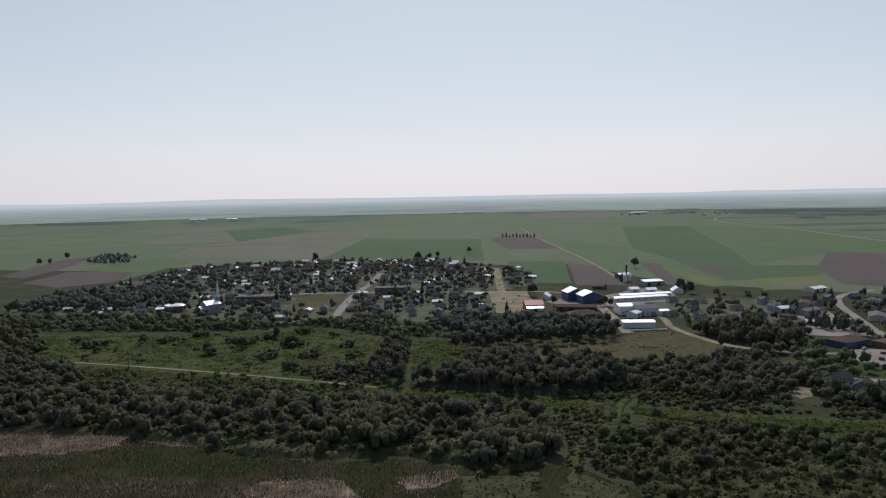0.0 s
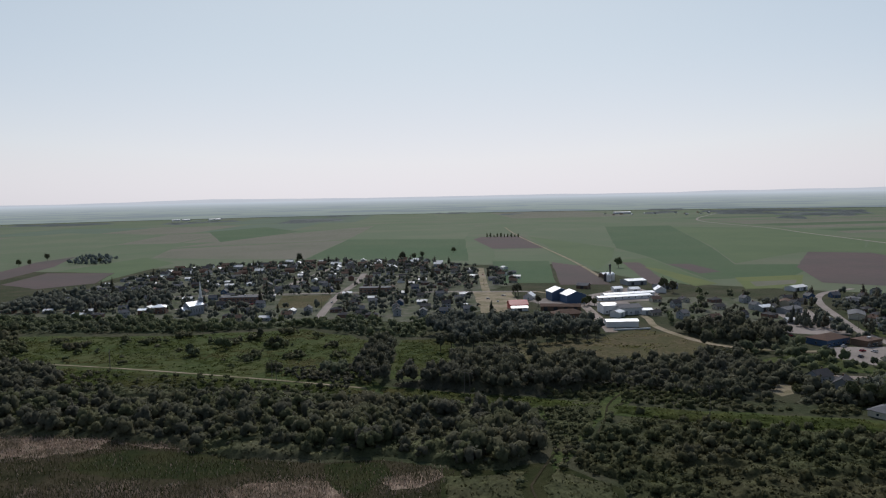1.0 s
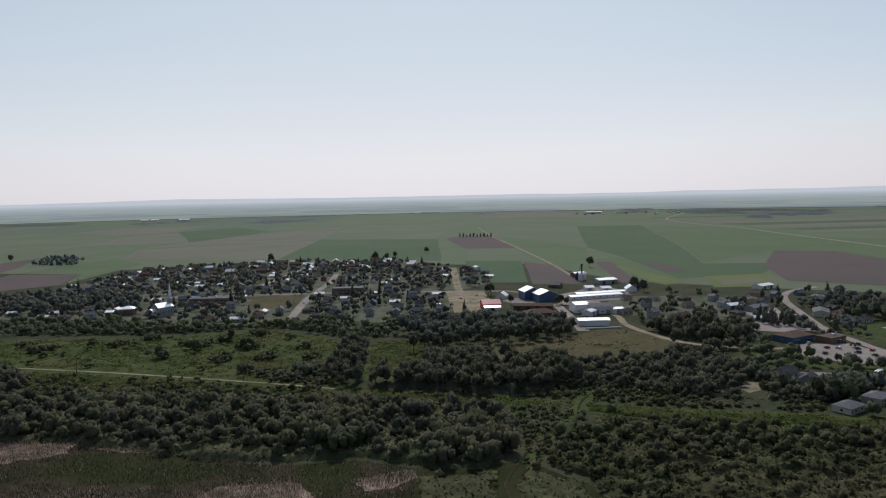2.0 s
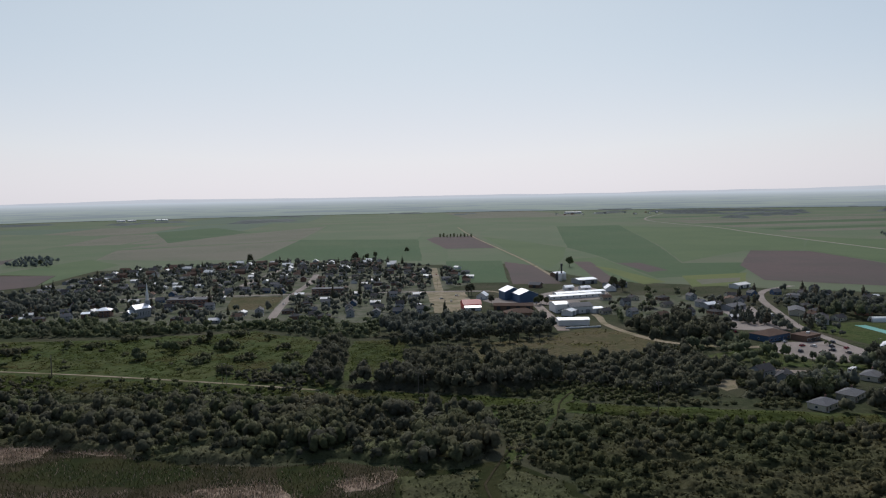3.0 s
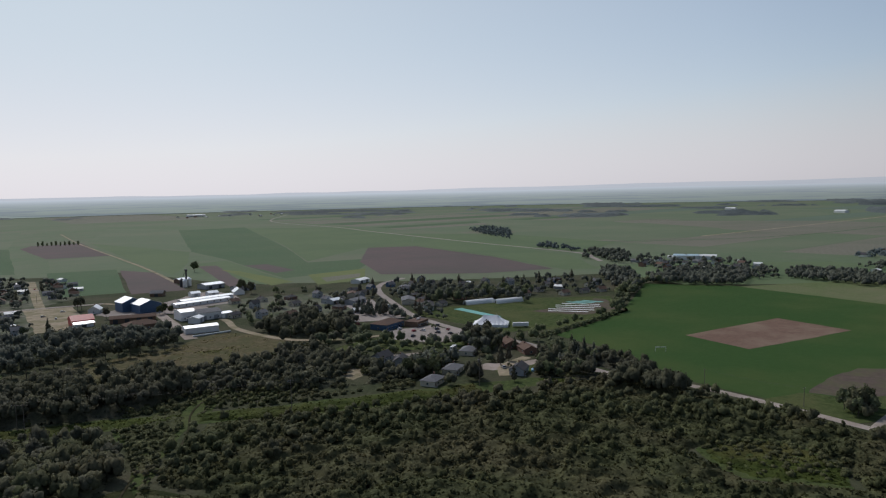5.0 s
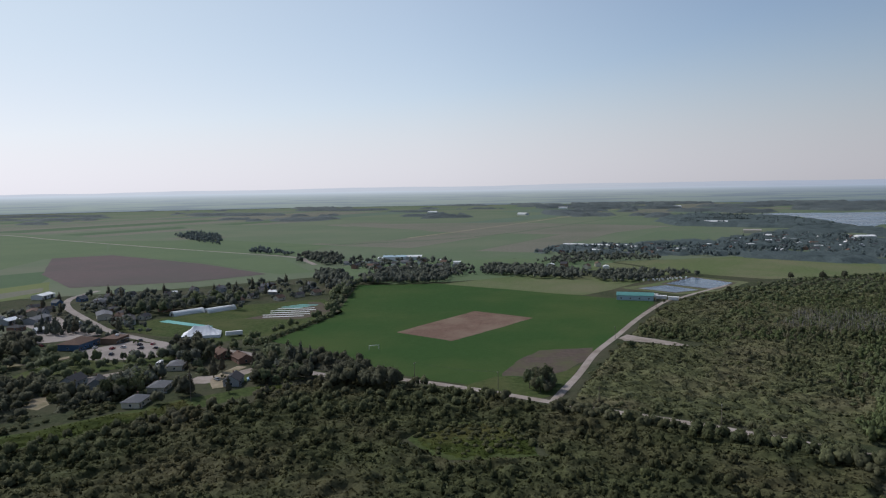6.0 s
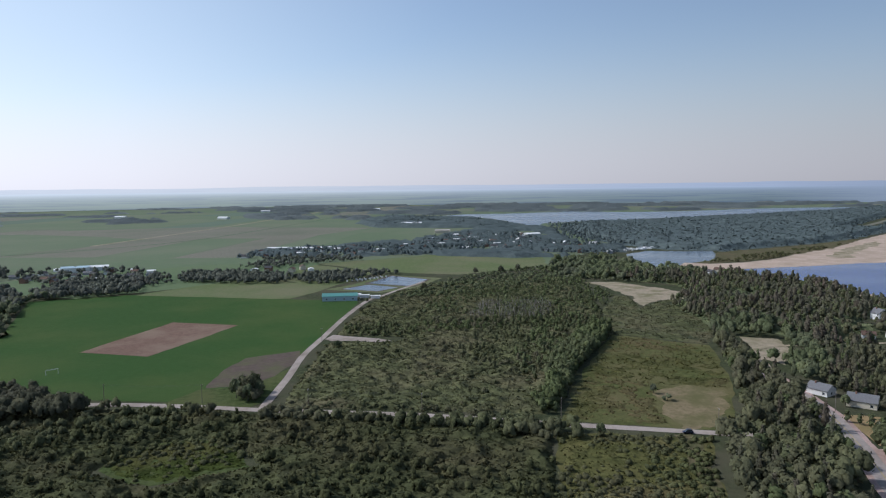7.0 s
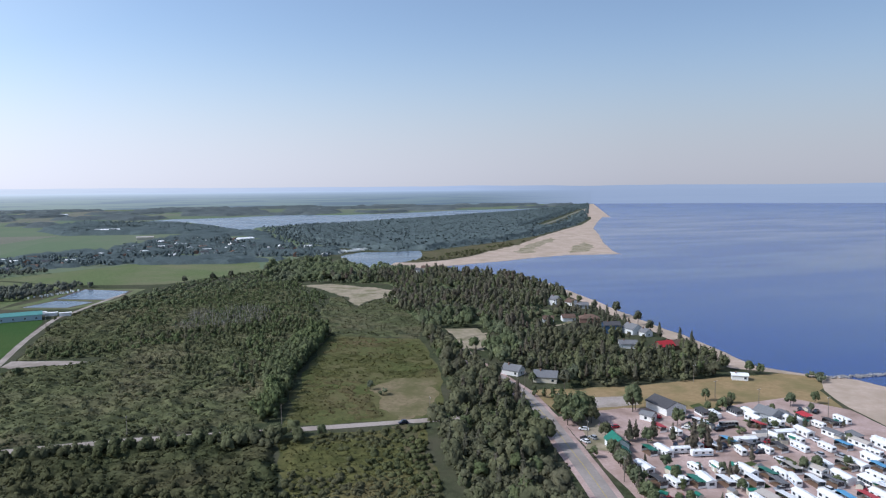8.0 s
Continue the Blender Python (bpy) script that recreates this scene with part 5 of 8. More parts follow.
woods("woodland", [("aspen", EDGE, 9.0, (0.25, 0.7), 0.42), ("poplar", POPLAR, 12.0, (0.3, 1.0), 0.46), ("shrub", POPLAR, 6.5, (0.4, 1.3), 0.42), ("aspen", BAND, 8.0, (0.3, 0.65), 0.36), ("shrub", WILLOW, 9.0, (0.4, 1.15), 0.44)], LEAF_STAND,
      "young poplars mixed into the thicket", seed=15)
woods("woodland", [("poplar", [(324, 4), (326, -3), (410, -16), (521, -44), (527, -30), (412, 0)], 3.9, (0.9, 1.55), 0.12), ("tree", [(326, -3), (410, -16), (521, -44), (524, -36), (412, -6)], 7, (0.7, 1.15), 0.2),
                   ("poplar", EDGE, 10.0, (0.4, 1.2), 0.42), ("shrub", EDGE, 6.0, (0.6, 1.6), 0.4), ("aspen", BAND, 9, (0.3, 0.7), 0.3), ("shrub", BAND, 6.0, (0.6, 1.5), 0.35)], LEAF_BRIGHT, "bright young poplar stand above the pasture", seed=53)
woods("scrub", [("shrub", [(560, 110), (700, 110), (800, 20), (840, -30), (700, -60), (600, -40)], 7.0, (0.6, 1.3), 0.4), ("poplar", [(560, 110), (700, 110), (800, 20), (840, -30), (700, -60), (600, -40)], 13.0, (0.5, 0.9), 0.4)], LEAF_BRIGHT, "light young growth up to the sandy clearing", "scrub", seed=16)
W7 = [(520, -112), (482, -108), (388, -98), (344, -90), (309, -83), (309, -116), (336, -118), (409, -117)]
W7B = [(300, -80), (300, -114), (262, -108), (212, -98), (180, -90), (190, -60), (215, -62), (262, -66), (300, -70)]
woods("woodland", [("fine", W7, 9.5, (0.6, 1.25), 0.1), ("aspen", W7, 6.5, (0.5, 1.2), 0.2), ("fine", W7B, 9.0, (0.6, 1.2), 0.1), ("aspen", W7B, 6.2, (0.5, 1.15), 0.2)], LEAF_WOOD, "dense dark wood along the street", seed=17)
woods("woodland", [("finepine", W7, 13, (0.7, 1.15), 0.2), ("finepine", W7B, 11, (0.6, 1.05), 0.2)], LEAF_PINE, "dark pointed conifers in the street wood", seed=66)
woods("woodland", [("tall", W7B, 15, (0.5, 0.9), 0.4), ("aspen", W7, 11, (0.5, 1.0), 0.42)], LEAF_BRIGHT, "lighter willows in the street wood", seed=67)
woods("scrub", [("shrub", FORE_OPEN, 8.0, (0.35, 1.1), 0.5), ("low", FORE_OPEN, 5.5, (0.5, 1.2), 0.5)], LEAF_OLIVE, "loose shrubs in the old field", "scrub", seed=18)
W8 = [(830, -60), (860, -170), (836, -237), (803, -273), (695, -286), (600, -281), (545, -272), (520, -225), (470, -205), (440, -160), (520, -160), (540, -118), (650, -105), (700, -140), (780, -130)]
W8B = [(457, -187), (440, -262), (396, -264), (352, -257), (334, -250), (333, -180), (334, -148), (386, -140), (430, -155)]
W8C = [(425, -200), (545, -225), (548, -271), (425, -264)]
woods("woodland", [("mid", W8, 17.0, (0.4, 0.95), 0.2), ("aspen", W8, 8.8, (0.45, 1.1), 0.25), ("aspen", W8B, 6.4, (0.4, 1.05), 0.15), ("fine", W8B, 17, (0.4, 0.9), 0.3), ("shrub", W8B, 7.0, (0.8, 1.4), 0.2)], LEAF_WOOD, "mixed broadleaf wood behind the beach", seed=19)
woods("woodland", [("pine", W8, 12.0, (0.6, 1.15), 0.3), ("aspen", W8, 18.0, (0.7, 1.2), 0.3), ("finepine", W8B, 8.5, (0.5, 1.0), 0.32), ("finepine", W8C, 11.0, (0.6, 0.95), 0.3), ("aspen", W8C, 8.0, (0.5, 0.9), 0.3)], LEAF_PINE, "dark pines behind the beach", seed=20)
woods("woodland", [("aspen", W8, 15.0, (0.6, 1.1), 0.42), ("aspen", W8B, 12.0, (0.5, 0.95), 0.4)], LEAF_BRIGHT, "lighter aspens in the beach wood", seed=68)
WEDGE = [(840, -10), (900, -40), (1000, -40), (930, -123), (900, -200), (860, -240), (820, -110)]
woods("woodland", [("mid", WEDGE, 10, (0.8, 1.2), 0.1), ("shrub", [(640, 160), (740, 130), (840, 100), (960, 0), (850, -20), (740, 40)], 8, (0.9, 1.6), 0.3)], LEAF_MID, "wood by the inlet", seed=21)
FILL = [(20, 378), (131, 334), (238, 306), (300, 264), (312, 300), (262, 345), (240, 400), (205, 460), (150, 430), (75, 430), (43, 458), (15, 470), (14, 400)]
woods("scrub", [("shrub", FILL, 6.0, (0.6, 1.3), 0.32), ("low", FILL, 5.0, (0.8, 1.4), 0.35)], LEAF_OLIVE, "rough olive scrub before the village", "scrub", seed=46)
BUSHES = [(-161, 484, 9), (-158, 524, 7), (-146, 522, 7), (-178, 500, 5), (-209, 533, 8), (-231, 540, 9), (-114, 514, 8), (-108, 506, 7), (-132, 538, 7), (-66, 418, 9), (-56, 428, 10), (-246, 500, 6), (-120, 470, 7),
          (-200, 462, 6), (-90, 470, 8), (-84, 540, 9), (-70, 500, 6), (-258, 520, 8), (-190, 552, 9), (-110, 560, 9), (-240, 470, 6), (-98, 440, 6), (-60, 470, 6), (-280, 540, 9)]
woods("scrub", [("shrub", disc(x, y, r * (0.45 + 0.6 * ((7 * k) % 5) / 4)), 3.6, (0.6, 1.7), 0.2) for k, (x, y, r) in enumerate(BUSHES)] + [("shrub", PATH_GREEN, 4, (0.5, 1.0), 0.45), ("shrub", W1L, 6, (0.6, 1.2), 0.3)],
      LEAF_STAND, "bush clumps in the meadow", "scrub", seed=47)
woods("woodland", [("tree", disc(-161, 484, 4), 4.5, (0.6, 0.8), 0.0), ("tree", disc(-149, 512, 9), 5.5, (0.55, 0.8), 0.0), ("tree", disc(-111, 508, 11), 6, (0.5, 0.8), 0.0), ("tree", disc(-58, 425, 12), 5.5, (0.5, 0.85), 0.0)],
      LEAF_MID, "small round trees in the meadow", seed=54)
EAST_FILL = [(200, 480), (246, 470), (246, 560), (262, 640), (330, 690), (300, 740), (215, 650), (192, 560)]
SOUTH_FILL = [(205, 405), (236, 400), (238, 330), (252, 296), (298, 268), (318, 300), (332, 340), (322, 398), (262, 398)]
woods("woodland", [("mid", EAST_FILL, 16, (0.5, 0.9), 0.35), ("tree", SOUTH_FILL, 9.0, (0.6, 1.05), 0.18), ("tall", [(340, 540), (420, 560), (480, 540), (470, 520), (380, 530)], 9, (0.7, 1.0), 0.1),
                   ("fine", disc(465, 402, 11), 6.5, (0.8, 1.2), 0), ("fine", disc(548, 462, 14), 7, (0.8, 1.2), 0), ("shrub", [(336, 364), (336, 370), (398, 386), (440, 398), (486, 412), (486, 404), (438, 391), (398, 379)], 3.4, (0.7, 1.3), 0.1),
                   ("mid", [(560, 470), (609, 500), (598, 447), (651, 427), (660, 440), (612, 520), (556, 484)], 7, (0.6, 1.0), 0.1),
                   ("tree", [(330, 372), (345, 380), (440, 400), (470, 398), (520, 445), (560, 480), (552, 488), (500, 440), (450, 402), (350, 385)], 7, (0.5, 0.9), 0.25)],
      LEAF_MID, "trees round the lower village houses", seed=48)
woods("scrub", [("tree", [(300, 132), (309, 132), (309, 62), (305, 4), (297, 4), (301, 62)], 3.6, (0.42, 0.78), 0.16), ("shrub", [(321, 128), (326, 128), (326, 62), (322, 6), (317, 6)], 4.0, (0.5, 1.0), 0.3),
                ("tree", [(290, 22), (308, 22), (305, -14), (288, -14)], 5, (0.5, 0.9), 0.1), ("tree", disc(334, 147, 9), 5.5, (0.6, 0.9), 0)], LEAF_STAND, "roadside trees half hiding the road", "scrub", seed=49)
woods("woodland", [("tree", [(205, 405), (258, 402), (256, 462), (240, 468), (205, 460)], 9, (0.6, 1.05), 0.15), ("tree", [(215, 328), (250, 330), (242, 395), (205, 395)], 9, (0.6, 1.0), 0.15),
                   ("fine", [(302, -133), (346, -135), (345, -160), (324, -158), (318, -146), (302, -146)], 8, (0.6, 1.0), 0.25)], LEAF_MID, "trees between drives and gardens", seed=50)
CLEAR_AREAS.remove(GLADE)
woods("scrub", [("low", GLADE, 4.0, (0.7, 1.3), 0.4), ("shrub", GLADE, 6.0, (0.4, 0.8), 0.45), ("low", STRIP, 4.5, (0.7, 1.3), 0.45), ("shrub", STRIP, 7, (0.4, 0.8), 0.5), ("low", FORE_OPEN, 4.0, (0.7, 1.2), 0.4)], LEAF_OLIVE, "low bushes in the open patches", "scrub", seed=52)
thicket("scrub", [(511, -44), (600, -40), (700, -60), (690, -128), (520, -118), (482, -105)], LEAF_THICKET, "low scrub at the pasture's far end", 67, 2.4, 0.35, 1.0, 0.5, 2.0)
for zone, label, high, gaps in ((STRIP, "yellow-green weeds under the power line", 0.35, ()), ([(2, 265), (6, 200), (70, 200), (66, 250), (50, 262), (58, 280), (70, 305), (99, 345), (112, 373), (93, 366), (53, 345), (54, 305), (44, 266), (13, 261)], "rough olive weeds in the grassy gap", 0.35, ()), (CLEARING, "uneven grass of the clearing", 0.0, ()),
                          (PARK, "thin dry grass tufts of the park", -0.35, ()), (FORE_OPEN, "tawny weeds of the old field", 0.15, (TAN_LANE,)),
                          (OPEN_FIELD, "tufted weeds in the pasture", -0.1, (DRY,)), (GLADE, "bright weeds in the glade", 0.2, ()), (MEADOW_L, "uneven grass of the meadow", -0.15, ())):
    thicket("weeds", zone, LEAF_TAWNY if label.split()[0] in ("tawny", "tufted", "thin") else LEAF_ALDER if label.startswith("rough") else LEAF_WEED, label, 60, 2.2, high + 0.12, 0.5, 0.42, 2.2, gaps)
GAPWOOD = [(345, -130), (440, -120), (440, -152), (500, -154), (512, -126), (480, -116), (520, -114), (560, -120), (565, -168), (440, -168), (400, -144)]
woods("woodland", [("fine", GAPWOOD, 8.5, (0.6, 1.1), 0.12), ("finepine", GAPWOOD, 15, (0.6, 1.0), 0.2)], LEAF_MID, "trees round the sandy lot", seed=73)
LEFT_EDGE = [(-430, 540), (-300, 472), (-285, 500), (-330, 570), (-340, 590), (-430, 660)]
TRAILSIDE = [(-330, 448), (-208, 410), (-97, 390), (-26, 369), (-32, 384), (-89, 407), (-196, 446), (-330, 488)]
woods("woodland", [("tree", LEFT_EDGE, 9, (0.5, 1.0), 0.25), ("shrub", LEFT_EDGE, 6, (0.8, 1.4), 0.2), ("shrub", TRAILSIDE, 6.5, (0.5, 1.2), 0.42)], LEAF_STAND, "trees and bushes along the trail", seed=71)
thicket("weeds", TRAILSIDE, LEAF_WEED, "rough weeds along the trail", 72, 2.4, 0.3, 0.8, 0.45, 2.0, ())
for zone, leaf_m, high in ((W7, LEAF_STAND, 4.5), (W7B, LEAF_STAND, 4.0), (W8, LEAF_MID, 4.5), (MID, LEAF_DARK, 3.0), (BIG, LEAF_DARK, 4.0), (WEDGE, LEAF_MID, 4.0), (W1L, LEAF_DARK, 3.0), (W5, LEAF_DARK, 4.0),
                           (PARCEL, LEAF_DARK, 4.0), (FRINGE, LEAF_MID, 1.5), (SOUTH_FILL, LEAF_MID, 0.6)):
    thicket("woodland", zone, leaf_m, "closed understorey of the wood", 63, 2.4, high - 0.8, 3.4, 0.6, 2.6)
# far woods
PENIN = [(2100, -60), (2210, -115), (2256, -250), (2465, -470), (2730, -750), (3070, -1110), (3500, -1450), (4250, -1990), (4300, -2085), (2888, -1400), (2202, -1070), (1873, -880), (1685, -745), (1464, -592), (1313, -441), (1217, -324), (1168, -268),
         (1200, -190), (1300, -120), (1500, -60), (1850, -20)]
CUT = [(1868, -754), (2176, -938), (2619, -1189), (3294, -1573)]
ribbon("track", CUT, 16, 0.2, FIELD_MATS["hay"], "pale cleared strip with a road through the forest", "clearing", 40)
CLEAR_LINES.append((CUT, 20))
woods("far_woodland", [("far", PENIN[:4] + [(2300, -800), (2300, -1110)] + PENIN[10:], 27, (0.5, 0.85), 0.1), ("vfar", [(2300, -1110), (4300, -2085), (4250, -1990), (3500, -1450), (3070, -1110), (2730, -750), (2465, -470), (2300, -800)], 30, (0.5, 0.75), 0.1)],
      LEAF_HAZE_MID, "dense forest covering the peninsula", seed=22)
thicket("far_woodland", PENIN, LEAF_HAZE_MID, "closed forest canopy of the peninsula", 64, 10, 6.5, 3.0, 2.2, 0.8)
woods("scrub", [("shrub", [(1010, -200), (1060, -245), (1200, -372), (1330, -505), (1440, -600), (1300, -500), (1120, -385), (1020, -260)], 9, (0.7, 1.5), 0.42)], LEAF_OLIVE, "dune shrubs on the spit", "scrub", seed=55)
# the far settlement: hedges, blocks of wood and garden trees
PORT_STREETS = [(1266, 261), (1444, 258), (1664, 204), (1603, 57), (1343, -1), (1223, 63), (1196, 156)]
PORT_WEST = [(1035, 487), (1148, 497), (1237, 405), (1302, 236), (1154, 201), (1097, 288), (1044, 414)]
PORT_QUAY = [(1193, 66), (1359, 39), (1334, -93), (1198, -121), (1110, -77), (1155, -10)]
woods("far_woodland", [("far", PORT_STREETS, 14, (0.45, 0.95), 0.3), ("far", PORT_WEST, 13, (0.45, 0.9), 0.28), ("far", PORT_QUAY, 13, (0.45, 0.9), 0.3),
                       ("far", [(2038, 10), (2157, -153), (2045, -241), (1473, -257), (1292, -131), (1400, -33), (1787, -3)], 19, (0.6, 1.0), 0.12)], LEAF_HAZE_MID, "trees among the far settlement", seed=23)
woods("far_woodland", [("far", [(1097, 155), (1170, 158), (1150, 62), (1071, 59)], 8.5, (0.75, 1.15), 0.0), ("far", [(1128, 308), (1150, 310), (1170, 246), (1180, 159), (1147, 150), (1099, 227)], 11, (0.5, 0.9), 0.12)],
      LEAF_HAZE_MID, "dense dark grove at the hay field's edge", seed=56)
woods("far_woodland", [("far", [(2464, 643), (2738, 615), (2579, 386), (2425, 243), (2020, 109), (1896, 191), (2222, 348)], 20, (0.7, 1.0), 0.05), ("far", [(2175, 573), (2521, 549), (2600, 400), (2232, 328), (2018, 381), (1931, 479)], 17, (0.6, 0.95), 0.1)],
      LEAF_HAZE_MID, "dark forest round the lake head", seed=57)
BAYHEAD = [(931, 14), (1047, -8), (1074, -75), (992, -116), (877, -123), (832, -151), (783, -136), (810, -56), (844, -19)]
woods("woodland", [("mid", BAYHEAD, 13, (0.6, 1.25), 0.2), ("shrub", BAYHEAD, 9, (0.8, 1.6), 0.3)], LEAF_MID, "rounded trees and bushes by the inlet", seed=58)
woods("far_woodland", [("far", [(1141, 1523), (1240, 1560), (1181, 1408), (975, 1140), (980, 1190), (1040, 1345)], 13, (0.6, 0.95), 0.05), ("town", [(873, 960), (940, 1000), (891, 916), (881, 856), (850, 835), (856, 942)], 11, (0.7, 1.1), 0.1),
                       ("far", [(-640, 1260), (-690, 1450), (-590, 1370), (-550, 1230)], 13, (0.6, 0.9), 0.15)], LEAF_HAZE_MID, "tree clumps standing in far fields", seed=24)
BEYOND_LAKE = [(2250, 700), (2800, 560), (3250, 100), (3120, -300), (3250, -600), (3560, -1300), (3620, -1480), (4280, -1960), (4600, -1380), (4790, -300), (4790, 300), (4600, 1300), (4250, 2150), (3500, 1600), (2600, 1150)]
far_canopy("far_woodland", BEYOND_LAKE, 19, 0.10, 11, LEAF_HAZE_FAR, "woods between far fields beyond the lake, coloured haze-pale", 5, 0.0030, (LAKE,))
far_canopy("far_woodland", [(1500, 2300), (2300, 1250), (3500, 1600), (4250, 2150), (3500, 3250), (2500, 4050), (1700, 4450), (1100, 3600)], 24, 0.34, 9, LEAF_HAZE_FAR, "windbreaks and woodlots on the plain, coloured haze-pale", 7, 0.0028)
far_canopy("far_woodland", [(1100, 3600), (1700, 4450), (600, 4720), (-800, 4700), (-2000, 4300), (-2600, 3300), (-800, 3300)], 26, 0.44, 7, LEAF_HAZE_FAR, "windbreaks far out on the plain, coloured haze-pale", 9, 0.0028)
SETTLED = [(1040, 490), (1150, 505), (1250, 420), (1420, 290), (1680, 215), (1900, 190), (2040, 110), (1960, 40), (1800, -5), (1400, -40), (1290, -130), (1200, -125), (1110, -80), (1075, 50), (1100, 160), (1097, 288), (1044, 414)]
far_canopy("far_woodland", SETTLED, 9, -0.10, 6.5, LEAF_HAZE_MID, "closed hedges and garden trees of the far settlement", 11, 0.011)
far_canopy("far_woodland", [(2050, 100), (2425, 243), (2579, 386), (2738, 615), (2464, 643), (2175, 600), (1931, 479), (1896, 191)], 13, -0.2, 9, LEAF_HAZE_MID, "closed forest round the lake head", 12, 0.006, (LAKE,))
VILLAGE = [(-440, 690), (-233, 640), (-147, 605), (-92, 625), (7, 590), (60, 660), (60, 780), (122, 859), (90, 1042), (-22, 1187), (-214, 1197), (-384, 1134), (-420, 944)]
VILLAGE_E = [(285, 520), (300, 640), (420, 720), (480, 640), (600, 600), (560, 470), (440, 530), (330, 530)]
VILLAGE_S = [(200, 400), (235, 310), (300, 290), (312, 330), (320, 395), (250, 400)]
woods("village_trees", [("town", VILLAGE, 14.5, (0.5, 1.15), 0.36), ("tall", [(379, 610), (405, 622), (430, 590), (462, 548), (430, 483), (410, 497), (384, 524), (370, 551)], 8.5, (0.6, 0.95), 0.05), ("town", VILLAGE_E, 19.0, (0.5, 1.1), 0.3)], LEAF_TOWN, "garden and street trees of the village", seed=26)
woods("village_trees", [("spruce", [(286, 550), (306, 572), (310, 545), (300, 520), (284, 526)], 5.5, (0.7, 1.2), 0.1),
                        ("tree", [(276, 384), (306, 415), (316, 396), (283, 350), (270, 352)], 7.5, (0.8, 1.2), 0.05), ("finepine", [(308, 325), (322, 296), (302, 282), (288, 299)], 6.5, (0.7, 1.0), 0.1), ("tree", [(212, 352), (228, 362), (247, 352), (262, 342), (240, 340), (226, 318), (216, 326)], 7.5, (0.7, 1.1), 0.15), ("town", [(-440, 700), (-300, 690), (-262, 712), (-280, 780), (-420, 820)], 11, (0.9, 1.5), 0.2), ("mid", VILLAGE_S, 12, (0.6, 1.0), 0.35)], LEAF_TOWN, "garden trees of the lower village", seed=80)
VILLAGE_NE = [(770, 663), (863, 697), (883, 563), (822, 462), (721, 460), (728, 588)]
woods("village_trees", [("town", VILLAGE_NE, 15, (0.6, 1.1), 0.35), ("town", [(773, 754), (860, 820), (880, 765), (818, 692), (755, 661)], 10, (0.8, 1.3), 0.05), ("town", [(620, 573), (675, 615), (690, 595), (624, 517), (554, 462), (554, 481)], 9, (0.9, 1.4), 0.05),
                        ("town", [(605, 493), (665, 530), (700, 490), (740, 465), (690, 425), (612, 437)], 9, (0.8, 1.25), 0.05), ("town", [(782, 439), (850, 460), (855, 425), (815, 301), (781, 281), (753, 340), (760, 403)], 10, (0.7, 1.2), 0.1),
                        ("town", [(787, 294), (855, 300), (860, 262), (865, 237), (875, 194), (850, 184), (786, 225), (749, 258)], 10, (0.6, 1.1), 0.15)],
      LEAF_TOWN, "trees of the hamlet beyond the crop", seed=70)
woods("village_trees", [("town", [(759, 427), (760, 297), (833, 323), (868, 401), (838, 468)], 8.0, (0.5, 1.0), 0.14), ("town", [(761, 281), (765, 240), (805, 228), (865, 250), (829, 301)], 8.0, (0.5, 0.95), 0.12), ("town", [(595, 486), (621, 436), (671, 444), (728, 446), (786, 482), (730, 546), (659, 539)], 9.0, (0.55, 1.05), 0.15),
                        ("town", [(930, 433), (890, 379), (975, 332), (1004, 262), (1060, 300), (1050, 420)], 9.5, (0.5, 1.0), 0.2),
                        ("town", [(680, 520), (720, 560), (770, 560), (800, 470), (760, 430), (690, 450)], 10, (0.6, 1.1), 0.15)], LEAF_TOWN, "hedge belts between the hamlet and the ponds", seed=74)
woods("village_trees", [("tree", [(280, 400), (306, 470), (312, 515), (330, 575), (322, 580), (300, 520), (292, 470), (272, 415)], 8.5, (0.5, 0.9), 0.25), ("town", [(318, 480), (332, 540), (352, 600), (372, 640), (384, 630), (350, 540), (330, 470)], 9, (0.5, 0.95), 0.15)], LEAF_TOWN, "street trees along the village main street", seed=78)
woods("village_trees", [("tree", [(190, 300), (205, 296), (225, 312), (232, 322), (222, 330), (205, 310), (196, 312)], 6.0, (0.4, 0.75), 0.15), ("shrub", [(196, 322), (232, 316), (256, 330), (250, 344), (220, 342)], 6.5, (0.6, 1.4), 0.3), ("tree", [(222, 342), (262, 345), (280, 372), (262, 385), (232, 372)], 9.0, (0.4, 0.8), 0.3)], LEAF_STAND, "garden trees before the bungalows", seed=79)
LOWER_TREES = [(178, 490), (215, 472), (258, 489), (276, 536), (208, 552), (190, 530)]
woods("village_trees", [("tree", LOWER_TREES, 9.5, (0.6, 1.1), 0.25), ("town", [(190, 590), (300, 560), (330, 690), (240, 700)], 14, (0.5, 1.0), 0.3)], LEAF_DARK, "dark garden trees above the car park", seed=76)
woods("village_trees", [("tree", [(189, 350), (221, 292), (243, 312), (236, 345), (221, 353), (214, 378)], 7.5, (0.5, 1.0), 0.2), ("tree", [(174, 375), (189, 350), (211, 395), (225, 470)], 8, (0.5, 1.0), 0.25), ("spruce", [(205, 395), (262, 340), (292, 330), (290, 300), (240, 300), (200, 350)], 13, (0.6, 1.2), 0.3)], LEAF_DARK, "dark trees before the lower village", seed=77)
woods("village_trees", [("spruce", VILLAGE, 46, (0.8, 1.4), 0.3), ("spruce", VILLAGE_E, 34, (0.8, 1.3), 0.3)], LEAF_PINE, "dark spruces in village gardens", seed=27)


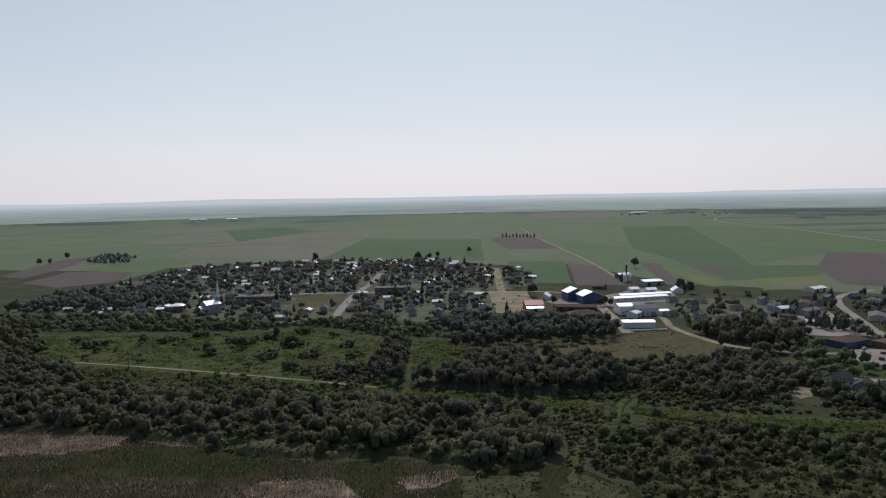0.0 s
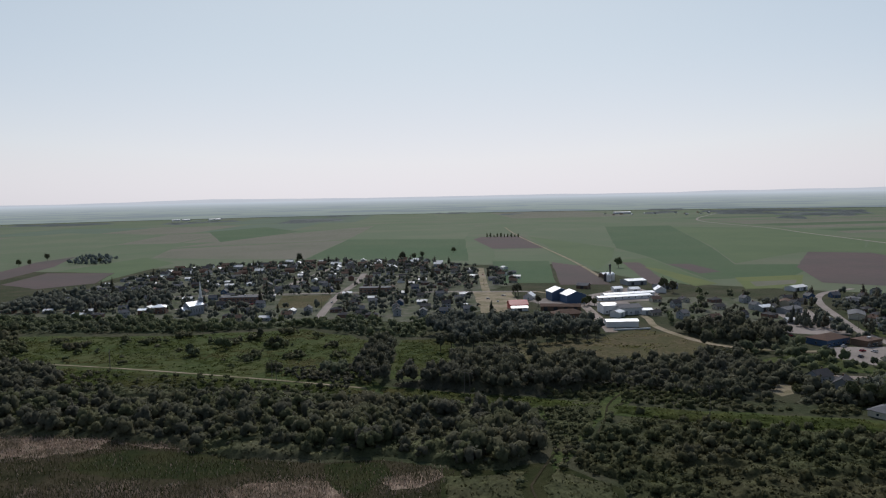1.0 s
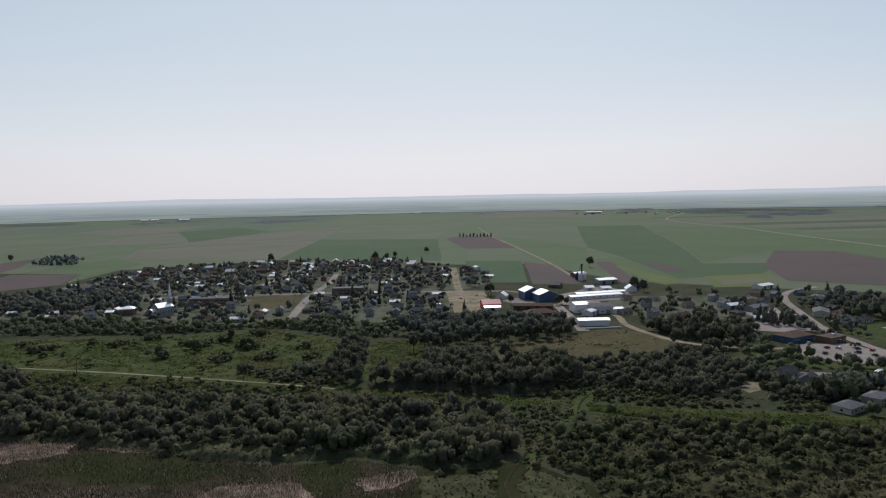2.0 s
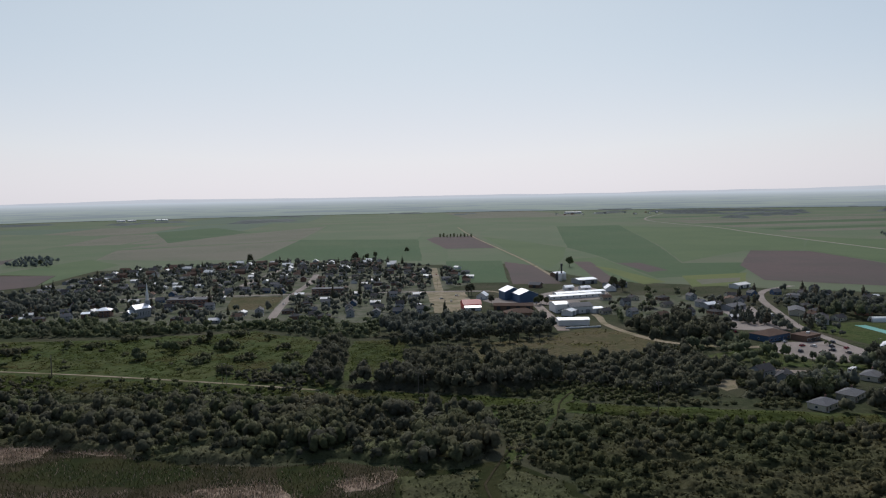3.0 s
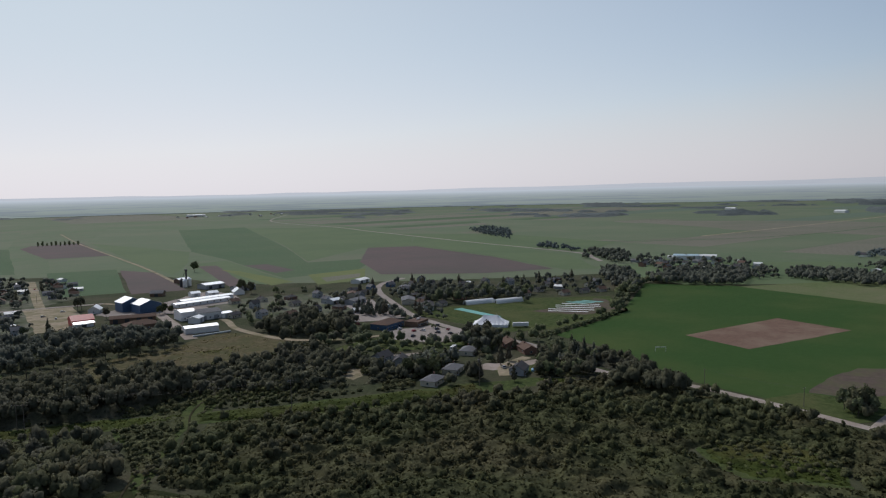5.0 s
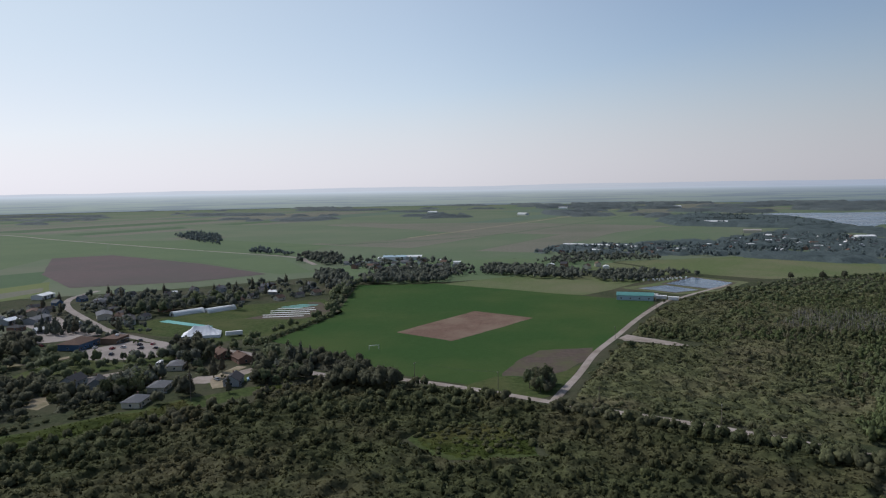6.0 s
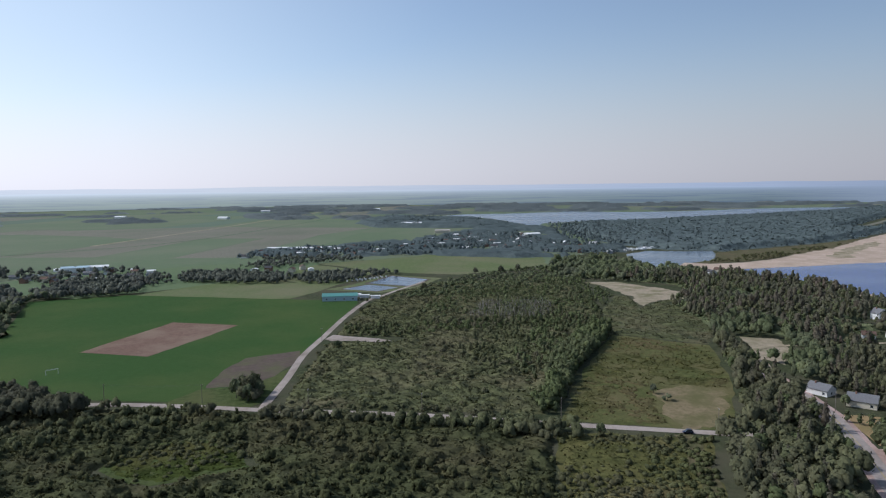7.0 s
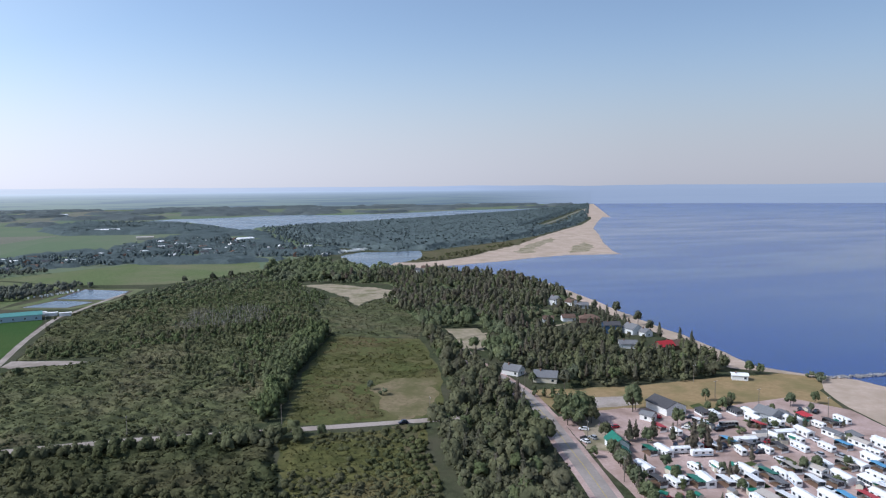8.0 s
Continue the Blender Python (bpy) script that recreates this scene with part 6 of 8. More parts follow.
def dead_saplings():
    """A stand of bare grey stems in the wet ground."""
    rng = np.random.default_rng(51)
    pts = scatter([(560, 70), (640, 60), (655, 5), (590, -12), (552, 20)], 2.4, rng, 0.35, 0.05, False)
    k = len(pts)
    a, h = rng.uniform(0, math.tau, k), rng.uniform(3.0, 6.5, k)
    d = np.stack([np.cos(a), np.sin(a)], 1) * 0.16
    lean = rng.normal(size=(k, 2)) * 0.4
    z = np.zeros((k, 1))
    v = np.stack([np.hstack([pts - d, z]), np.hstack([pts + d, z]), np.hstack([pts + d * 0.5 + lean, h[:, None]]), np.hstack([pts - d * 0.5 + lean, h[:, None]])], 1).reshape(-1, 3)
    quads_object("dead_saplings", v, np.arange(4 * k).reshape(k, 4), DEADWOOD, "bare grey dead saplings among the poplars", "dead trees")


dead_saplings()


def reeds():
    rng = np.random.default_rng(40)
    fringe = []
    for area in STRAW_AREAS:
        cx, cy = np.mean(area, 0)
        fringe.append([(cx + (x - cx) * 1.1 + (3 if x > cx else -3), cy + (y - cy) * 1.15 + (3 if y > cy else -5)) for x, y in area])
    for areas, gap, m, label, h0, h1 in ((fringe, 1.15, REED, "ragged fringe of pale reed stalks", 0.6, 1.4), (STRAW_AREAS + [STALK_AREA], 0.85, REED, "pale dry reed stalks standing in the marsh", 0.7, 1.5), ([MARSH_AREA], 2.3, REED, "scattered dry reed stalks among green sedge", 0.6, 1.3), ([MARSH_AREA], 1.3, SEDGE, "green sedge and cattail blades", 0.5, 1.2)):
        pts = np.concatenate([scatter(a, gap, rng, 0.3, 0.09, False) for a in areas])
        k = len(pts)
        a, h = rng.uniform(0, math.tau, k), rng.uniform(h0, h1, k)
        w = rng.uniform(0.06, 0.2, k)
        lean = rng.normal(size=(k, 2)) * 0.25
        d = np.stack([np.cos(a) * w, np.sin(a) * w], 1)
        z = np.zeros((k, 1))
        v = np.stack([np.hstack([pts - d, z]), np.hstack([pts + d, z]), np.hstack([pts + d * 0.6 + lean, h[:, None]]), np.hstack([pts - d * 0.8 + lean, 0.85 * h[:, None]])], 1).reshape(-1, 3)
        quads_object("reeds", v, np.arange(4 * k).reshape(k, 4), m, label, "reeds")


reeds()


# ---------------------------------------------------------------- buildings
def window_part(parent, x, y, z, w, h, face, label=""):
    """A framed window set 4 cm proud of a wall; face: +x, -x, +y or -y."""
    bm = bmesh.new()
    for grow, out, mi in ((0.09, 0.04, 0), (0.0, 0.055, 1)):
        a, b = w / 2 + grow, h / 2 + grow
        if face in ("+x", "-x"):
            s = 1 if face == "+x" else -1
            lo, hi = sorted((x - 0.02 * s, x + out * s))
            box(bm, lo, hi, y - a, y + a, z - b, z + b, mi)
        else:
            s = 1 if face == "+y" else -1
            lo, hi = sorted((y - 0.02 * s, y + out * s))
            box(bm, x - a, x + a, lo, hi, z - b, z + b, mi)
    return part("window", bm, [TRIM, GLASS], parent, label)


def gable_walls(w, d, h, rise, overlap=0.0):
    return prism_x([(-d / 2, 0), (d / 2, 0), (d / 2, h), (0, h + rise), (-d / 2, h)], -w / 2, w / 2)


def gable_roof(w, d, h, rise, over=0.45, thick=0.18):
    k = rise / (d / 2)
    e = d / 2 + over
    z = h + 0.03
    return prism_x([(-e, z - over * k), (0, z + rise), (e, z - over * k), (e, z - over * k + thick), (0, z + rise + thick), (-e, z - over * k + thick)], -w / 2 - over, w / 2 + over)


def hip_roof(w, d, h, rise, over=0.5, thick=0.15):
    bm = bmesh.new()
    a, b = w / 2 + over, d / 2 + over
    r = max(w / 2 - d / 2, 0.4)
    lo = [bm.verts.new(p) for p in ((-a, -b, h), (a, -b, h), (a, b, h), (-a, b, h))]
    up = [bm.verts.new((v.co.x, v.co.y, h + thick)) for v in lo]
    r0, r1 = bm.verts.new((-r, 0, h + rise)), bm.verts.new((r, 0, h + rise))
    bm.faces.new(lo[::-1])
    for i in range(4):
        j = (i + 1) % 4
        bm.faces.new((lo[i], lo[j], up[j], up[i]))
    bm.faces.new((up[0], up[1], r1, r0))
    bm.faces.new((up[1], up[2], r1))
    bm.faces.new((up[2], up[3], r0, r1))
    bm.faces.new((up[3], up[0], r0))
    return bm


def house(name, w, d, h, rise, wall_m, roof_m, label, category="house", hip=False, chimney=True, wins=2, door=True, group="", door_m=None, m=None):
    root = empty(name, label, category, group, m)
    part("wall", boxes((-w / 2, w / 2, -d / 2, d / 2, 0, h)) if hip else gable_walls(w, d, h, rise), wall_m, root)
    roof = part("roof", hip_roof(w, d, h, rise) if hip else gable_roof(w, d, h, rise), roof_m, root, roof_m.name.replace("_", " "))
    if chimney:
        part("chimney", boxes((w * 0.2, w * 0.2 + 0.7, 0.3, 1.0, h, h + rise + 0.9)), WALL_BRICK, roof)
    storeys = 2 if h > 4.5 else 1
    for s in range(storeys):
        z = 1.5 + 2.7 * s
        for k in range(wins):
            x = -w / 2 + w * (k + 0.5) / wins
            window_part(root, x + (0.8 if (s == 0 and door and k == 0) else 0), -d / 2, z, min(1.5, w / wins * 0.45), 1.2, "-y")
            if wins <= 3 and k == 0:
                window_part(root, x, d / 2, z, 1.2, 1.2, "+y")
        window_part(root, -w / 2, 0, z, 1.2, 1.2, "-x")
        window_part(root, w / 2, 0, z, 1.2, 1.2, "+x")
    if door:
        part("door", boxes((-w / 2 + 0.5, -w / 2 + 1.45, -d / 2 - 0.06, -d / 2 + 0.02, 0.15, 2.25)), door_m or WALL_BROWN, root)
        part("step", boxes((-w / 2 + 0.3, -w / 2 + 1.7, -d / 2 - 1.0, -d / 2 - 0.0, 0.0, 0.16)), CONCRETE, root)
    return root


def far_house(w, d, h, rise, wall_m, roof_m, label, group):
    root = empty("house", label, "house", group)
    part("wall", gable_walls(w, d, h, rise), wall_m, root)
    part("roof", gable_roof(w, d, h, rise), roof_m, root)
    window_part(root, -w * 0.2, -d / 2, 1.6, 1.6, 1.3, "-y")
    window_part(root, w * 0.25, -d / 2, 1.6, 1.4, 1.3, "-y")
    return root


def at(x, y, turn=0.0, z=0.0):
    return pose(x, y, z, 0, 0, turn)


HOUSE_KINDS = [
    house("house", 9.8, 7.4, 2.8, 2.0, WALL_CREAM, SHINGLE_DARK, "cream clapboard bungalow with a dark shingle roof", group="village houses", m=at(-60, 640, 4)),
    house("house", 9.2, 7.6, 2.9, 2.2, WALL_CREAM, SHINGLE_BROWN, "cream bungalow with a brown shingle roof", group="village houses", m=at(-128, 640, -3)),
    house("house", 8.2, 7.0, 4.9, 2.2, WALL_GREY, SHINGLE_GREY, "grey two-storey house with a grey roof", group="village houses", m=at(-112, 660, 90)),
    house("house", 10.8, 7.8, 2.8, 1.9, WALL_BRICK, SHINGLE_DARK, "brown brick bungalow with a hipped dark roof", hip=True, group="village houses", m=at(-180, 640, 2)),
    house("house", 7.8, 7.0, 4.8, 2.6, WALL_GREY, SHINGLE_DARK, "grey two-storey house with a steep dark roof", group="village houses", m=at(-30, 660, 94)),
    house("house", 9.8, 7.0, 2.8, 1.5, WALL_GREY, METAL_WHITE, "grey bungalow with a bright metal roof", group="village houses", m=at(-330, 690, 8)),
    house("house", 8.4, 7.0, 2.9, 2.6, WALL_BLUE, SHINGLE_GREY, "blue cottage with a steep grey roof", group="village houses", m=at(15, 640, -4)),
]
FAR_KINDS = [
    far_house(10, 7.6, 2.9, 2.0, WALL_WHITE, SHINGLE_DARK, "white house with a dark roof in the far streets", "far houses"),
    far_house(9.2, 7.6, 4.4, 2.2, WALL_CREAM, SHINGLE_BROWN, "cream house with a brown roof in the far streets", "far houses"),
    far_house(10.6, 7.6, 2.8, 1.8, WALL_GREY, SHINGLE_GREY, "grey house with a grey roof in the far streets", "far houses"),
    far_house(10, 7.6, 2.9, 1.4, WALL_WHITE, METAL_WHITE, "white house with a bright metal roof in the far streets", "far houses"),
    far_house(9.2, 7.2, 4.4, 2.2, WALL_BRICK, SHINGLE_DARK, "brick house with a dark roof in the far streets", "far houses"),
]
for k, ob in enumerate(FAR_KINDS):
    ob.matrix_basis = at(-300 + 70 * k, 1050 + 12 * k, 5 * k)
TAKEN = [(-60, 640, 9), (-128, 640, 9), (-112, 660, 9), (-180, 640, 9), (-30, 660, 9), (-330, 690, 9), (15, 640, 9)] + [(-300 + 70 * k, 1050 + 12 * k, 9) for k in range(5)]
TAKEN += [(-222, 672, 26), (-260, 682, 16), (-195, 735, 24), (-59, 783, 24), (84, 655, 18), (134, 705, 34), (120, 640, 24), (106, 716, 14), (119, 600, 20), (153, 552, 20), (170, 625, 26)]


def plot_free(x, y, r):
    p = np.array([[x, y]])
    if any(math.hypot(x - a, y - b) < r + c for a, b, c in TAKEN):
        return False
    return not any(near_line(line, p, w + r * 0.7)[0] for line, w in CLEAR_LINES) and not any(inside(a, p)[0] for a in CLEAR_AREAS)


hrng = random.Random(21)
FAR_PLOTS = []      # houses too far to tell apart, joined below
for row, y in enumerate((632, 668, 705, 742, 772, 818, 850, 885, 920, 975, 1005, 1040, 1075, 1110, 1145, 1180)):
    x = -430.0
    while x < 120:
        x += hrng.uniform(17, 27)
        yy = y + hrng.uniform(-6, 6) + 0.02 * x
        if hrng.random() < 0.14 or not inside(VILLAGE, np.array([[x, yy]]))[0] or not plot_free(x, yy, 5):
            continue
        kind = hrng.choice(HOUSE_KINDS) if yy < 860 else hrng.choice(FAR_KINDS)
        turn = hrng.choice((0, 0, 90, 180)) + hrng.uniform(-6, 6)
        if yy > 1020:
            FAR_PLOTS.append((x, yy, turn))
        else:
            copy_thing(kind, at(x, yy, turn))
        TAKEN.append((x, yy, 7))
for poly, step, kinds in ((VILLAGE_E, 29, HOUSE_KINDS), (VILLAGE_NE, 27, FAR_KINDS), ([(850, 400), (905, 400), (905, 300), (860, 290)], 26, FAR_KINDS), (PORT_STREETS, 34, FAR_KINDS), (PORT_WEST, 38, FAR_KINDS), (PORT_QUAY, 44, FAR_KINDS),
                          ([(900, 3500), (1500, 3300), (1500, 3700), (950, 3900)], 130, FAR_KINDS), ([(95, 1030), (92, 860), (120, 850), (118, 960), (112, 1030)], 21, FAR_KINDS)):
    pts = scatter(poly, step, np.random.default_rng(31), 0.0, 0.02, False)
    for x, y in pts:
        if plot_free(x, y, 6):
            turn = hrng.choice((0, 90, 20, 110, 180)) + hrng.uniform(-8, 8)
            if math.hypot(x, y) > 1150:
                FAR_PLOTS.append((x, y, turn))
            else:
                copy_thing(hrng.choice(kinds), at(x, y, turn))
            TAKEN.append((x, y, 8))


def far_houses(plots):
    for wall_m, roof_m, label, pick in ((WALL_WHITE, SHINGLE_DARK, "far white houses with dark roofs", 0), (WALL_BRICK, SHINGLE_BROWN, "far brick houses with brown roofs", 1), (WALL_GREY, METAL_WHITE, "far grey houses with bright roofs", 2)):
        bm = bmesh.new()
        for i, (x, y, turn) in enumerate(plots):
            if i % 3 != pick:
                continue
            w, d, h, r = 11 + i % 4, 8.5, 3.0 + 1.4 * (i % 2), 2.6
            first = len(bm.verts)
            prism_x([(-d / 2, 0), (d / 2, 0), (d / 2, h), (0, h + r), (-d / 2, h)], -w / 2, w / 2, bm)
            for f in list(bm.faces)[-7:]:
                f.material_index = 0
            prism_x([(-d / 2 - 0.5, h - 0.2), (0, h + r + 0.1), (d / 2 + 0.5, h - 0.2), (d / 2 + 0.5, h), (0, h + r + 0.3), (-d / 2 - 0.5, h)], -w / 2 - 0.5, w / 2 + 0.5, bm)
            for f in list(bm.faces)[-8:]:
                f.material_index = 1
            bm.verts.ensure_lookup_table()
            m = at(x, y, turn)
            for v in list(bm.verts)[first:]:
                v.co = m @ v.co
        bmesh.ops.recalc_face_normals(bm, faces=bm.faces)
        me = bpy.data.meshes.new("far_houses")
        bm.to_mesh(me)
        bm.free()
        tagged(link_mesh("far_houses", me, [wall_m, roof_m]), label, "houses", "", "stuff")


far_houses(FAR_PLOTS)

# houses between the works and the main street
for k, x, y, turn in BACK_HOUSES:
    copy_thing(HOUSE_KINDS[k % len(HOUSE_KINDS)], at(x, y, turn))
    TAKEN.append((x, y, 8))

# houses below the village street
LOWER_KINDS = [
    house("house", 13, 9, 2.9, 2.1, WALL_CREAM, SHINGLE_GREY, "pale bungalow under a hipped grey roof", hip=True, group="village houses", m=at(234, 330, 35)),
    house("house", 12, 8.5, 3.2, 2.8, WALL_GREY, SHINGLE_DARK, "grey storey-and-a-half house with a dark roof", group="village houses", m=at(216, 381, 25)),
    house("house", 15, 9, 3.2, 2.2, WALL_BRICK, SHINGLE_BROWN, "red-brown brick house with a brown gable roof", group="village houses", m=at(303, 361, 65)),
]
for k, x, y, turn in ((1, 220, 365, 50), (0, 211, 317, 30), (0, 269, 362, 40), (2, 301, 341, 68), (1, 262, 304, 35)):
    copy_thing(LOWER_KINDS[k], at(x, y, turn))
TAKEN += [(x, y, 8) for x, y in ((234, 330), (216, 381), (303, 361), (220, 365), (211, 317), (269, 362), (301, 341), (262, 304))]


def shed(name, x, y, turn, w, d, h, rise, wall_m, roof_m, label, doors=2, wins=0, ribs=True):
    root = empty(name, label, "building", "", at(x, y, turn))
    part("wall", gable_walls(w, d, h, rise), wall_m, root)
    roof = part("roof", gable_roof(w, d, h, rise, 0.5, 0.2), roof_m, root, roof_m.name.replace("_", " "))
    if ribs:
        k = rise / (d / 2)
        for i in range(max(3, int(w / 4))):
            xx = -w / 2 + w * (i + 0.5) / max(3, int(w / 4))
            e = d / 2 + 0.5
            z = h + 0.23
            part("seam", prism_x([(-e, z - 0.5 * k), (0, z + rise), (e, z - 0.5 * k), (e, z - 0.5 * k + 0.08), (0, z + rise + 0.08), (-e, z - 0.5 * k + 0.08)], xx - 0.08, xx + 0.08), roof_m, roof)
    for i in range(doors):
        xx = -w / 2 + w * (i + 0.5) / doors
        dw, dh = min(3.6, w / doors * 0.5), min(h - 0.5, 3.6)
        part("door", boxes((xx - dw / 2, xx + dw / 2, -d / 2 - 0.08, -d / 2 + 0.02, 0.02, dh)), METAL_DARK if wall_m is not METAL_WHITE else WALL_GREY, root)
    for i in range(wins):
        xx = -w / 2 + w * (i + 0.5) / wins
        window_part(root, xx, -d / 2, min(h - 1.0, 2.0), 1.4, 1.1, "-y")
        window_part(root, xx, d / 2, min(h - 1.0, 2.0), 1.4, 1.1, "+y")
    TAKEN.append((x, y, max(w, d) * 0.5))
    return root


# the works at the village's edge
shed("feed_mill", 143, 689, 100, 20, 20, 8.0, 3.8, WALL_BLUE, METAL_GALV, "tall blue feed mill under a bright metal roof", 2)
shed("feed_mill_annex", 132, 709, 100, 18, 19, 8.6, 4.0, WALL_BLUE, METAL_GALV, "rear annex of the blue mill, bright metal roof", 1)
shed("long_shed", 122, 642, -12, 36, 11, 4.0, 1.8, WALL_BROWN, SHINGLE_BROWN, "long low brown shed before the mill", 4)
house("hall", 26, 15, 4.0, 3.4, WALL_BROWN, SHINGLE_BROWN, "brown hip-roofed hall behind a row of trees", "hall", True, False, 4, True, m=at(120, 602, 8))
shed("machine_shed", 154, 556, -3, 25, 12, 4.6, 1.0, METAL_WHITE, METAL_GALV, "low white metal machine shed", 0, 0)
shed("workshop", 160, 622, 4, 13, 18, 7.5, 1.4, METAL_WHITE, METAL_GALV, "boxy white sheet-metal workshop building", 1, 2)
shed("workshop", 176, 616, 4, 20, 20, 6.2, 2.0, METAL_WHITE, SHINGLE_GREY, "white workshop under a grey roof", 2, 3)
shed("workshop", 190, 608, 4, 9, 10, 4.4, 1.0, METAL_WHITE, METAL_GALV, "small white lean-to workshop", 1)
shed("workshop", 163, 600, 50, 11, 9, 4.2, 1.4, METAL_WHITE, METAL_GALV, "small white gabled metal store", 1)
shed("poultry_barn", 196, 700, 13, 58, 10, 3.4, 1.0, METAL_WHITE, METAL_GALV, "long white poultry barn with a ribbed roof", 0, 8)
shed("poultry_barn", 206, 719, 13, 56, 10, 3.4, 1.0, METAL_WHITE, METAL_GALV, "long white poultry barn with a ribbed roof", 0, 8)
shed("farm_shed", 240, 815, 15, 24, 18, 5.0, 1.5, WALL_GREY, METAL_GALV, "grey farm shed with a white metal roof", 2)
shed("farm_shed", 262, 770, 15, 26, 10, 4.5, 1.6, WALL_GREY, SHINGLE_GREY, "long low grey farm shed", 3)
shed("farm_shed", 228, 890, 20, 16, 12, 4.2, 2.0, WALL_BROWN, METAL_GALV, "brown farm shed with a bright roof", 1)
shed("farm_shed", 176, 790, -30, 13, 11, 3.6, 2.4, WALL_BROWN, SHINGLE_GREY, "small brown weathered wooden barn", 1)
shed("farm_shed", 206, 760, 10, 10, 8, 3.4, 1.8, METAL_WHITE, METAL_GALV, "small white metal farm shed", 1)
shed("farm_shed", 222, 752, 10, 11, 8, 3.4, 1.8, METAL_WHITE, METAL_GALV, "small white metal farm shed", 1)
shed("quonset_shed", 248, 745, 80, 16, 11, 3.0, 3.6, METAL_WHITE, METAL_GALV, "white steep-roofed storage shed", 1)
shed("red_barn", 84, 655, 4, 17, 15, 5.0, 3.4, METAL_RED, METAL_RED, "red metal-roofed barn on the gravel lot", 1, 2)
shed("porch_shed", 84, 644, 4, 15, 7, 3.0, 1.2, WALL_WHITE, METAL_GALV, "white lean-to before the red barn", 1)
house("house", 13, 10, 3.6, 3.4, WALL_WHITE, METAL_GALV, "white house with a bright steep roof by the mill", m=at(104, 716, 70))


def grain_tower(x, y):
    root = empty("grain_elevator", "dark steel grain elevator with a leg and bins", "elevator", "", at(x, y))
    part("leg", boxes((-0.8, 0.8, -0.8, 0.8, 0, 19), (-1.2, 1.2, -1.2, 1.2, 18, 20.5)), METAL_DARK, root)
    for k, (px, py) in enumerate(((-5, 1), (-3, -5), (4, 3))):
        bm = tube(bmesh.new(), px, py, 0, 8, 2.6, 2.6, 14)
        tube(bm, px, py, 8, 10, 2.7, 0.4, 14)
        part("bin", bm, METAL_SILVER if k else METAL_DARK, root)
    bm = bmesh.new()
    limb(bm, (0, 0, 18.5), (-5, 1, 10), 0.22, 0.22)
    part("spout", bm, METAL_DARK, root)


grain_tower(222, 850)
sheet("field", [(100, 700), (118, 660), (150, 668), (166, 650), (190, 652), (196, 680), (232, 690), (245, 740), (230, 790), (205, 770), (170, 735), (140, 735)], 0.13, ASPHALT, "worn grey yard of the works", "yard", 3, 8)


def bale_row(x, y, turn, count):
    """Round bales wrapped end to end in white film."""
    root = empty("bale_row", "long row of round bales wrapped in white film", "bales", "", at(x, y, turn))
    for k in range(count):
        bm = bmesh.new()
        limb(bm, (k * 1.32, 0, 0.72), (k * 1.32 + 1.3, 0, 0.72), 0.74, 0.74, 12)
        bmesh.ops.contextual_create(bm, geom=[e for e in bm.edges if e.is_boundary])
        part("bale", bm, PLASTIC, root)


bale_row(143, 537, 4, 22)


def church(x, y, turn):
    root = empty("church", "stone village church with silver metal roofs and a tall slender spire", "church", "", at(x, y, turn))
    part("wall", gable_walls(26, 13, 9.5, 3.8), WALL_GREY, root)
    nave = part("roof", gable_roof(26, 13, 9.5, 3.8, 0.5, 0.25), METAL_SILVER, root, "silver sheet-metal nave roof")
    part("chimney", boxes((6, 6.9, -4.6, -3.7, 9, 15)), WALL_BRICK, nave)
    bm = prism_x([(-5, 0), (5, 0), (5, 6.0), (0, 8.8), (-5, 6.0)], 13, 21)
    part("sacristy", bm, WALL_GREY, root)
    part("sacristy_roof", prism_x([(-5.5, 5.7), (0, 8.8), (5.5, 5.7), (5.5, 5.95), (0, 9.1), (-5.5, 5.95)], 12.9, 21.5), METAL_SILVER, root)
    tower = part("tower", boxes((-15.5, -10.5, -2.5, 2.5, 0, 16), (-15.8, -10.2, -2.8, 2.8, 15.4, 16.2)), WALL_GREY, root)
    part("belfry", tube(bmesh.new(), -13, 0, 16.2, 21, 2.2, 2.0, 8), METAL_SILVER, tower)
    part("spire", tube(bmesh.new(), -13, 0, 21, 34, 2.0, 0.06, 8), METAL_SILVER, tower, "slender silver spire")
    part("cross", boxes((-13.06, -12.94, -0.06, 0.06, 33.9, 35.6), (-13.06, -12.94, -0.5, 0.5, 34.9, 35.05)), METAL_DARK, tower)
    for k in range(5):
        for s in ("-y", "+y"):
            window_part(root, -9 + 4.6 * k, -6.5 if s == "-y" else 6.5, 4.6, 1.1, 3.6, s)
    return root


church(-221, 668, -124).scale = (0.64, 0.7, 0.92)
house("rectory", 13, 11, 6.0, 2.4, WALL_BRICK, METAL_SILVER, "square brick rectory with a silver hipped roof", "rectory", True, True, 3, m=at(-258, 682, 6))
shed("rectory_annex", -270, 674, 6, 9, 8, 4.5, 1.2, WALL_BRICK, METAL_SILVER, "low brick annex with a silver roof", 1, 1)


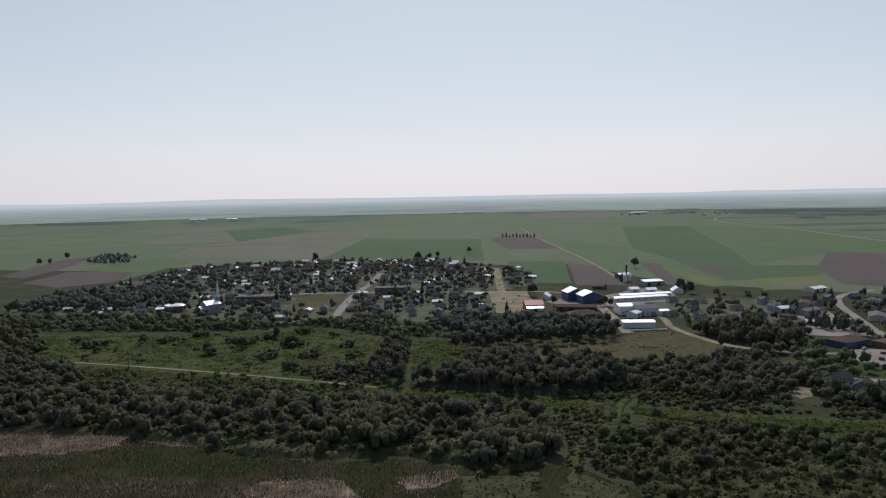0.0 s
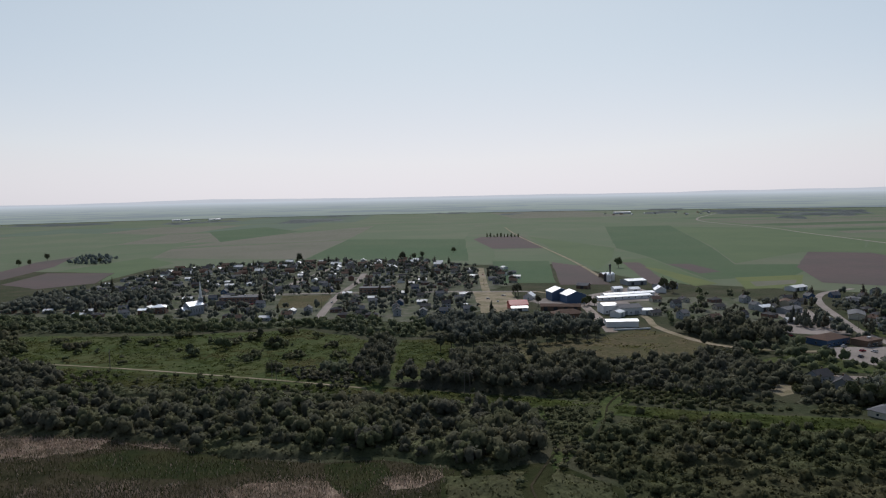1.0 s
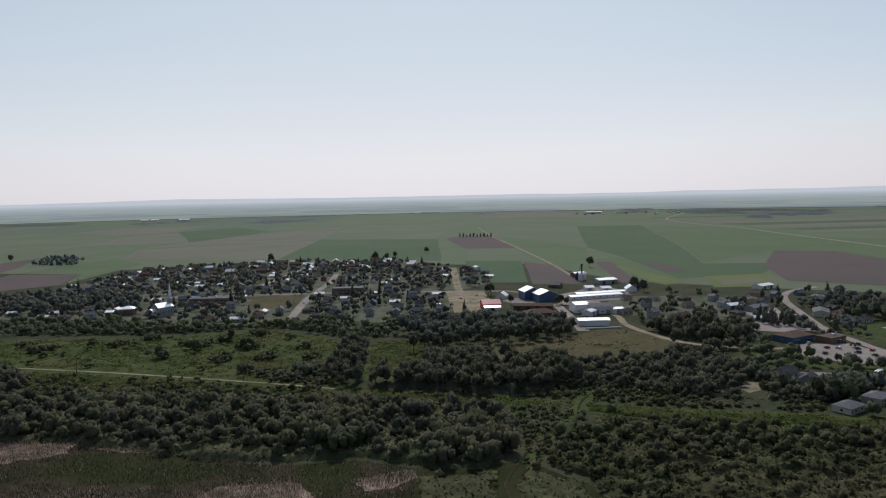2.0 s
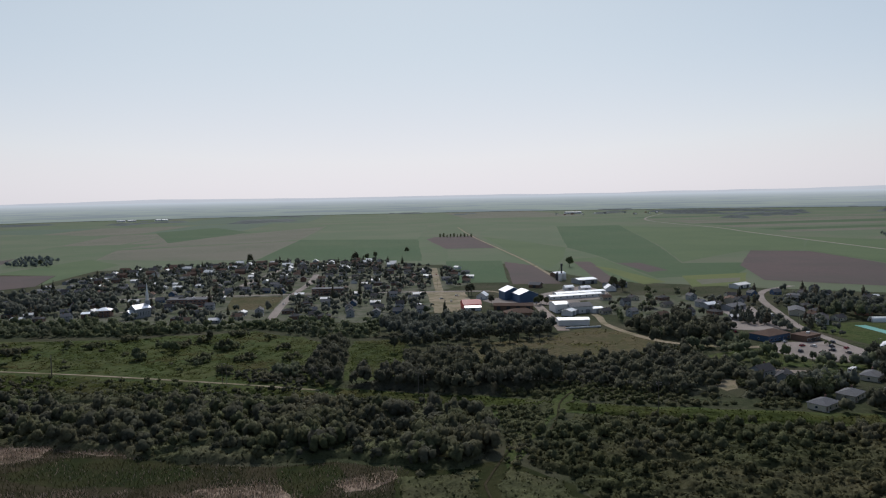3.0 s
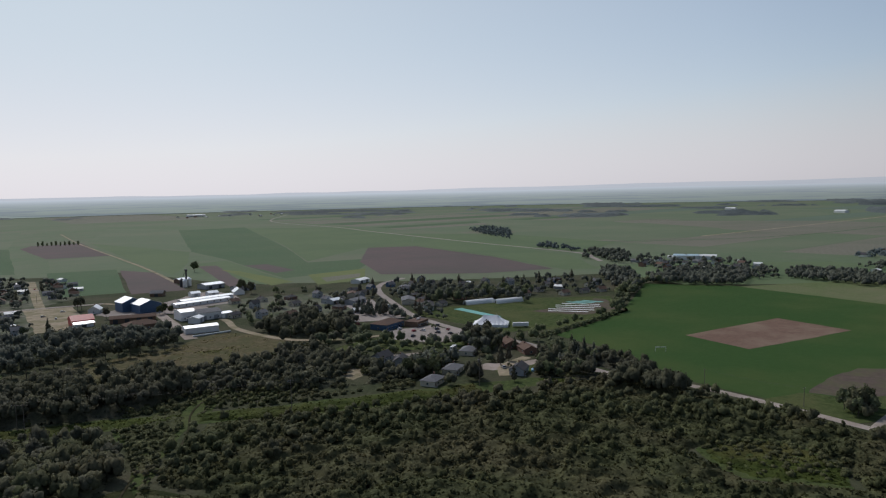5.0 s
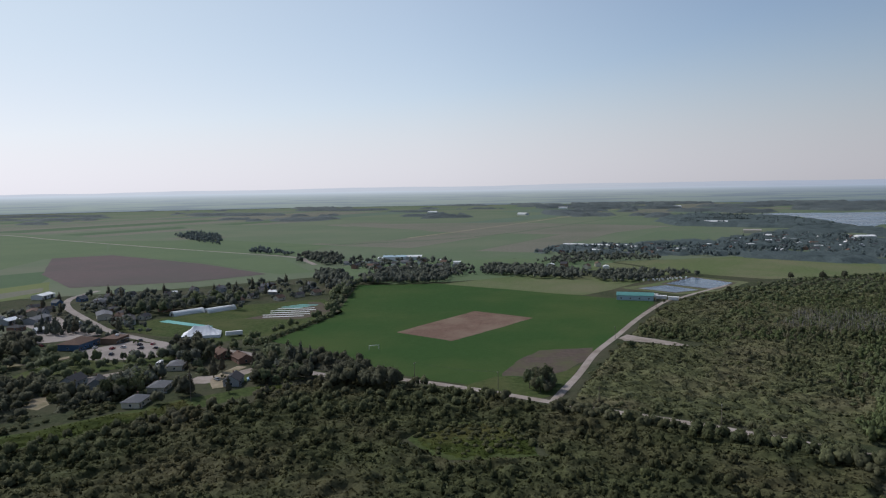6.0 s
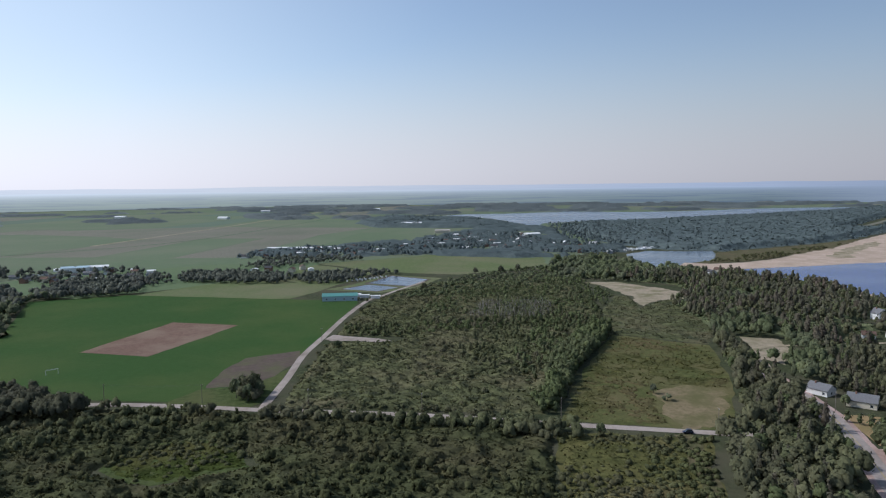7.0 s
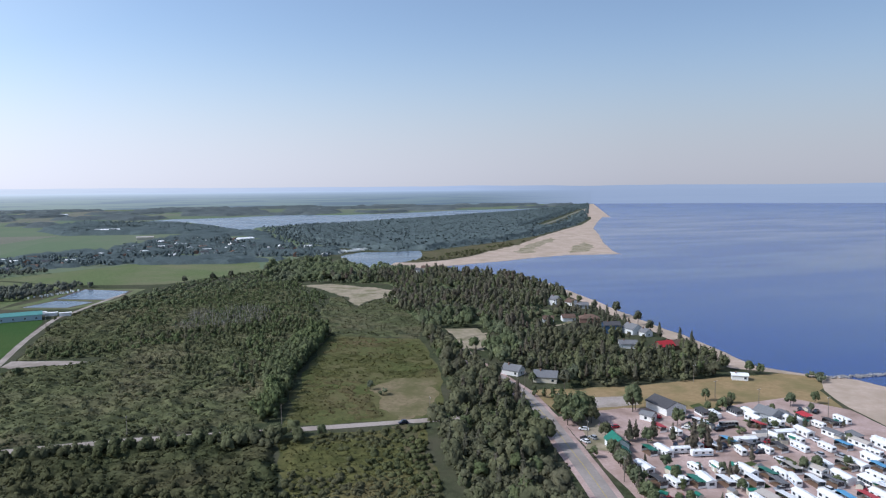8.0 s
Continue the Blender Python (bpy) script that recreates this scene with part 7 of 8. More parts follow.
def flat_block(name, x, y, turn, w, d, h, wall_m, label, wins=6, roof_m=None):
    root = empty(name, label, "building", "", at(x, y, turn))
    part("wall", boxes((-w / 2, w / 2, -d / 2, d / 2, 0, h)), wall_m, root)
    roof = part("roof", boxes((-w / 2 - 0.25, w / 2 + 0.25, -d / 2 - 0.25, d / 2 + 0.25, h, h + 0.5)), roof_m or SHINGLE_GREY, root)
    part("vent", boxes((w * 0.1, w * 0.1 + 2, -1, 1, h + 0.5, h + 1.7)), METAL_SILVER, roof)
    for s in range(max(1, int(h / 3))):
        for k in range(wins):
            window_part(root, -w / 2 + w * (k + 0.5) / wins, -d / 2, 1.7 + 3 * s, w / wins * 0.6, 1.4, "-y")
    part("door", boxes((-0.9, 0.9, -d / 2 - 0.08, -d / 2 + 0.02, 0.02, 2.3)), METAL_DARK, root)
    TAKEN.append((x, y, max(w, d) * 0.5))


flat_block("school", -195, 738, -4, 40, 18, 6.5, WALL_BRICK, "flat-roofed brown brick school building", 9)
flat_block("apartment_block", -58, 785, -3, 34, 14, 7.0, WALL_BRICK, "three-storey brown brick block with a flat roof", 8)
flat_block("inn_annex", 296, 466, 25, 16, 12, 3.8, WALL_BROWN, "low brown annex of the inn", 4, SHINGLE_BROWN)
house("inn", 24, 16, 4.2, 3.0, WALL_BLUE, SHINGLE_BROWN, "blue inn with a brown hipped roof", "inn", True, False, 5, m=at(274, 474, 25))
for i, (x, y, t, w, d) in enumerate(((312, 600, 30, 22, 12), (352, 568, 60, 24, 12), (350, 530, 58, 30, 9), (392, 640, 50, 26, 12), (296, 612, 20, 12, 9), (330, 640, 60, 16, 10), (390, 735, 30, 22, 12))):
    shed("shop", x, y, t, w, d, 3.8, 1.6, (WALL_GREY, WALL_CREAM, WALL_WHITE, WALL_WHITE)[i % 4], (SHINGLE_GREY, SHINGLE_GREY, SHINGLE_DARK, SHINGLE_GREY, METAL_GALV, SHINGLE_BROWN, METAL_WHITE)[i], "low village shop with a " + ("grey", "grey", "dark", "grey", "bright metal", "brown", "white metal")[i] + " shallow roof", 2, 3, False)


def pool(x, y, r):
    root = empty("swimming_pool", "round above-ground pool with bright blue water", "pool", "", at(x, y))
    part("shell", tube(bmesh.new(), 0, 0, 0, 1.2, r, r, 20), METAL_SKYBLUE, root)
    part("rim", tube(bmesh.new(), 0, 0, 1.2, 1.28, r + 0.12, r + 0.12, 20), TRIM, root)
    part("pool_water", tube(bmesh.new(), 0, 0, 1.28, 1.3, r - 0.1, r - 0.1, 20), METAL_SKYBLUE, root, "bright blue pool water")


pool(273, 301, 3.2)
sheet("field", [(234, 383), (248, 377), (240, 360), (225, 368)], 0.16, GRAVEL, "pale gravel yard between the houses", "gravel", 1.5, 4)
sheet("field", [(222, 425), (256, 412), (262, 440), (232, 448)], 0.11, LUSH, "grass verge before the inn", "lawn", 3, 6)
ribbon("drive", [(291, 330), (276, 326), (262, 318), (252, 304)], 7, 0.15, DIRT, "sandy drive between gardens", "drive")
sheet("field", disc(268, 312, 15, 14), 0.11, LUSH, "short garden lawn round the houses", "lawn", 4, 5)


# market garden: marquee, tunnels, covered beds
def marquee(x, y, turn):
    root = empty("marquee", "large white pole marquee with sagging canvas", "tent", "", at(x, y, turn))
    L, B, n = 13.5, 8.5, 12
    peaks = (-5.2, 5.2)
    bm = bmesh.new()
    grid = []
    for i in range(4 * n + 1):
        u = -L + 2 * L * i / (4 * n)
        row = []
        for j in range(2 * n + 1):
            v = -B + 2 * B * j / (2 * n)
            e = max(0.0, min(1.0, (L - abs(u)) / 8.6, (B - abs(v)) / B))
            peak = sum(math.exp(-abs(u - p) / 2.0 - abs(v) / 2.5) for p in peaks)
            row.append(bm.verts.new((u, v, 2.2 + 5.6 * e ** 1.2 + 0.9 * peak * e - 0.25 * math.sin(u * 1.05) ** 2 * (1 - e))))
        grid.append(row)
    for a, b in zip(grid[:-1], grid[1:]):
        for j in range(2 * n):
            bm.faces.new((a[j], a[j + 1], b[j + 1], b[j]))
    part("canopy", bm, CANVAS, root, "white canvas drawn up to two peaks")
    for p in peaks:
        part("pole", tube(bmesh.new(), p, 0, 0, 8.6, 0.1, 0.08, 8), METAL_DARK, root)
    for side in (-1, 1):
        part("side_wall", boxes((-L, L, side * B - 0.03, side * B + 0.03, 0, 2.2)), CANVAS, root)
        part("side_wall", boxes((side * L - 0.03, side * L + 0.03, -B, B, 0, 2.2)), CANVAS, root)
    TAKEN.append((x, y, 18))


marquee(340, 427, -44)


def tunnel(x, y, turn, length, half, label):
    root = empty("poly_tunnel", label, "greenhouse", "growing tunnels", at(x, y, turn))
    prof = [(half * math.cos(a), half * 0.95 * math.sin(a)) for a in [math.pi * k / 12 for k in range(13)]]
    part("cover", prism_x(prof, -length / 2, length / 2), PLASTIC, root)
    for k in range(int(length / 4) + 1):
        xx = -length / 2 + 4 * k
        ring = [((half + 0.06) * math.cos(a), (half + 0.06) * 0.95 * math.sin(a)) for a in [math.pi * q / 12 for q in range(13)]]
        part("hoop", prism_x(ring, xx - 0.05, xx + 0.05), METAL_SILVER, root)
    part("door", boxes((-length / 2 - 0.06, -length / 2 + 0.02, -1.1, 1.1, 0, 2.3)), METAL_DARK, root)


tunnel(399, 519, -9, 29, 4.2, "white plastic film growing tunnel")
tunnel(424, 506, -9, 28, 4.2, "white plastic film growing tunnel")
sheet("row_cover", [(362, 508), (371, 508), (371, 452), (363, 450)], 0.2, TARP_TEAL, "teal crop cover laid over a long bed", "crop cover", 0.4, 6, kind="")
for k in range(3):
    sheet("row_cover", [(462 + 8 * k, 470 - 2 * k), (467 + 8 * k, 470 - 2 * k), (474 + 8 * k, 452 - 2 * k), (469 + 8 * k, 452 - 2 * k)], 0.2, TARP_TEAL, "teal crop cover on a garden bed", "crop cover", 0.4, 6, kind="", group="crop covers")
for k in range(5):
    x, y, L = 428 + 9 * k, 432 + 5 * k, 17 + 3 * (k % 2)
    sheet("row_cover", [(x - 0.62 * L, y + 0.78 * L), (x + 0.62 * L, y - 0.78 * L), (x + 0.62 * L + 1.9, y - 0.78 * L + 1.4), (x - 0.62 * L + 1.9, y + 0.78 * L + 1.4)], 0.2, PLASTIC,
          "white fleece laid over a garden bed", "crop cover", 0.5, 6, kind="", group="crop covers")
sheet("field", [(405, 455), (470, 445), (500, 470), (500, 455), (470, 405), (425, 412)], 0.15, DARKSOIL, "dark worked soil garden beds", "bare plot", 2, 8)


def box_trailer(x, y, turn):
    root = empty("box_trailer", "white road trailer parked on gravel", "trailer", "", at(x, y, turn))
    part("body", rounded_box(-6, 6, -1.3, 1.3, 1.1, 3.9, 0.08), METAL_WHITE, root)
    part("chassis", boxes((-6, 6, -0.5, 0.5, 0.8, 1.12)), METAL_DARK, root)
    for xx in (3.5, 4.7):
        for s in (-1.1, 1.1):
            bm = bmesh.new()
            limb(bm, (xx, s - 0.2, 0.5), (xx, s + 0.2, 0.5), 0.5, 0.5, 12)
            part("wheel", bm, RUBBER, root)


box_trailer(352, 406, -35)
shed("rink_shed", 652, 200, 105, 33, 15, 4.6, 2.0, WALL_PALEBLUE, METAL_TEAL, "long pale-blue shed with a teal metal roof", 2, 4)
for k, (x, y) in enumerate(((668, 180), (674, 190), (664, 168))):
    shed("store", x, y, 100, 9, 3.2, 2.8, 0.3, METAL_WHITE, METAL_WHITE, "white storage container by the teal-roofed shed", 1, 0, False)
shed("equipment_barn", 862, 632, -58, 34, 20, 6.0, 1.6, METAL_WHITE, WALL_PALEBLUE, "white barn with a pale blue metal roof", 2)
shed("equipment_barn", 884, 612, -58, 24, 14, 5.0, 1.8, METAL_WHITE, METAL_WHITE, "white sheet-metal equipment barn", 2)
shed("greenhouse_range", 1203, 442, 98, 112, 16, 4.0, 1.6, METAL_WHITE, METAL_WHITE, "very long white greenhouse range", 0, 6)
shed("warehouse", 2040, 404, 100, 60, 24, 8, 2.0, METAL_WHITE, METAL_WHITE, "large white warehouse in the far settlement", 3)
shed("warehouse", 1690, 258, 100, 36, 18, 6, 2.0, WALL_CREAM, METAL_BEIGE, "beige warehouse in the far settlement", 3)
shed("warehouse", 1050, 3770, 5, 90, 30, 9, 3, METAL_WHITE, METAL_WHITE, "white barn far out on the plain", 3)
shed("warehouse", 1560, 40, 120, 34, 18, 6, 2, METAL_WHITE, METAL_WHITE, "white shed by the far shore", 3)
for i, (x, y) in enumerate(((-1450, 4150), (-1400, 4170), (-1250, 4180), (-1230, 4200), (2560, 1240), (2700, 1760), (3400, 1420), (3600, 900), (3900, -300))):
    shed("farm_barn", x, y, 10 + 17 * i, 44, 20, 7, 3, METAL_WHITE, METAL_WHITE, "white farm barn far out on the plain", 2, 0, False)

# ---------------------------------------------------------------- cottages by the bay
def cottage(w, d, h, rise, wall_m, roof_m, label, hip, x, y, turn):
    house("cottage", w * 0.9, d * 0.9, h, rise * 0.9, wall_m, roof_m, label, "cottage", hip, True, 3, m=at(x, y, turn), group="cottages by the bay")
    TAKEN.append((x, y, 8))


cottage(12, 9, 3.0, 2.8, WALL_WHITE, SHINGLE_GREY, "white cottage with a grey gable by the street", False, 374, -135, 40)
cottage(14, 10, 3.2, 3.0, WALL_CREAM, SHINGLE_GREY, "cream cottage half hidden by trees", False, 355, -147, 60)
cottage(9, 7, 2.8, 2.4, WALL_WHITE, SHINGLE_BROWN, "small white cabin with a brown roof among pines", False, 515, -215, 75)
cottage(11, 9, 3.0, 2.6, WALL_WHITE, SHINGLE_BROWN, "white cottage with a brown roof", False, 515, -232, 80)
cottage(17, 12, 3.4, 3.2, WALL_BRICK, SHINGLE_BROWN, "large brown cottage with a hipped roof", True, 506, -246, 70)
cottage(13, 11, 6.0, 2.2, WALL_BLUE, SHINGLE_DARK, "blue two-storey house with a shallow dark roof and white trim", False, 464, -243, 75)
cottage(13, 11, 4.0, 3.6, WALL_WHITE, SHINGLE_GREY, "white gabled house near the beach", False, 456, -256, 10)
cottage(8, 7, 3.2, 2.6, WALL_WHITE, SHINGLE_GREY, "small white gabled cottage near the beach", False, 445, -260, 10)
cottage(13, 9, 3.0, 2.2, WALL_WHITE, SHINGLE_GREY, "white bungalow with a grey roof", False, 416, -230, 70)
cottage(10, 9, 5.2, 3.6, WALL_WHITE, SHINGLE_GREY, "pale two-storey cottage in the trees", False, 589, -253, 20)
cottage(11, 9, 3.0, 2.6, WALL_WHITE, SHINGLE_BROWN, "white cottage with a tan gable near the shore", False, 585, -267, 15)
cottage(14, 9, 3.0, 2.2, WALL_GREY, SHINGLE_GREY, "grey low cottage near the shore", False, 568, -268, 70)
cottage(9, 6, 2.8, 1.0, WALL_WHITE, METAL_WHITE, "white beach bungalow beside the lawn", False, 328, -249, 60)
cottage(12, 9, 3.0, 2.6, WALL_WHITE, SHINGLE_DARK, "white cottage by the inlet", False, 880, -190, 20)
cottage(12, 9, 3.0, 2.6, WALL_CREAM, SHINGLE_BROWN, "cream cottage by the inlet", False, 905, -205, 60)


def red_house(x, y, turn):
    root = house("cottage", 11, 8.5, 3.2, 2.8, WALL_BROWN, METAL_RED, "cottage with a bright red roof and a brown wing", "cottage", False, True, 3, m=at(x, y, turn))
    part("wing", prism_x([(-4.4, 0), (4.4, 0), (4.4, 3.0), (0, 5.6), (-4.4, 3.0)], 5.5, 14.5), WALL_BROWN, root)
    part("wing_roof", prism_x([(-4.9, 2.75), (0, 5.65), (4.9, 2.75), (4.9, 2.95), (0, 5.9), (-4.9, 2.95)], 5.4, 15), SHINGLE_BROWN, root, "brown shingle wing roof")
    TAKEN.append((x, y, 14))


red_house(403, -249, -80)
house("camp_hall", 15, 11, 3.6, 2.4, WALL_WHITE, SHINGLE_DARK, "white camp hall with a dark gabled roof", "hall", False, False, 4, m=at(291, -181, 8))
house("wash_house", 6, 4.5, 2.7, 1.3, WALL_WHITE, SHINGLE_GREY, "small white wash house with grey roof", "wash house", False, False, 1, m=at(281, -166, 30))
house("camp_office", 10, 6.6, 3.4, 2.6, WALL_WHITE, METAL_GREEN, "white camp office with a steep green metal roof", "office", False, False, 3, m=at(252, -135, -8))
house("camp_store", 5, 5, 2.7, 1.5, WALL_WHITE, METAL_GREEN, "small white store with a green roof", "office", False, False, 1, m=at(244, -133, -8))
house("cottage", 10, 8, 3.2, 2.0, WALL_GREY, SHINGLE_GREY, "grey clubhouse at the camp's beach side", "cottage", False, False, 3, m=at(268, -219, 10))


# ---------------------------------------------------------------- trailers, porches and cars
def wheel_pair(root, x, half, r):
    for s in (-1, 1):
        bm = bmesh.new()
        limb(bm, (x, s * half - 0.1, r), (x, s * half + 0.1, r), r, r, 10)
        bmesh.ops.contextual_create(bm, geom=[e for e in bm.edges if e.is_boundary])
        w = part("wheel", bm, RUBBER, root)


def travel_trailer(length, label, stripe):
    root = empty("travel_trailer", label, "trailer", "camp trailers")
    part("body", rounded_box(-length / 2, length / 2, -1.25, 1.25, 0.5, 2.85, 0.28), METAL_WHITE, root)
    part("stripe", boxes((-length / 2 + 0.3, length / 2 - 0.3, -1.27, 1.27, 1.05, 1.22)), stripe, root)
    part("roof_vent", boxes((-0.4, 0.4, -0.35, 0.35, 2.84, 3.05)), TRIM, root)
    part("air_conditioner", boxes((length * 0.28, length * 0.28 + 0.9, -0.4, 0.4, 2.84, 3.1)), TRIM, root)
    part("drawbar", boxes((length / 2 - 0.1, length / 2 + 1.2, -0.1, 0.1, 0.5, 0.62)), METAL_DARK, root)
    for k in range(3):
        for s in ("-y", "+y"):
            window_part(root, -length / 2 + length * (k + 0.5) / 3, -1.25 if s == "-y" else 1.25, 2.0, 1.1, 0.7, s)
    window_part(root, -length / 2, 0, 2.0, 1.4, 0.8, "-x")
    part("door", boxes((length * 0.16, length * 0.16 + 0.75, -1.29, -1.2, 0.7, 2.55)), TRIM, root)
    wheel_pair(root, -0.5, 1.1, 0.34)
    wheel_pair(root, 0.4, 1.1, 0.34)
    return root


def park_model(length, label, roof_m):
    root = empty("park_model", label, "mobile home", "camp trailers")
    part("wall", gable_walls(length, 3.5, 2.7, 0.5), METAL_WHITE, root)
    part("roof", gable_roof(length, 3.5, 2.7, 0.5, 0.25, 0.12), roof_m, root)
    part("skirting", boxes((-length / 2 + 0.02, length / 2 - 0.02, -1.76, 1.76, 0.0, 0.5)), WALL_GREY, root)
    for k in range(3):
        for s in ("-y", "+y"):
            window_part(root, -length / 2 + length * (k + 0.5) / 3, -1.75 if s == "-y" else 1.75, 1.7, 1.3, 0.9, s)
    window_part(root, -length / 2, 0, 1.7, 1.9, 1.1, "-x")
    part("door", boxes((length * 0.2, length * 0.2 + 0.85, -1.8, -1.7, 0.5, 2.4)), TRIM, root)
    return root


def porch(length, roof_m, label):
    """A glazed porch with a lean-to roof that falls away from its trailer."""
    root = empty("porch", label, "porch", "camp porches")
    L = length / 2
    part("floor", boxes((-L, L, -1.6, 1.6, 0.0, 0.28)), WALL_BROWN, root)
    part("roof", prism_x([(-1.85, 2.35), (1.75, 2.95), (1.75, 3.07), (-1.85, 2.47)], -L - 0.25, L + 0.25), roof_m, root, roof_m.name.replace("_", " "))
    part("knee_wall", boxes((-L, L, -1.6, -1.52, 0.28, 1.05), (-L, -L + 0.08, -1.52, 1.6, 0.28, 1.05), (L - 0.08, L, -1.52, 1.6, 0.28, 1.05)), METAL_WHITE, root)
    n = 5
    for k in range(n + 1):
        xx = -L + 0.06 + (2 * L - 0.12) * k / n
        part("post", boxes((xx - 0.06, xx + 0.06, -1.6, -1.48, 1.05, 2.42)), TRIM, root)
    for k in range(n):
        xx = -L + (2 * L) * (k + 0.5) / n
        part("pane", boxes((xx - L / n + 0.07, xx + L / n - 0.07, -1.56, -1.53, 1.05, 2.3)), GLASS, root)
    for s in (-1, 1):
        part("pane", boxes((s * (L - 0.05) - 0.015, s * (L - 0.05) + 0.015, -1.4, 1.5, 1.05, 2.35)), GLASS, root)
    return root


TRAILERS = [travel_trailer(7.6, "white travel trailer with a grey stripe", WALL_GREY), travel_trailer(6.2, "short white travel trailer with a tan stripe", METAL_BEIGE),
            travel_trailer(8.6, "long white travel trailer with a blue stripe", METAL_SKYBLUE), park_model(8.6, "white park model home with a white roof", METAL_WHITE),
            park_model(9.2, "white park model home with a beige roof", METAL_BEIGE), park_model(8.4, "white park model home with a grey roof", SHINGLE_GREY)]
PORCHES = [porch(7.4, SHINGLE_DARK, "glazed porch with a dark lean-to roof"), porch(7.0, METAL_GREEN, "glazed porch with a green lean-to roof"), porch(7.6, METAL_BEIGE, "glazed porch with a beige lean-to roof"),
           porch(7.2, METAL_WHITE, "glazed porch with a white lean-to roof"), porch(6.8, METAL_RED, "glazed porch with a red lean-to roof"), porch(6.8, METAL_SKYBLUE, "glazed porch with a blue lean-to roof"),
           porch(7.2, SHINGLE_GREY, "glazed porch with a grey lean-to roof")]


def car(label, paint_m, tall=0.0):
    root = empty("car", label, "car", "parked cars")
    h = 1.45 + tall
    prof = [(-2.2, 0.35), (2.2, 0.35), (2.25, 0.75), (1.25, 0.92), (-2.15, 0.98)]
    cab = [(-1.95, 0.9), (1.2, 0.9), (0.45, h), (-1.45, h)]
    for nm, pr, half, mt in (("body", prof, 0.88, paint_m), ("cabin", cab, 0.74, GLASS)):
        bm = prism_x([(a, b) for a, b in pr], -half, half)
        bmesh.ops.rotate(bm, verts=bm.verts, cent=(0, 0, 0), matrix=Matrix.Rotation(radians(-90), 3, "Z"))
        part(nm, bm, mt, root)
    part("roof", boxes((-1.42, 0.42, -0.72, 0.72, h - 0.02, h + 0.05)), paint_m, root)
    wheel_pair(root, 1.4, 0.8, 0.33)
    wheel_pair(root, -1.4, 0.8, 0.33)
    return root


CARS = [car("white car parked on gravel", CAR_PAINTS[0]), car("black car parked on gravel", CAR_PAINTS[1], 0.2), car("red car parked on gravel", CAR_PAINTS[2]), car("silver car parked on gravel", CAR_PAINTS[3], 0.15), car("dark blue car parked on gravel", CAR_PAINTS[4], 0.3)]
# the first of each kind stands on a pitch of its own
for ob, (x, y, turn) in zip(TRAILERS + PORCHES + CARS, ((215, -137, 4), (234, -179, -10), (205, -179, -18), (229, -134, 3), (244, -194, 84), (240, -228, 5), (217, -132.5, 4), (213, -145, 2), (262, -194, 84),
                                                        (210, -155, 2), (258, -206, 4), (228, -222, 2), (200, -191, 0), (276, -132, 60), (265, -127, 10), (275, -146, 80), (265, -131, 15), (306, -58, 95))):
    ob.matrix_basis = at(x, y, turn, 0.22 if ob in CARS else 0.0)
    TAKEN.append((x, y, 4 if ob not in CARS else 2))
crng = random.Random(3)
copy_thing(TRAILERS[0], at(268, 377, 35))
# rows of pitches from the beach lawn down to the street; a unit: a trailer (0 to 5) or a porch (10 to 16)
BEACH_ROW = ((280, -193, 10), (276, -197, 0), (277, -208, 10), (273, -213, 3), (266, -210, 3), (259, -216, 0), (259, -224, 3), (262, -233, 14), (252, -238, 10), (251, -231, 1), (267, -163, 14), (260, -167, 1), (268, -184, 13), (266, -226, 5), (254, -246, 2))
MIDDLE_ROW = ((244, -145, 11), (242, -150, 3), (244, -166, 1), (244, -181, 15), (240, -186, 16), (243, -202, 3), (239, -209, 0), (232, -189, 1), (231, -204, 2), (228, -214, 0), (235, -234, 16), (228, -230, 4), (224, -237, 3), (218, -227, 1), (233, -196, 10), (245, -218, 3), (241, -172, 13), (227, -240, 2))
STREET_ROW = ((217, -141, 2), (224, -152, 1), (222, -160, 0), (213, -149, 3), (208, -159, 0), (216, -168, 3), (208, -165, 13), (212, -174, 11), (211, -178.5, 0), (214, -186, 12), (211, -193, 4), (202, -185, 13), (202, -197, 3), (211, -207, 12), (210, -211, 3), (197, -203, 13), (206, -217, 15), (213, -221, 3), (199, -209, 2), (204, -172, 16), (214, -200, 0))
NEAR_ROW = ((193, -166, 13), (192, -172, 3), (189, -180, 3), (188, -185, 15), (186, -192, 14), (185, -197, 3), (194, -156, 0), (195, -160, 12), (190, -203, 13), (188, -210, 2), (196, -148, 1))
for row in (BEACH_ROW, MIDDLE_ROW, STREET_ROW, NEAR_ROW):
    for x, y, k in row:
        turn = crng.uniform(-7, 7) + crng.choice((0, 0, 180))
        copy_thing(TRAILERS[k] if k < 10 else PORCHES[k - 10], at(x, y, turn))
        TAKEN.append((x, y, 3))
        if k < 10 and crng.random() < 0.4:
            copy_thing(crng.choice(CARS), at(x - 7.5, y + crng.uniform(-1, 1), turn + crng.uniform(-8, 8), 0.22))
for x, y, turn, k in ((241, -157, 82, 0), (236, -163, 80, 2), (243, -188, 84, 3), (247, -200, 85, 5), (246, -209, 84, 3)):
    copy_thing(TRAILERS[k], at(x, y, turn))
CAMP_CARS = ((262, -126, 20), (273, -142, 70), (254, -140, 90), (282, -171, 40), (277, -185, 60), (259, -187, 85), (232, -186, 85), (239, -192, 10), (224, -207, 0), (217, -228, 20), (201, -170, 80), (208, -129, 0), (268, -188, 10))
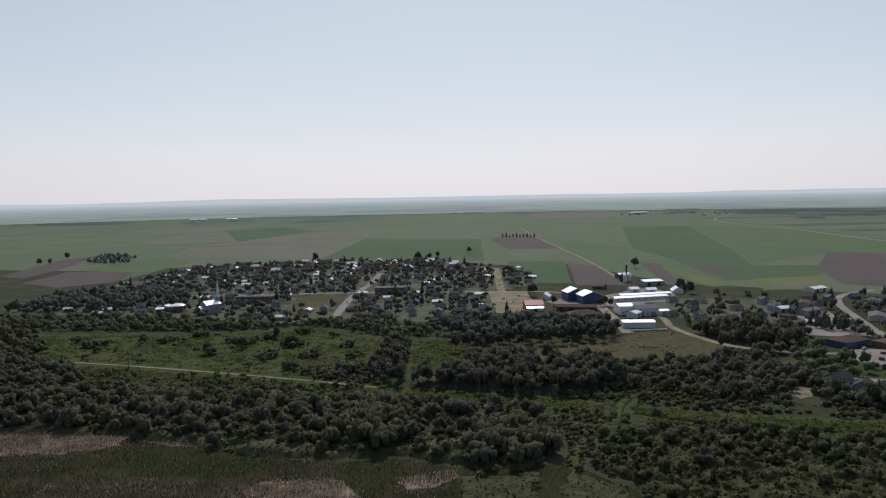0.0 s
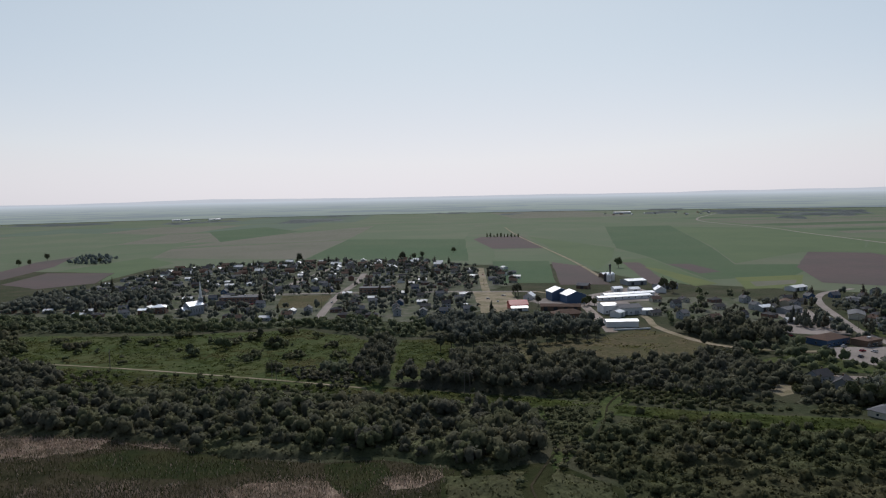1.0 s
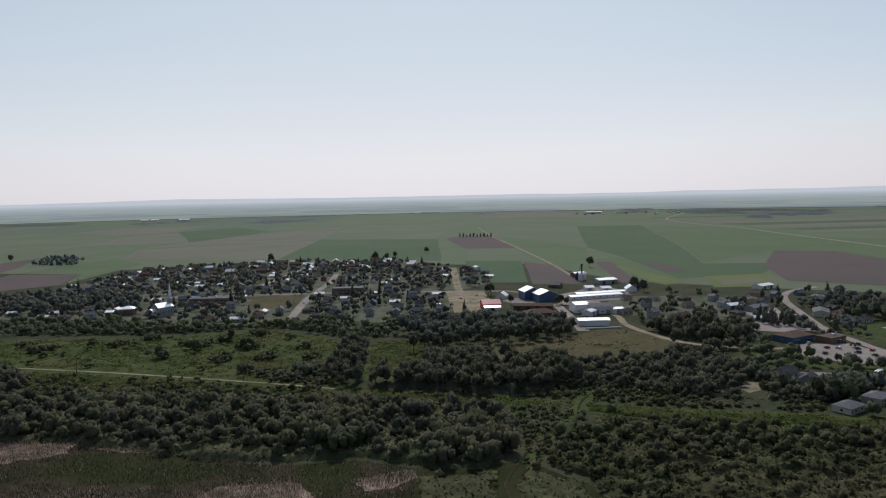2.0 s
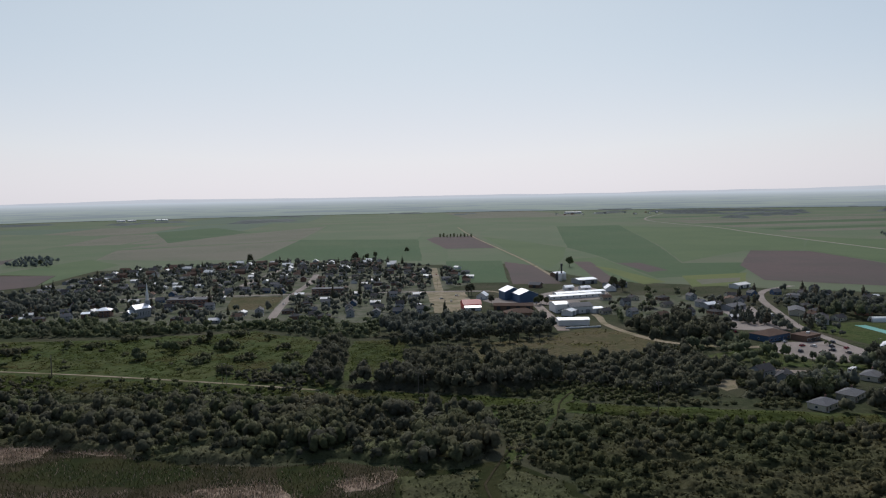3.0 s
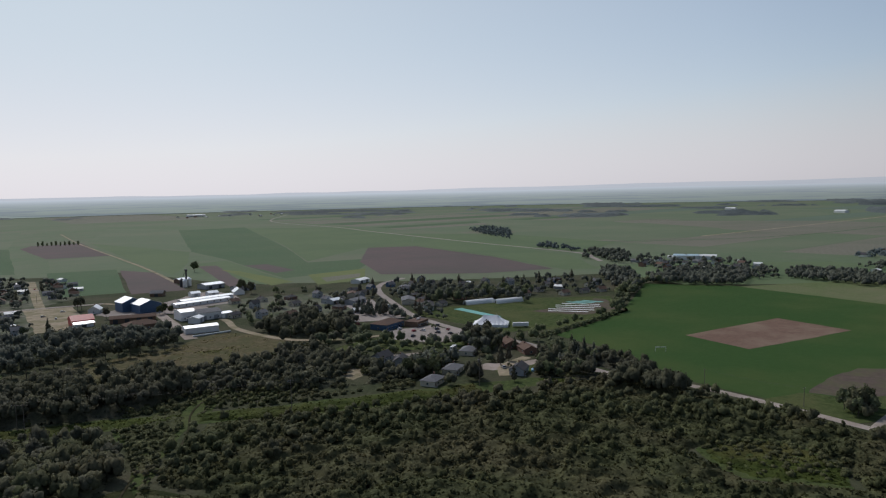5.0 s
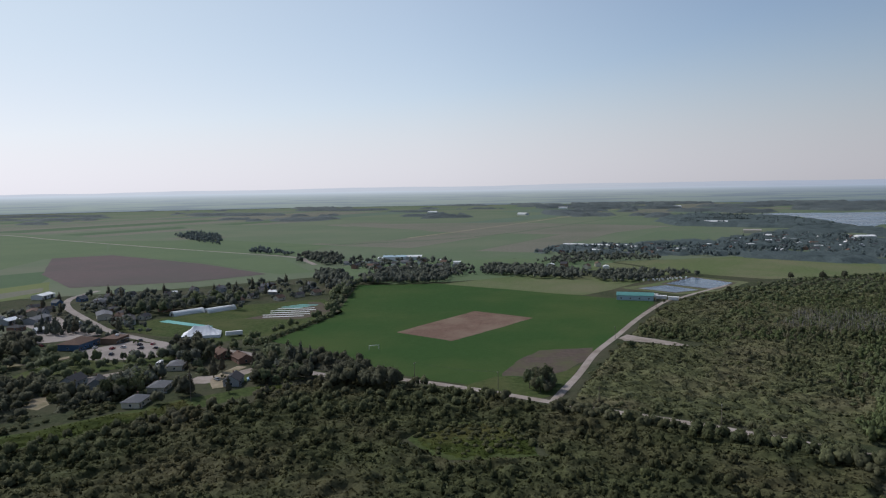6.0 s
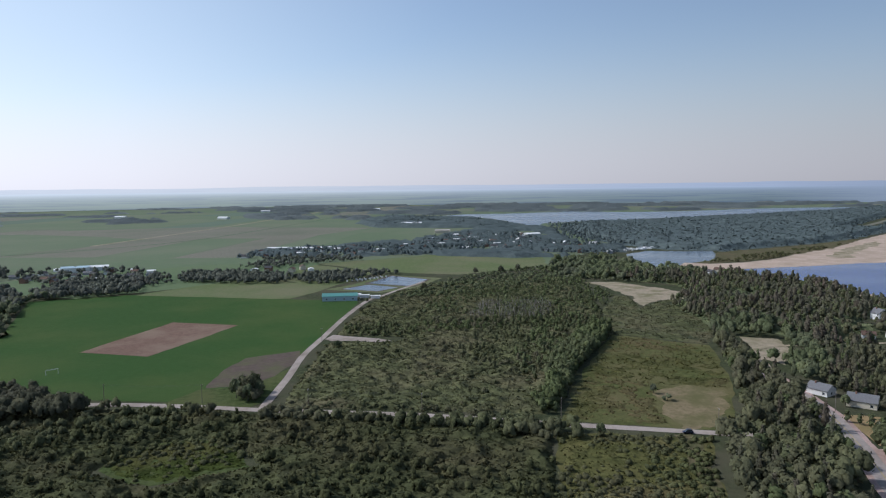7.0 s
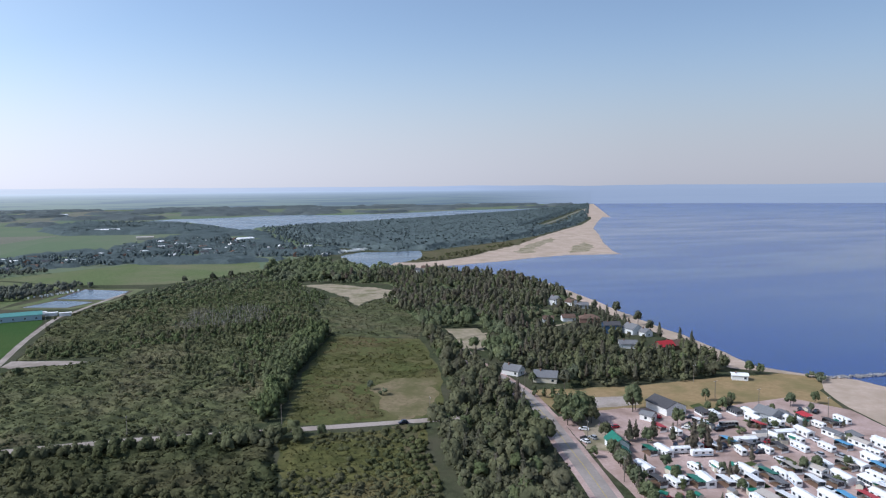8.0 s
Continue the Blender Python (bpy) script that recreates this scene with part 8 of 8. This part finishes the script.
VILLAGE_CARS = ((277, 460, 30), (281, 446, 20), (287, 443, 110), (281, 424, 30), (291, 429, 120), (304, 434, 30), (298, 440, 20), (296, 420, 95), (270, 430, 30), (245, 372, 20), (262, 318, 70), (231, 372, 40), (238, 375, 120), (70, 700, 80), (62, 720, 5), (80, 740, 0), (75, 950, 90), (-98, 720, 88), (-180, 720, 10), (-170, 705, 80), (262, 500, 80), (268, 560, 75), (300, 470, 20), (306, 452, 120))
for i, (x, y, t) in enumerate(CAMP_CARS + VILLAGE_CARS):
    copy_thing(CARS[(i * 7 + i // 3) % 5], at(x, y, t, 0.22))


def garden_shed(label, roof_m):
    root = empty("garden_shed", label, "shed", "camp sheds")
    part("wall", gable_walls(2.8, 2.3, 1.9, 0.6), WALL_CREAM, root)
    part("roof", gable_roof(2.8, 2.3, 1.9, 0.6, 0.15, 0.06), roof_m, root)
    part("door", boxes((-0.45, 0.45, -1.19, -1.12, 0.02, 1.75)), TRIM, root)
    return root


def picnic_table():
    root = empty("picnic_table", "weathered wooden picnic table on gravel", "table", "picnic tables")
    part("tabletop", boxes((-0.95, 0.95, -0.38, 0.38, 0.7, 0.75)), POLE_WOOD, root)
    for s in (-1, 1):
        part("bench", boxes((-0.95, 0.95, s * 0.75 - 0.13, s * 0.75 + 0.13, 0.42, 0.46)), POLE_WOOD, root)
        part("leg", boxes((s * 0.7 - 0.05, s * 0.7 + 0.05, -0.8, 0.8, 0.0, 0.7)), POLE_WOOD, root)
    return root


SHEDS = [garden_shed("small cream garden shed, grey roof", SHINGLE_GREY), garden_shed("small cream garden shed, green roof", METAL_GREEN)]
TABLE = picnic_table()
LANES = (((206, -124), (192, -206)), ((227, -132), (212, -214)), ((248, -150), (233, -240)), ((266, -172), (251, -244)), ((286, -196), (268, -248)))
for k in range(64):
    (x0, y0), (x1, y1) = LANES[k % 5]
    u = crng.random()
    m = at(x0 + (x1 - x0) * u + crng.uniform(-1.5, 1.5), y0 + (y1 - y0) * u, crng.uniform(0, 360), 0.12)
    ob = (SHEDS[0], SHEDS[1], TABLE, CARS[k % 5], CARS[(k + 2) % 5])[crng.randrange(5)]
    if k < 3:
        (SHEDS + [TABLE])[k].matrix_basis = m
    elif ob in CARS:
        copy_thing(ob, m @ pose(0, 0, 0.05))
    else:
        copy_thing(ob, m)
for k in range(16):
    (x0, y0), (x1, y1) = LANES[k % 5]
    u = crng.random()
    x, y = x0 + (x1 - x0) * u + crng.uniform(3, 8), y0 + (y1 - y0) * u
    sheet("field", [(x, y), (x + crng.uniform(3, 7), y + crng.uniform(-1, 1)), (x + crng.uniform(3, 7), y + crng.uniform(4, 9)), (x - 1, y + crng.uniform(4, 8))], 0.13 + 0.004 * k, LUSH, "small green lawn between camp pitches", "lawn", 0.8, 2)


# ---------------------------------------------------------------- poles, goal, breakwater, boats
def utility_pole(name, h, arms, label, twin=False):
    root = empty(name, label, "pole", "power poles")
    for s in ((-1.6, 1.6) if twin else (0,)):
        part("pole", tube(bmesh.new(), 0, s, 0, h, 0.17, 0.11, 8), POLE_WOOD, root)
    for k in range(arms):
        z = h - 0.5 - 0.9 * k
        w = 3.4 if twin else 1.25
        arm = part("crossarm", boxes((-0.07, 0.07, -w, w, z - 0.07, z + 0.07)), POLE_WOOD, root)
        for y in (-w + 0.1, 0.0 if twin else 0.45, w - 0.1):
            part("insulator", tube(bmesh.new(), 0, y, z + 0.07, z + 0.3, 0.06, 0.04, 6), TRIM, arm)
    return root


POLE_TALL = utility_pole("utility_pole", 15.0, 2, "tall weathered wooden power pole")
POLE_TALL.matrix_basis = at(131, 322, 60)
POLE_TWIN = utility_pole("twin_pole", 12.5, 1, "twin wooden power poles with one long crossarm", True)
POLE_TWIN.matrix_basis = at(-91, 411, 60)
POLE_ROAD = utility_pole("utility_pole", 9.5, 1, "wooden roadside power pole")
POLE_ROAD.matrix_basis = at(321, -5, 90)
ROADSIDE = [(322, 60), (322, 116), (324, 172), (319, 222), (313, -72), (345, -131), (300, -131), (262, -127), (222, -122), (470, 158), (600, 166), (305, 335), (316, 420), (324, 520)]
for x, y in ROADSIDE:
    copy_thing(POLE_ROAD, at(x, y, 90))
for x, y, t in ((-91 - 112, 449, 20), (20, 370, 60), (228, 297, 80)):
    copy_thing(POLE_TWIN if x < 50 else POLE_TALL, at(x, y, t))
for x, y in ((282, -225), (262, -246), (240, -196), (248, -160), (300, -214), (330, -222), (-160, 740), (-104, 760), (-104, 690), (66, 820), (60, 900), (-150, 800), (-40, 800)):
    copy_thing(POLE_ROAD, at(x, y, 20))


def cable(points, sag, radius=0.018):
    cu = bpy.data.curves.new("power_cable", "CURVE")
    cu.dimensions, cu.bevel_depth, cu.bevel_resolution = "3D", radius, 0
    for a, b in zip(points[:-1], points[1:]):
        sp = cu.splines.new("POLY")
        sp.points.add(8)
        for k in range(9):
            u = k / 8
            sp.points[k].co = (*(Vector(a).lerp(Vector(b), u) - Vector((0, 0, sag * 4 * u * (1 - u)))), 1)
    cu.materials.append(METAL_DARK)
    tagged(new("power_cable", cu), "thin dark power cable hung between poles", "cable", "power cables")


for off in (-3.2, 0, 3.2):
    cable([(-203 + off * 0.3, 449 + off, 12.3), (-91 + off * 0.3, 411 + off, 12.3), (20 + off * 0.3, 370 + off, 14.4), (131 + off * 0.2, 322 + off * 0.4, 14.8), (228, 297 + off * 0.4, 14.8)], 1.6)
for off in (-1, 1):
    cable([(321 + off, -5, 9.3), (322 + off, 60, 9.3), (322 + off, 116, 9.3), (324 + off, 172, 9.3), (319 + off, 222, 9.3)], 0.9)
    cable([(345, -131 + off, 9.3), (300, -131 + off, 9.3), (262, -127 + off, 9.3), (222, -122 + off, 9.3)], 0.7)


def beehive():
    root = empty("beehive", "white stacked wooden beehive on grass", "beehive", "beehives")
    part("hive_body", boxes((-0.5, 0.5, -0.45, 0.45, 0.15, 1.3)), TRIM, root)
    part("hive_lid", boxes((-0.56, 0.56, -0.5, 0.5, 1.3, 1.42)), METAL_SILVER, root)
    part("stand", boxes((-0.45, 0.45, -0.4, 0.4, 0.0, 0.15)), POLE_WOOD, root)
    return root


HIVE = beehive()
HIVE.matrix_basis = at(792, 216, 10) @ Matrix.Scale(1.5, 4)
for k in range(1, 18):
    copy_thing(HIVE, at(783 + 5.2 * (k % 9) + (k % 3) * 1.1, 224 - 3.6 * (k % 9) + 7 * (k // 9), 10 + 7 * k)).scale = (1.5, 1.5, 1.5)


def goal(x, y, turn):
    root = empty("goal_frame", "white tubular goal frame standing in the crop", "goal", "", at(x, y, turn))
    for s in (-3.3, 3.3):
        part("post", tube(bmesh.new(), s, 0, 0, 2.9, 0.12, 0.12, 8), TRIM, root)
    part("crossbar", boxes((-3.4, 3.4, -0.14, 0.14, 2.85, 3.15)), TRIM, root)


goal(366, 287, -38)


def rocks(name, line, width, n, size, label, seed):
    rng = np.random.default_rng(seed)
    bv, bq = ball()
    V, Q = [], []
    for k in range(n):
        u = rng.uniform(0, len(line) - 1.001)
        i = int(u)
        p = np.array(line[i]) + (np.array(line[i + 1]) - np.array(line[i])) * (u - i) + rng.normal(size=2) * width
        s = rng.uniform(*size)
        V.append(bv * (1 + rng.uniform(-0.25, 0.25, (len(bv), 1))) * np.array([s, s * rng.uniform(0.7, 1.2), s * 0.7]) + np.array([p[0], p[1], rng.uniform(0.1, 0.8)]))
        Q.append(bq + k * len(bv))
    quads_object(name, np.concatenate(V), np.concatenate(Q), ROCK, label, "rocks")


rocks("breakwater", [(317, -296), (314, -318), (312, -345), (306, -380)], 1.3, 320, (0.4, 0.8), "rubble-stone breakwater running into the bay", 7)


def boat(length, label):
    root = empty("boat", label, "boat", "marina boats")
    bm = bmesh.new()
    deck = [(-length / 2, -1.2), (length * 0.2, -1.3), (length / 2, 0), (length * 0.2, 1.3), (-length / 2, 1.2)]
    up = [bm.verts.new((x, y, 1.4)) for x, y in deck]
    lo = [bm.verts.new((x * 0.9, y * 0.6, 0.15)) for x, y in deck]
    bm.faces.new(up)
    bm.faces.new(lo[::-1])
    for i in range(5):
        j = (i + 1) % 5
        bm.faces.new((lo[i], lo[j], up[j], up[i]))
    part("hull", bm, METAL_WHITE, root)
    part("cabin", rounded_box(-length * 0.2, length * 0.18, -0.9, 0.9, 1.4, 2.7, 0.2), TRIM, root)
    part("windscreen", boxes((length * 0.18, length * 0.18 + 0.06, -0.8, 0.8, 1.7, 2.4)), GLASS, root)
    return root


BOATS = [boat(9, "white motor boat at the marina"), boat(12, "long white cabin cruiser at the marina")]
BOATS[0].matrix_basis, BOATS[1].matrix_basis = at(1215, -120, 30, 0.1), at(1228, -128, 60, 0.1)
for k in range(52):
    u = crng.random()
    copy_thing(crng.choice(BOATS), at(1170 + 80 * u + crng.uniform(-12, 12), -95 - 75 * u + crng.uniform(-10, 10), crng.uniform(0, 360), 0.1))


# ---------------------------------------------------------------- single trees and bushes
def tree_thing(name, kind, idx, leaf_m, trunk_h, label, group, limbs=4):
    root = empty(name, label, "tree" if name != "bush" else "bush", group)
    v, q, nr = PROTO[kind][idx]
    me = bpy.data.meshes.new("crown")
    me.from_pydata(v.tolist(), [], q.tolist())
    me.attributes.new("custom_normal", "FLOAT_VECTOR", "POINT").data.foreach_set("vector", np.ascontiguousarray(nr, np.float32).ravel())
    link_mesh("crown", me, leaf_m, root)
    bm = bmesh.new()
    r = 0.035 * trunk_h + 0.05
    tube(bm, 0, 0, -0.2, trunk_h, r, r * 0.45, 7)
    for k in range(limbs):
        a = k * 2.4
        limb(bm, (0, 0, trunk_h * (0.45 + 0.12 * k)), (math.cos(a) * trunk_h * 0.28, math.sin(a) * trunk_h * 0.28, trunk_h * (0.75 + 0.12 * k)), r * 0.4, r * 0.12)
    part("trunk", bm, BARK, root)
    return root


TREE_KINDS = [tree_thing("tree", "fine", 0, LEAF_MID, 5.5, "round-crowned green broadleaf tree", "single trees"), tree_thing("tree", "fine", 2, LEAF_STAND, 5.5, "dark round-crowned broadleaf tree", "single trees"),
              tree_thing("tree", "tall", 1, LEAF_DARK, 8.0, "tall dark leafy broadleaf tree", "single trees"), tree_thing("tree", "poplar", 0, LEAF_BRIGHT, 4.0, "slender young green poplar tree", "single trees"),
              tree_thing("tree", "spruce", 0, LEAF_PINE, 6.0, "dark pointed green spruce tree", "single trees"), tree_thing("bush", "shrub", 0, LEAF_MID, 1.6, "rounded green bush in the meadow", "meadow bushes", 2),
              tree_thing("bush", "low", 0, LEAF_WILLOW, 0.9, "low grey-green bush in grass", "meadow bushes", 2)]
# kind, x, y, size
PLAIN_TREES = [(0, 274, 1003, 1.5), (1, 51, 1341, 1.2), (1, -22, 1209, 1.2), (1, -8, 1240, 1.1), (1, 257, 759, 1.4), (1, 259, 736, 1.3), (1, -714, 1251, 1.3), (1, -726, 1368, 1.4), (1, -700, 1260, 1), (1, -586, 1278, 1), (2, 92, 735, 0.9), (2, 96, 742, 1), (2, -40, 1180, 1.3), (2, -214, 1190, 1.4)]
MEADOW_TREES = [(0, -164, 484, 0.9), (5, -162, 526, 1.4), (5, -118, 460, 1.3), (0, -64, 432, 0.6), (5, -246, 478, 1.2), (5, -235, 502, 1.2), (5, -225, 520, 1.1), (5, -197, 530, 1.3), (6, -199, 518, 1.4), (5, -125, 445, 1.1), (0, -144, 501, 0.8), (2, -112, 504, 0.6), (2, -128, 536, 0.7), (2, -109, 509, 0.6), (1, -180, 564, 0.8), (5, 32, 250, 0.9), (6, 13, 261, 1.3)]
STREET_TREES = [(0, 293, -165, 1.25), (1, 296, -168, 0.9), (0, 286, -134, 1.2), (1, 289, -140, 1.2), (0, 294, -139, 1.1), (1, 283, -139, 0.9), (1, 290, -129, 1.25), (0, 284, -128, 0.95), (2, 293, -133, 0.85), (0, 281, -132, 0.8), (3, 329, -130, 0.9), (3, 326, -134, 0.8), (3, 322, -137, 0.9), (3, 318, -140, 1.0), (3, 314, -143, 0.8), (3, 310, -141, 0.9), (1, 304, -133, 0.85), (0, 299, -208, 0.6), (0, 292, -217, 0.55), (5, 315, -290, 1.5), (5, 320, -288, 1.3), (5, 310, -286, 1.4), (0, 297, -112, 0.95), (0, 280, -106, 0.85)]
CAMP_TREES = [(4, 258, -144, 1.0), (4, 260, -148, 0.8), (4, 258, -155, 0.95), (4, 253, -161, 0.8), (4, 243, -164, 1.15), (4, 242, -170, 1.0), (4, 238, -172, 0.7), (4, 216, -161, 0.6), (1, 264, -136, 0.75), (0, 254, -150, 0.7), (0, 270, -174, 0.8), (2, 262, -186, 0.6), (0, 229, -143, 0.6), (1, 284, -210, 0.6), (0, 249, -172, 0.7), (5, 253, -194, 1.1), (0, 219, -160, 0.45), (0, 213, -190, 0.5), (5, 200, -193, 1.2), (0, 218, -140, 0.55), (0, 204, -157, 0.5), (3, 210, -138, 0.7), (4, 232, -136, 0.5), (4, 226, -178, 0.6), (4, 256, -178, 0.7)]
MORE_CAMP_TREES = [(0, 280, -241, 0.7), (0, 280, -255, 0.6), (0, 246, -122, 0.5)]
SHORE_TREES = [(2, 337, -150, 0.75), (0, 337, -262, 0.7), (0, 333, -266, 0.6), (2, 520, -277, 0.9), (2, 482, -275, 0.85), (2, 451, -267, 0.8), (2, 372, -145, 0.7), (0, 352, -138, 0.6)]
CROSSROAD_TREES = [(1, 334, 152, 1.15), (1, 340, 157, 1), (0, 333, 158, 0.95), (1, 345, 153, 1), (0, 329, 150, 0.8), (5, 352, 156, 1.4), (0, 337, 147, 0.8), (1, 343, 150, 0.7), (5, 348, 152, 1.2), (0, 448, 141, 0.5), (0, 452, 140, 0.5), (0, 298, -21, 0.6), (0, 365, -52, 0.5), (5, 353, -57, 1.3), (1, 640, 170, 0.4), (1, 720, 130, 0.8), (2, 860, 60, 0.9), (2, 880, 40, 0.9), (2, 850, 90, 0.8)]
VILLAGE_TREES = [(4, 235, 306, 1.2), (4, 238, 310, 1), (1, 214, 334, 1.1), (1, 219, 329, 1), (1, 208, 338, 1), (4, 265, 324, 1.3), (4, 276, 330, 1.1), (2, 272, 356, 0.9), (2, 286, 352, 0.9), (4, 290, 318, 1.2), (2, 300, 402, 0.8), (2, 312, 396, 0.9), (2, 292, 396, 0.8), (4, 330, 330, 1), (4, 248, 292, 0.9), (4, 300, 352, 0.9), (0, 264, 408, 0.6), (5, 300, 448, 1.1), (0, 252, 398, 0.5), (2, 106, 672, 0.8), (1, 148, 660, 0.9), (1, 154, 668, 0.9), (1, 158, 662, 0.8)]
MORE_VILLAGE_TREES = [(4, 58, 640, 1), (0, 40, 632, 0.7), (4, 330, 520, 1.1), (4, 338, 640, 1.2), (4, 322, 500, 1), (4, 318, 496, 1), (4, 326, 508, 1.1)]
SINGLES = PLAIN_TREES + MEADOW_TREES + STREET_TREES + CAMP_TREES + MORE_CAMP_TREES + SHORE_TREES + CROSSROAD_TREES + VILLAGE_TREES + MORE_VILLAGE_TREES
for k in range(10):
    SINGLES.append((3, 157 + 8.6 * k, 1823 - 3 * k, 1.5 + 0.3 * math.sin(k * 2.1)))
for k in range(16):
    SINGLES.append((2, 8 + 7.6 * k, 478 + 1.9 * k + 3 * math.sin(k * 1.7), 0.85 + 0.12 * math.sin(k * 2.9)))
for k in range(22):
    SINGLES.append((3, 202 + 2.2 * k, -123 - 0.5 * k + 1.0 * math.sin(k * 2.3), 0.5 + 0.12 * math.sin(k * 1.3)))
srng = random.Random(9)
for k in range(60):      # shrubs and small trees between the pitches
    u, v = srng.random(), srng.choice((0, 1, 2, 3, 4))
    (x0, y0), (x1, y1) = (((203, -122), (186, -206)), ((224, -128), (210, -214)), ((247, -150), (232, -240)), ((265, -172), (250, -244)), ((285, -196), (268, -248)))[v]
    SINGLES.append((srng.choice((0, 4, 5, 5, 5, 3)), x0 + (x1 - x0) * u + srng.uniform(-1.5, 1.5), y0 + (y1 - y0) * u, srng.uniform(0.32, 0.5) * srng.choice((1, 1, 1.5))))
for k in range(18):      # hedge along the street
    SINGLES.append((srng.choice((0, 3, 4)), 200 + 2.7 * k, -120.5 - 0.55 * k, srng.uniform(0.6, 0.85)))
for k in range(8):
    SINGLES.append((srng.choice((5, 6, 6)), srng.uniform(-300, -60), srng.uniform(440, 560), srng.uniform(0.7, 1.4)))
placed = set()
for i, x, y, s in SINGLES:
    ob = TREE_KINDS[i]
    m = at(x, y, srng.uniform(0, 360)) @ Matrix.Diagonal((s, s, s * srng.uniform(0.92, 1.1), 1))
    if i not in placed:
        placed.add(i)
        ob.matrix_basis = m
        BASE_SCALE = ob.scale[:]
    else:
        c = copy_thing(ob, at(x, y))
        c.matrix_basis = m
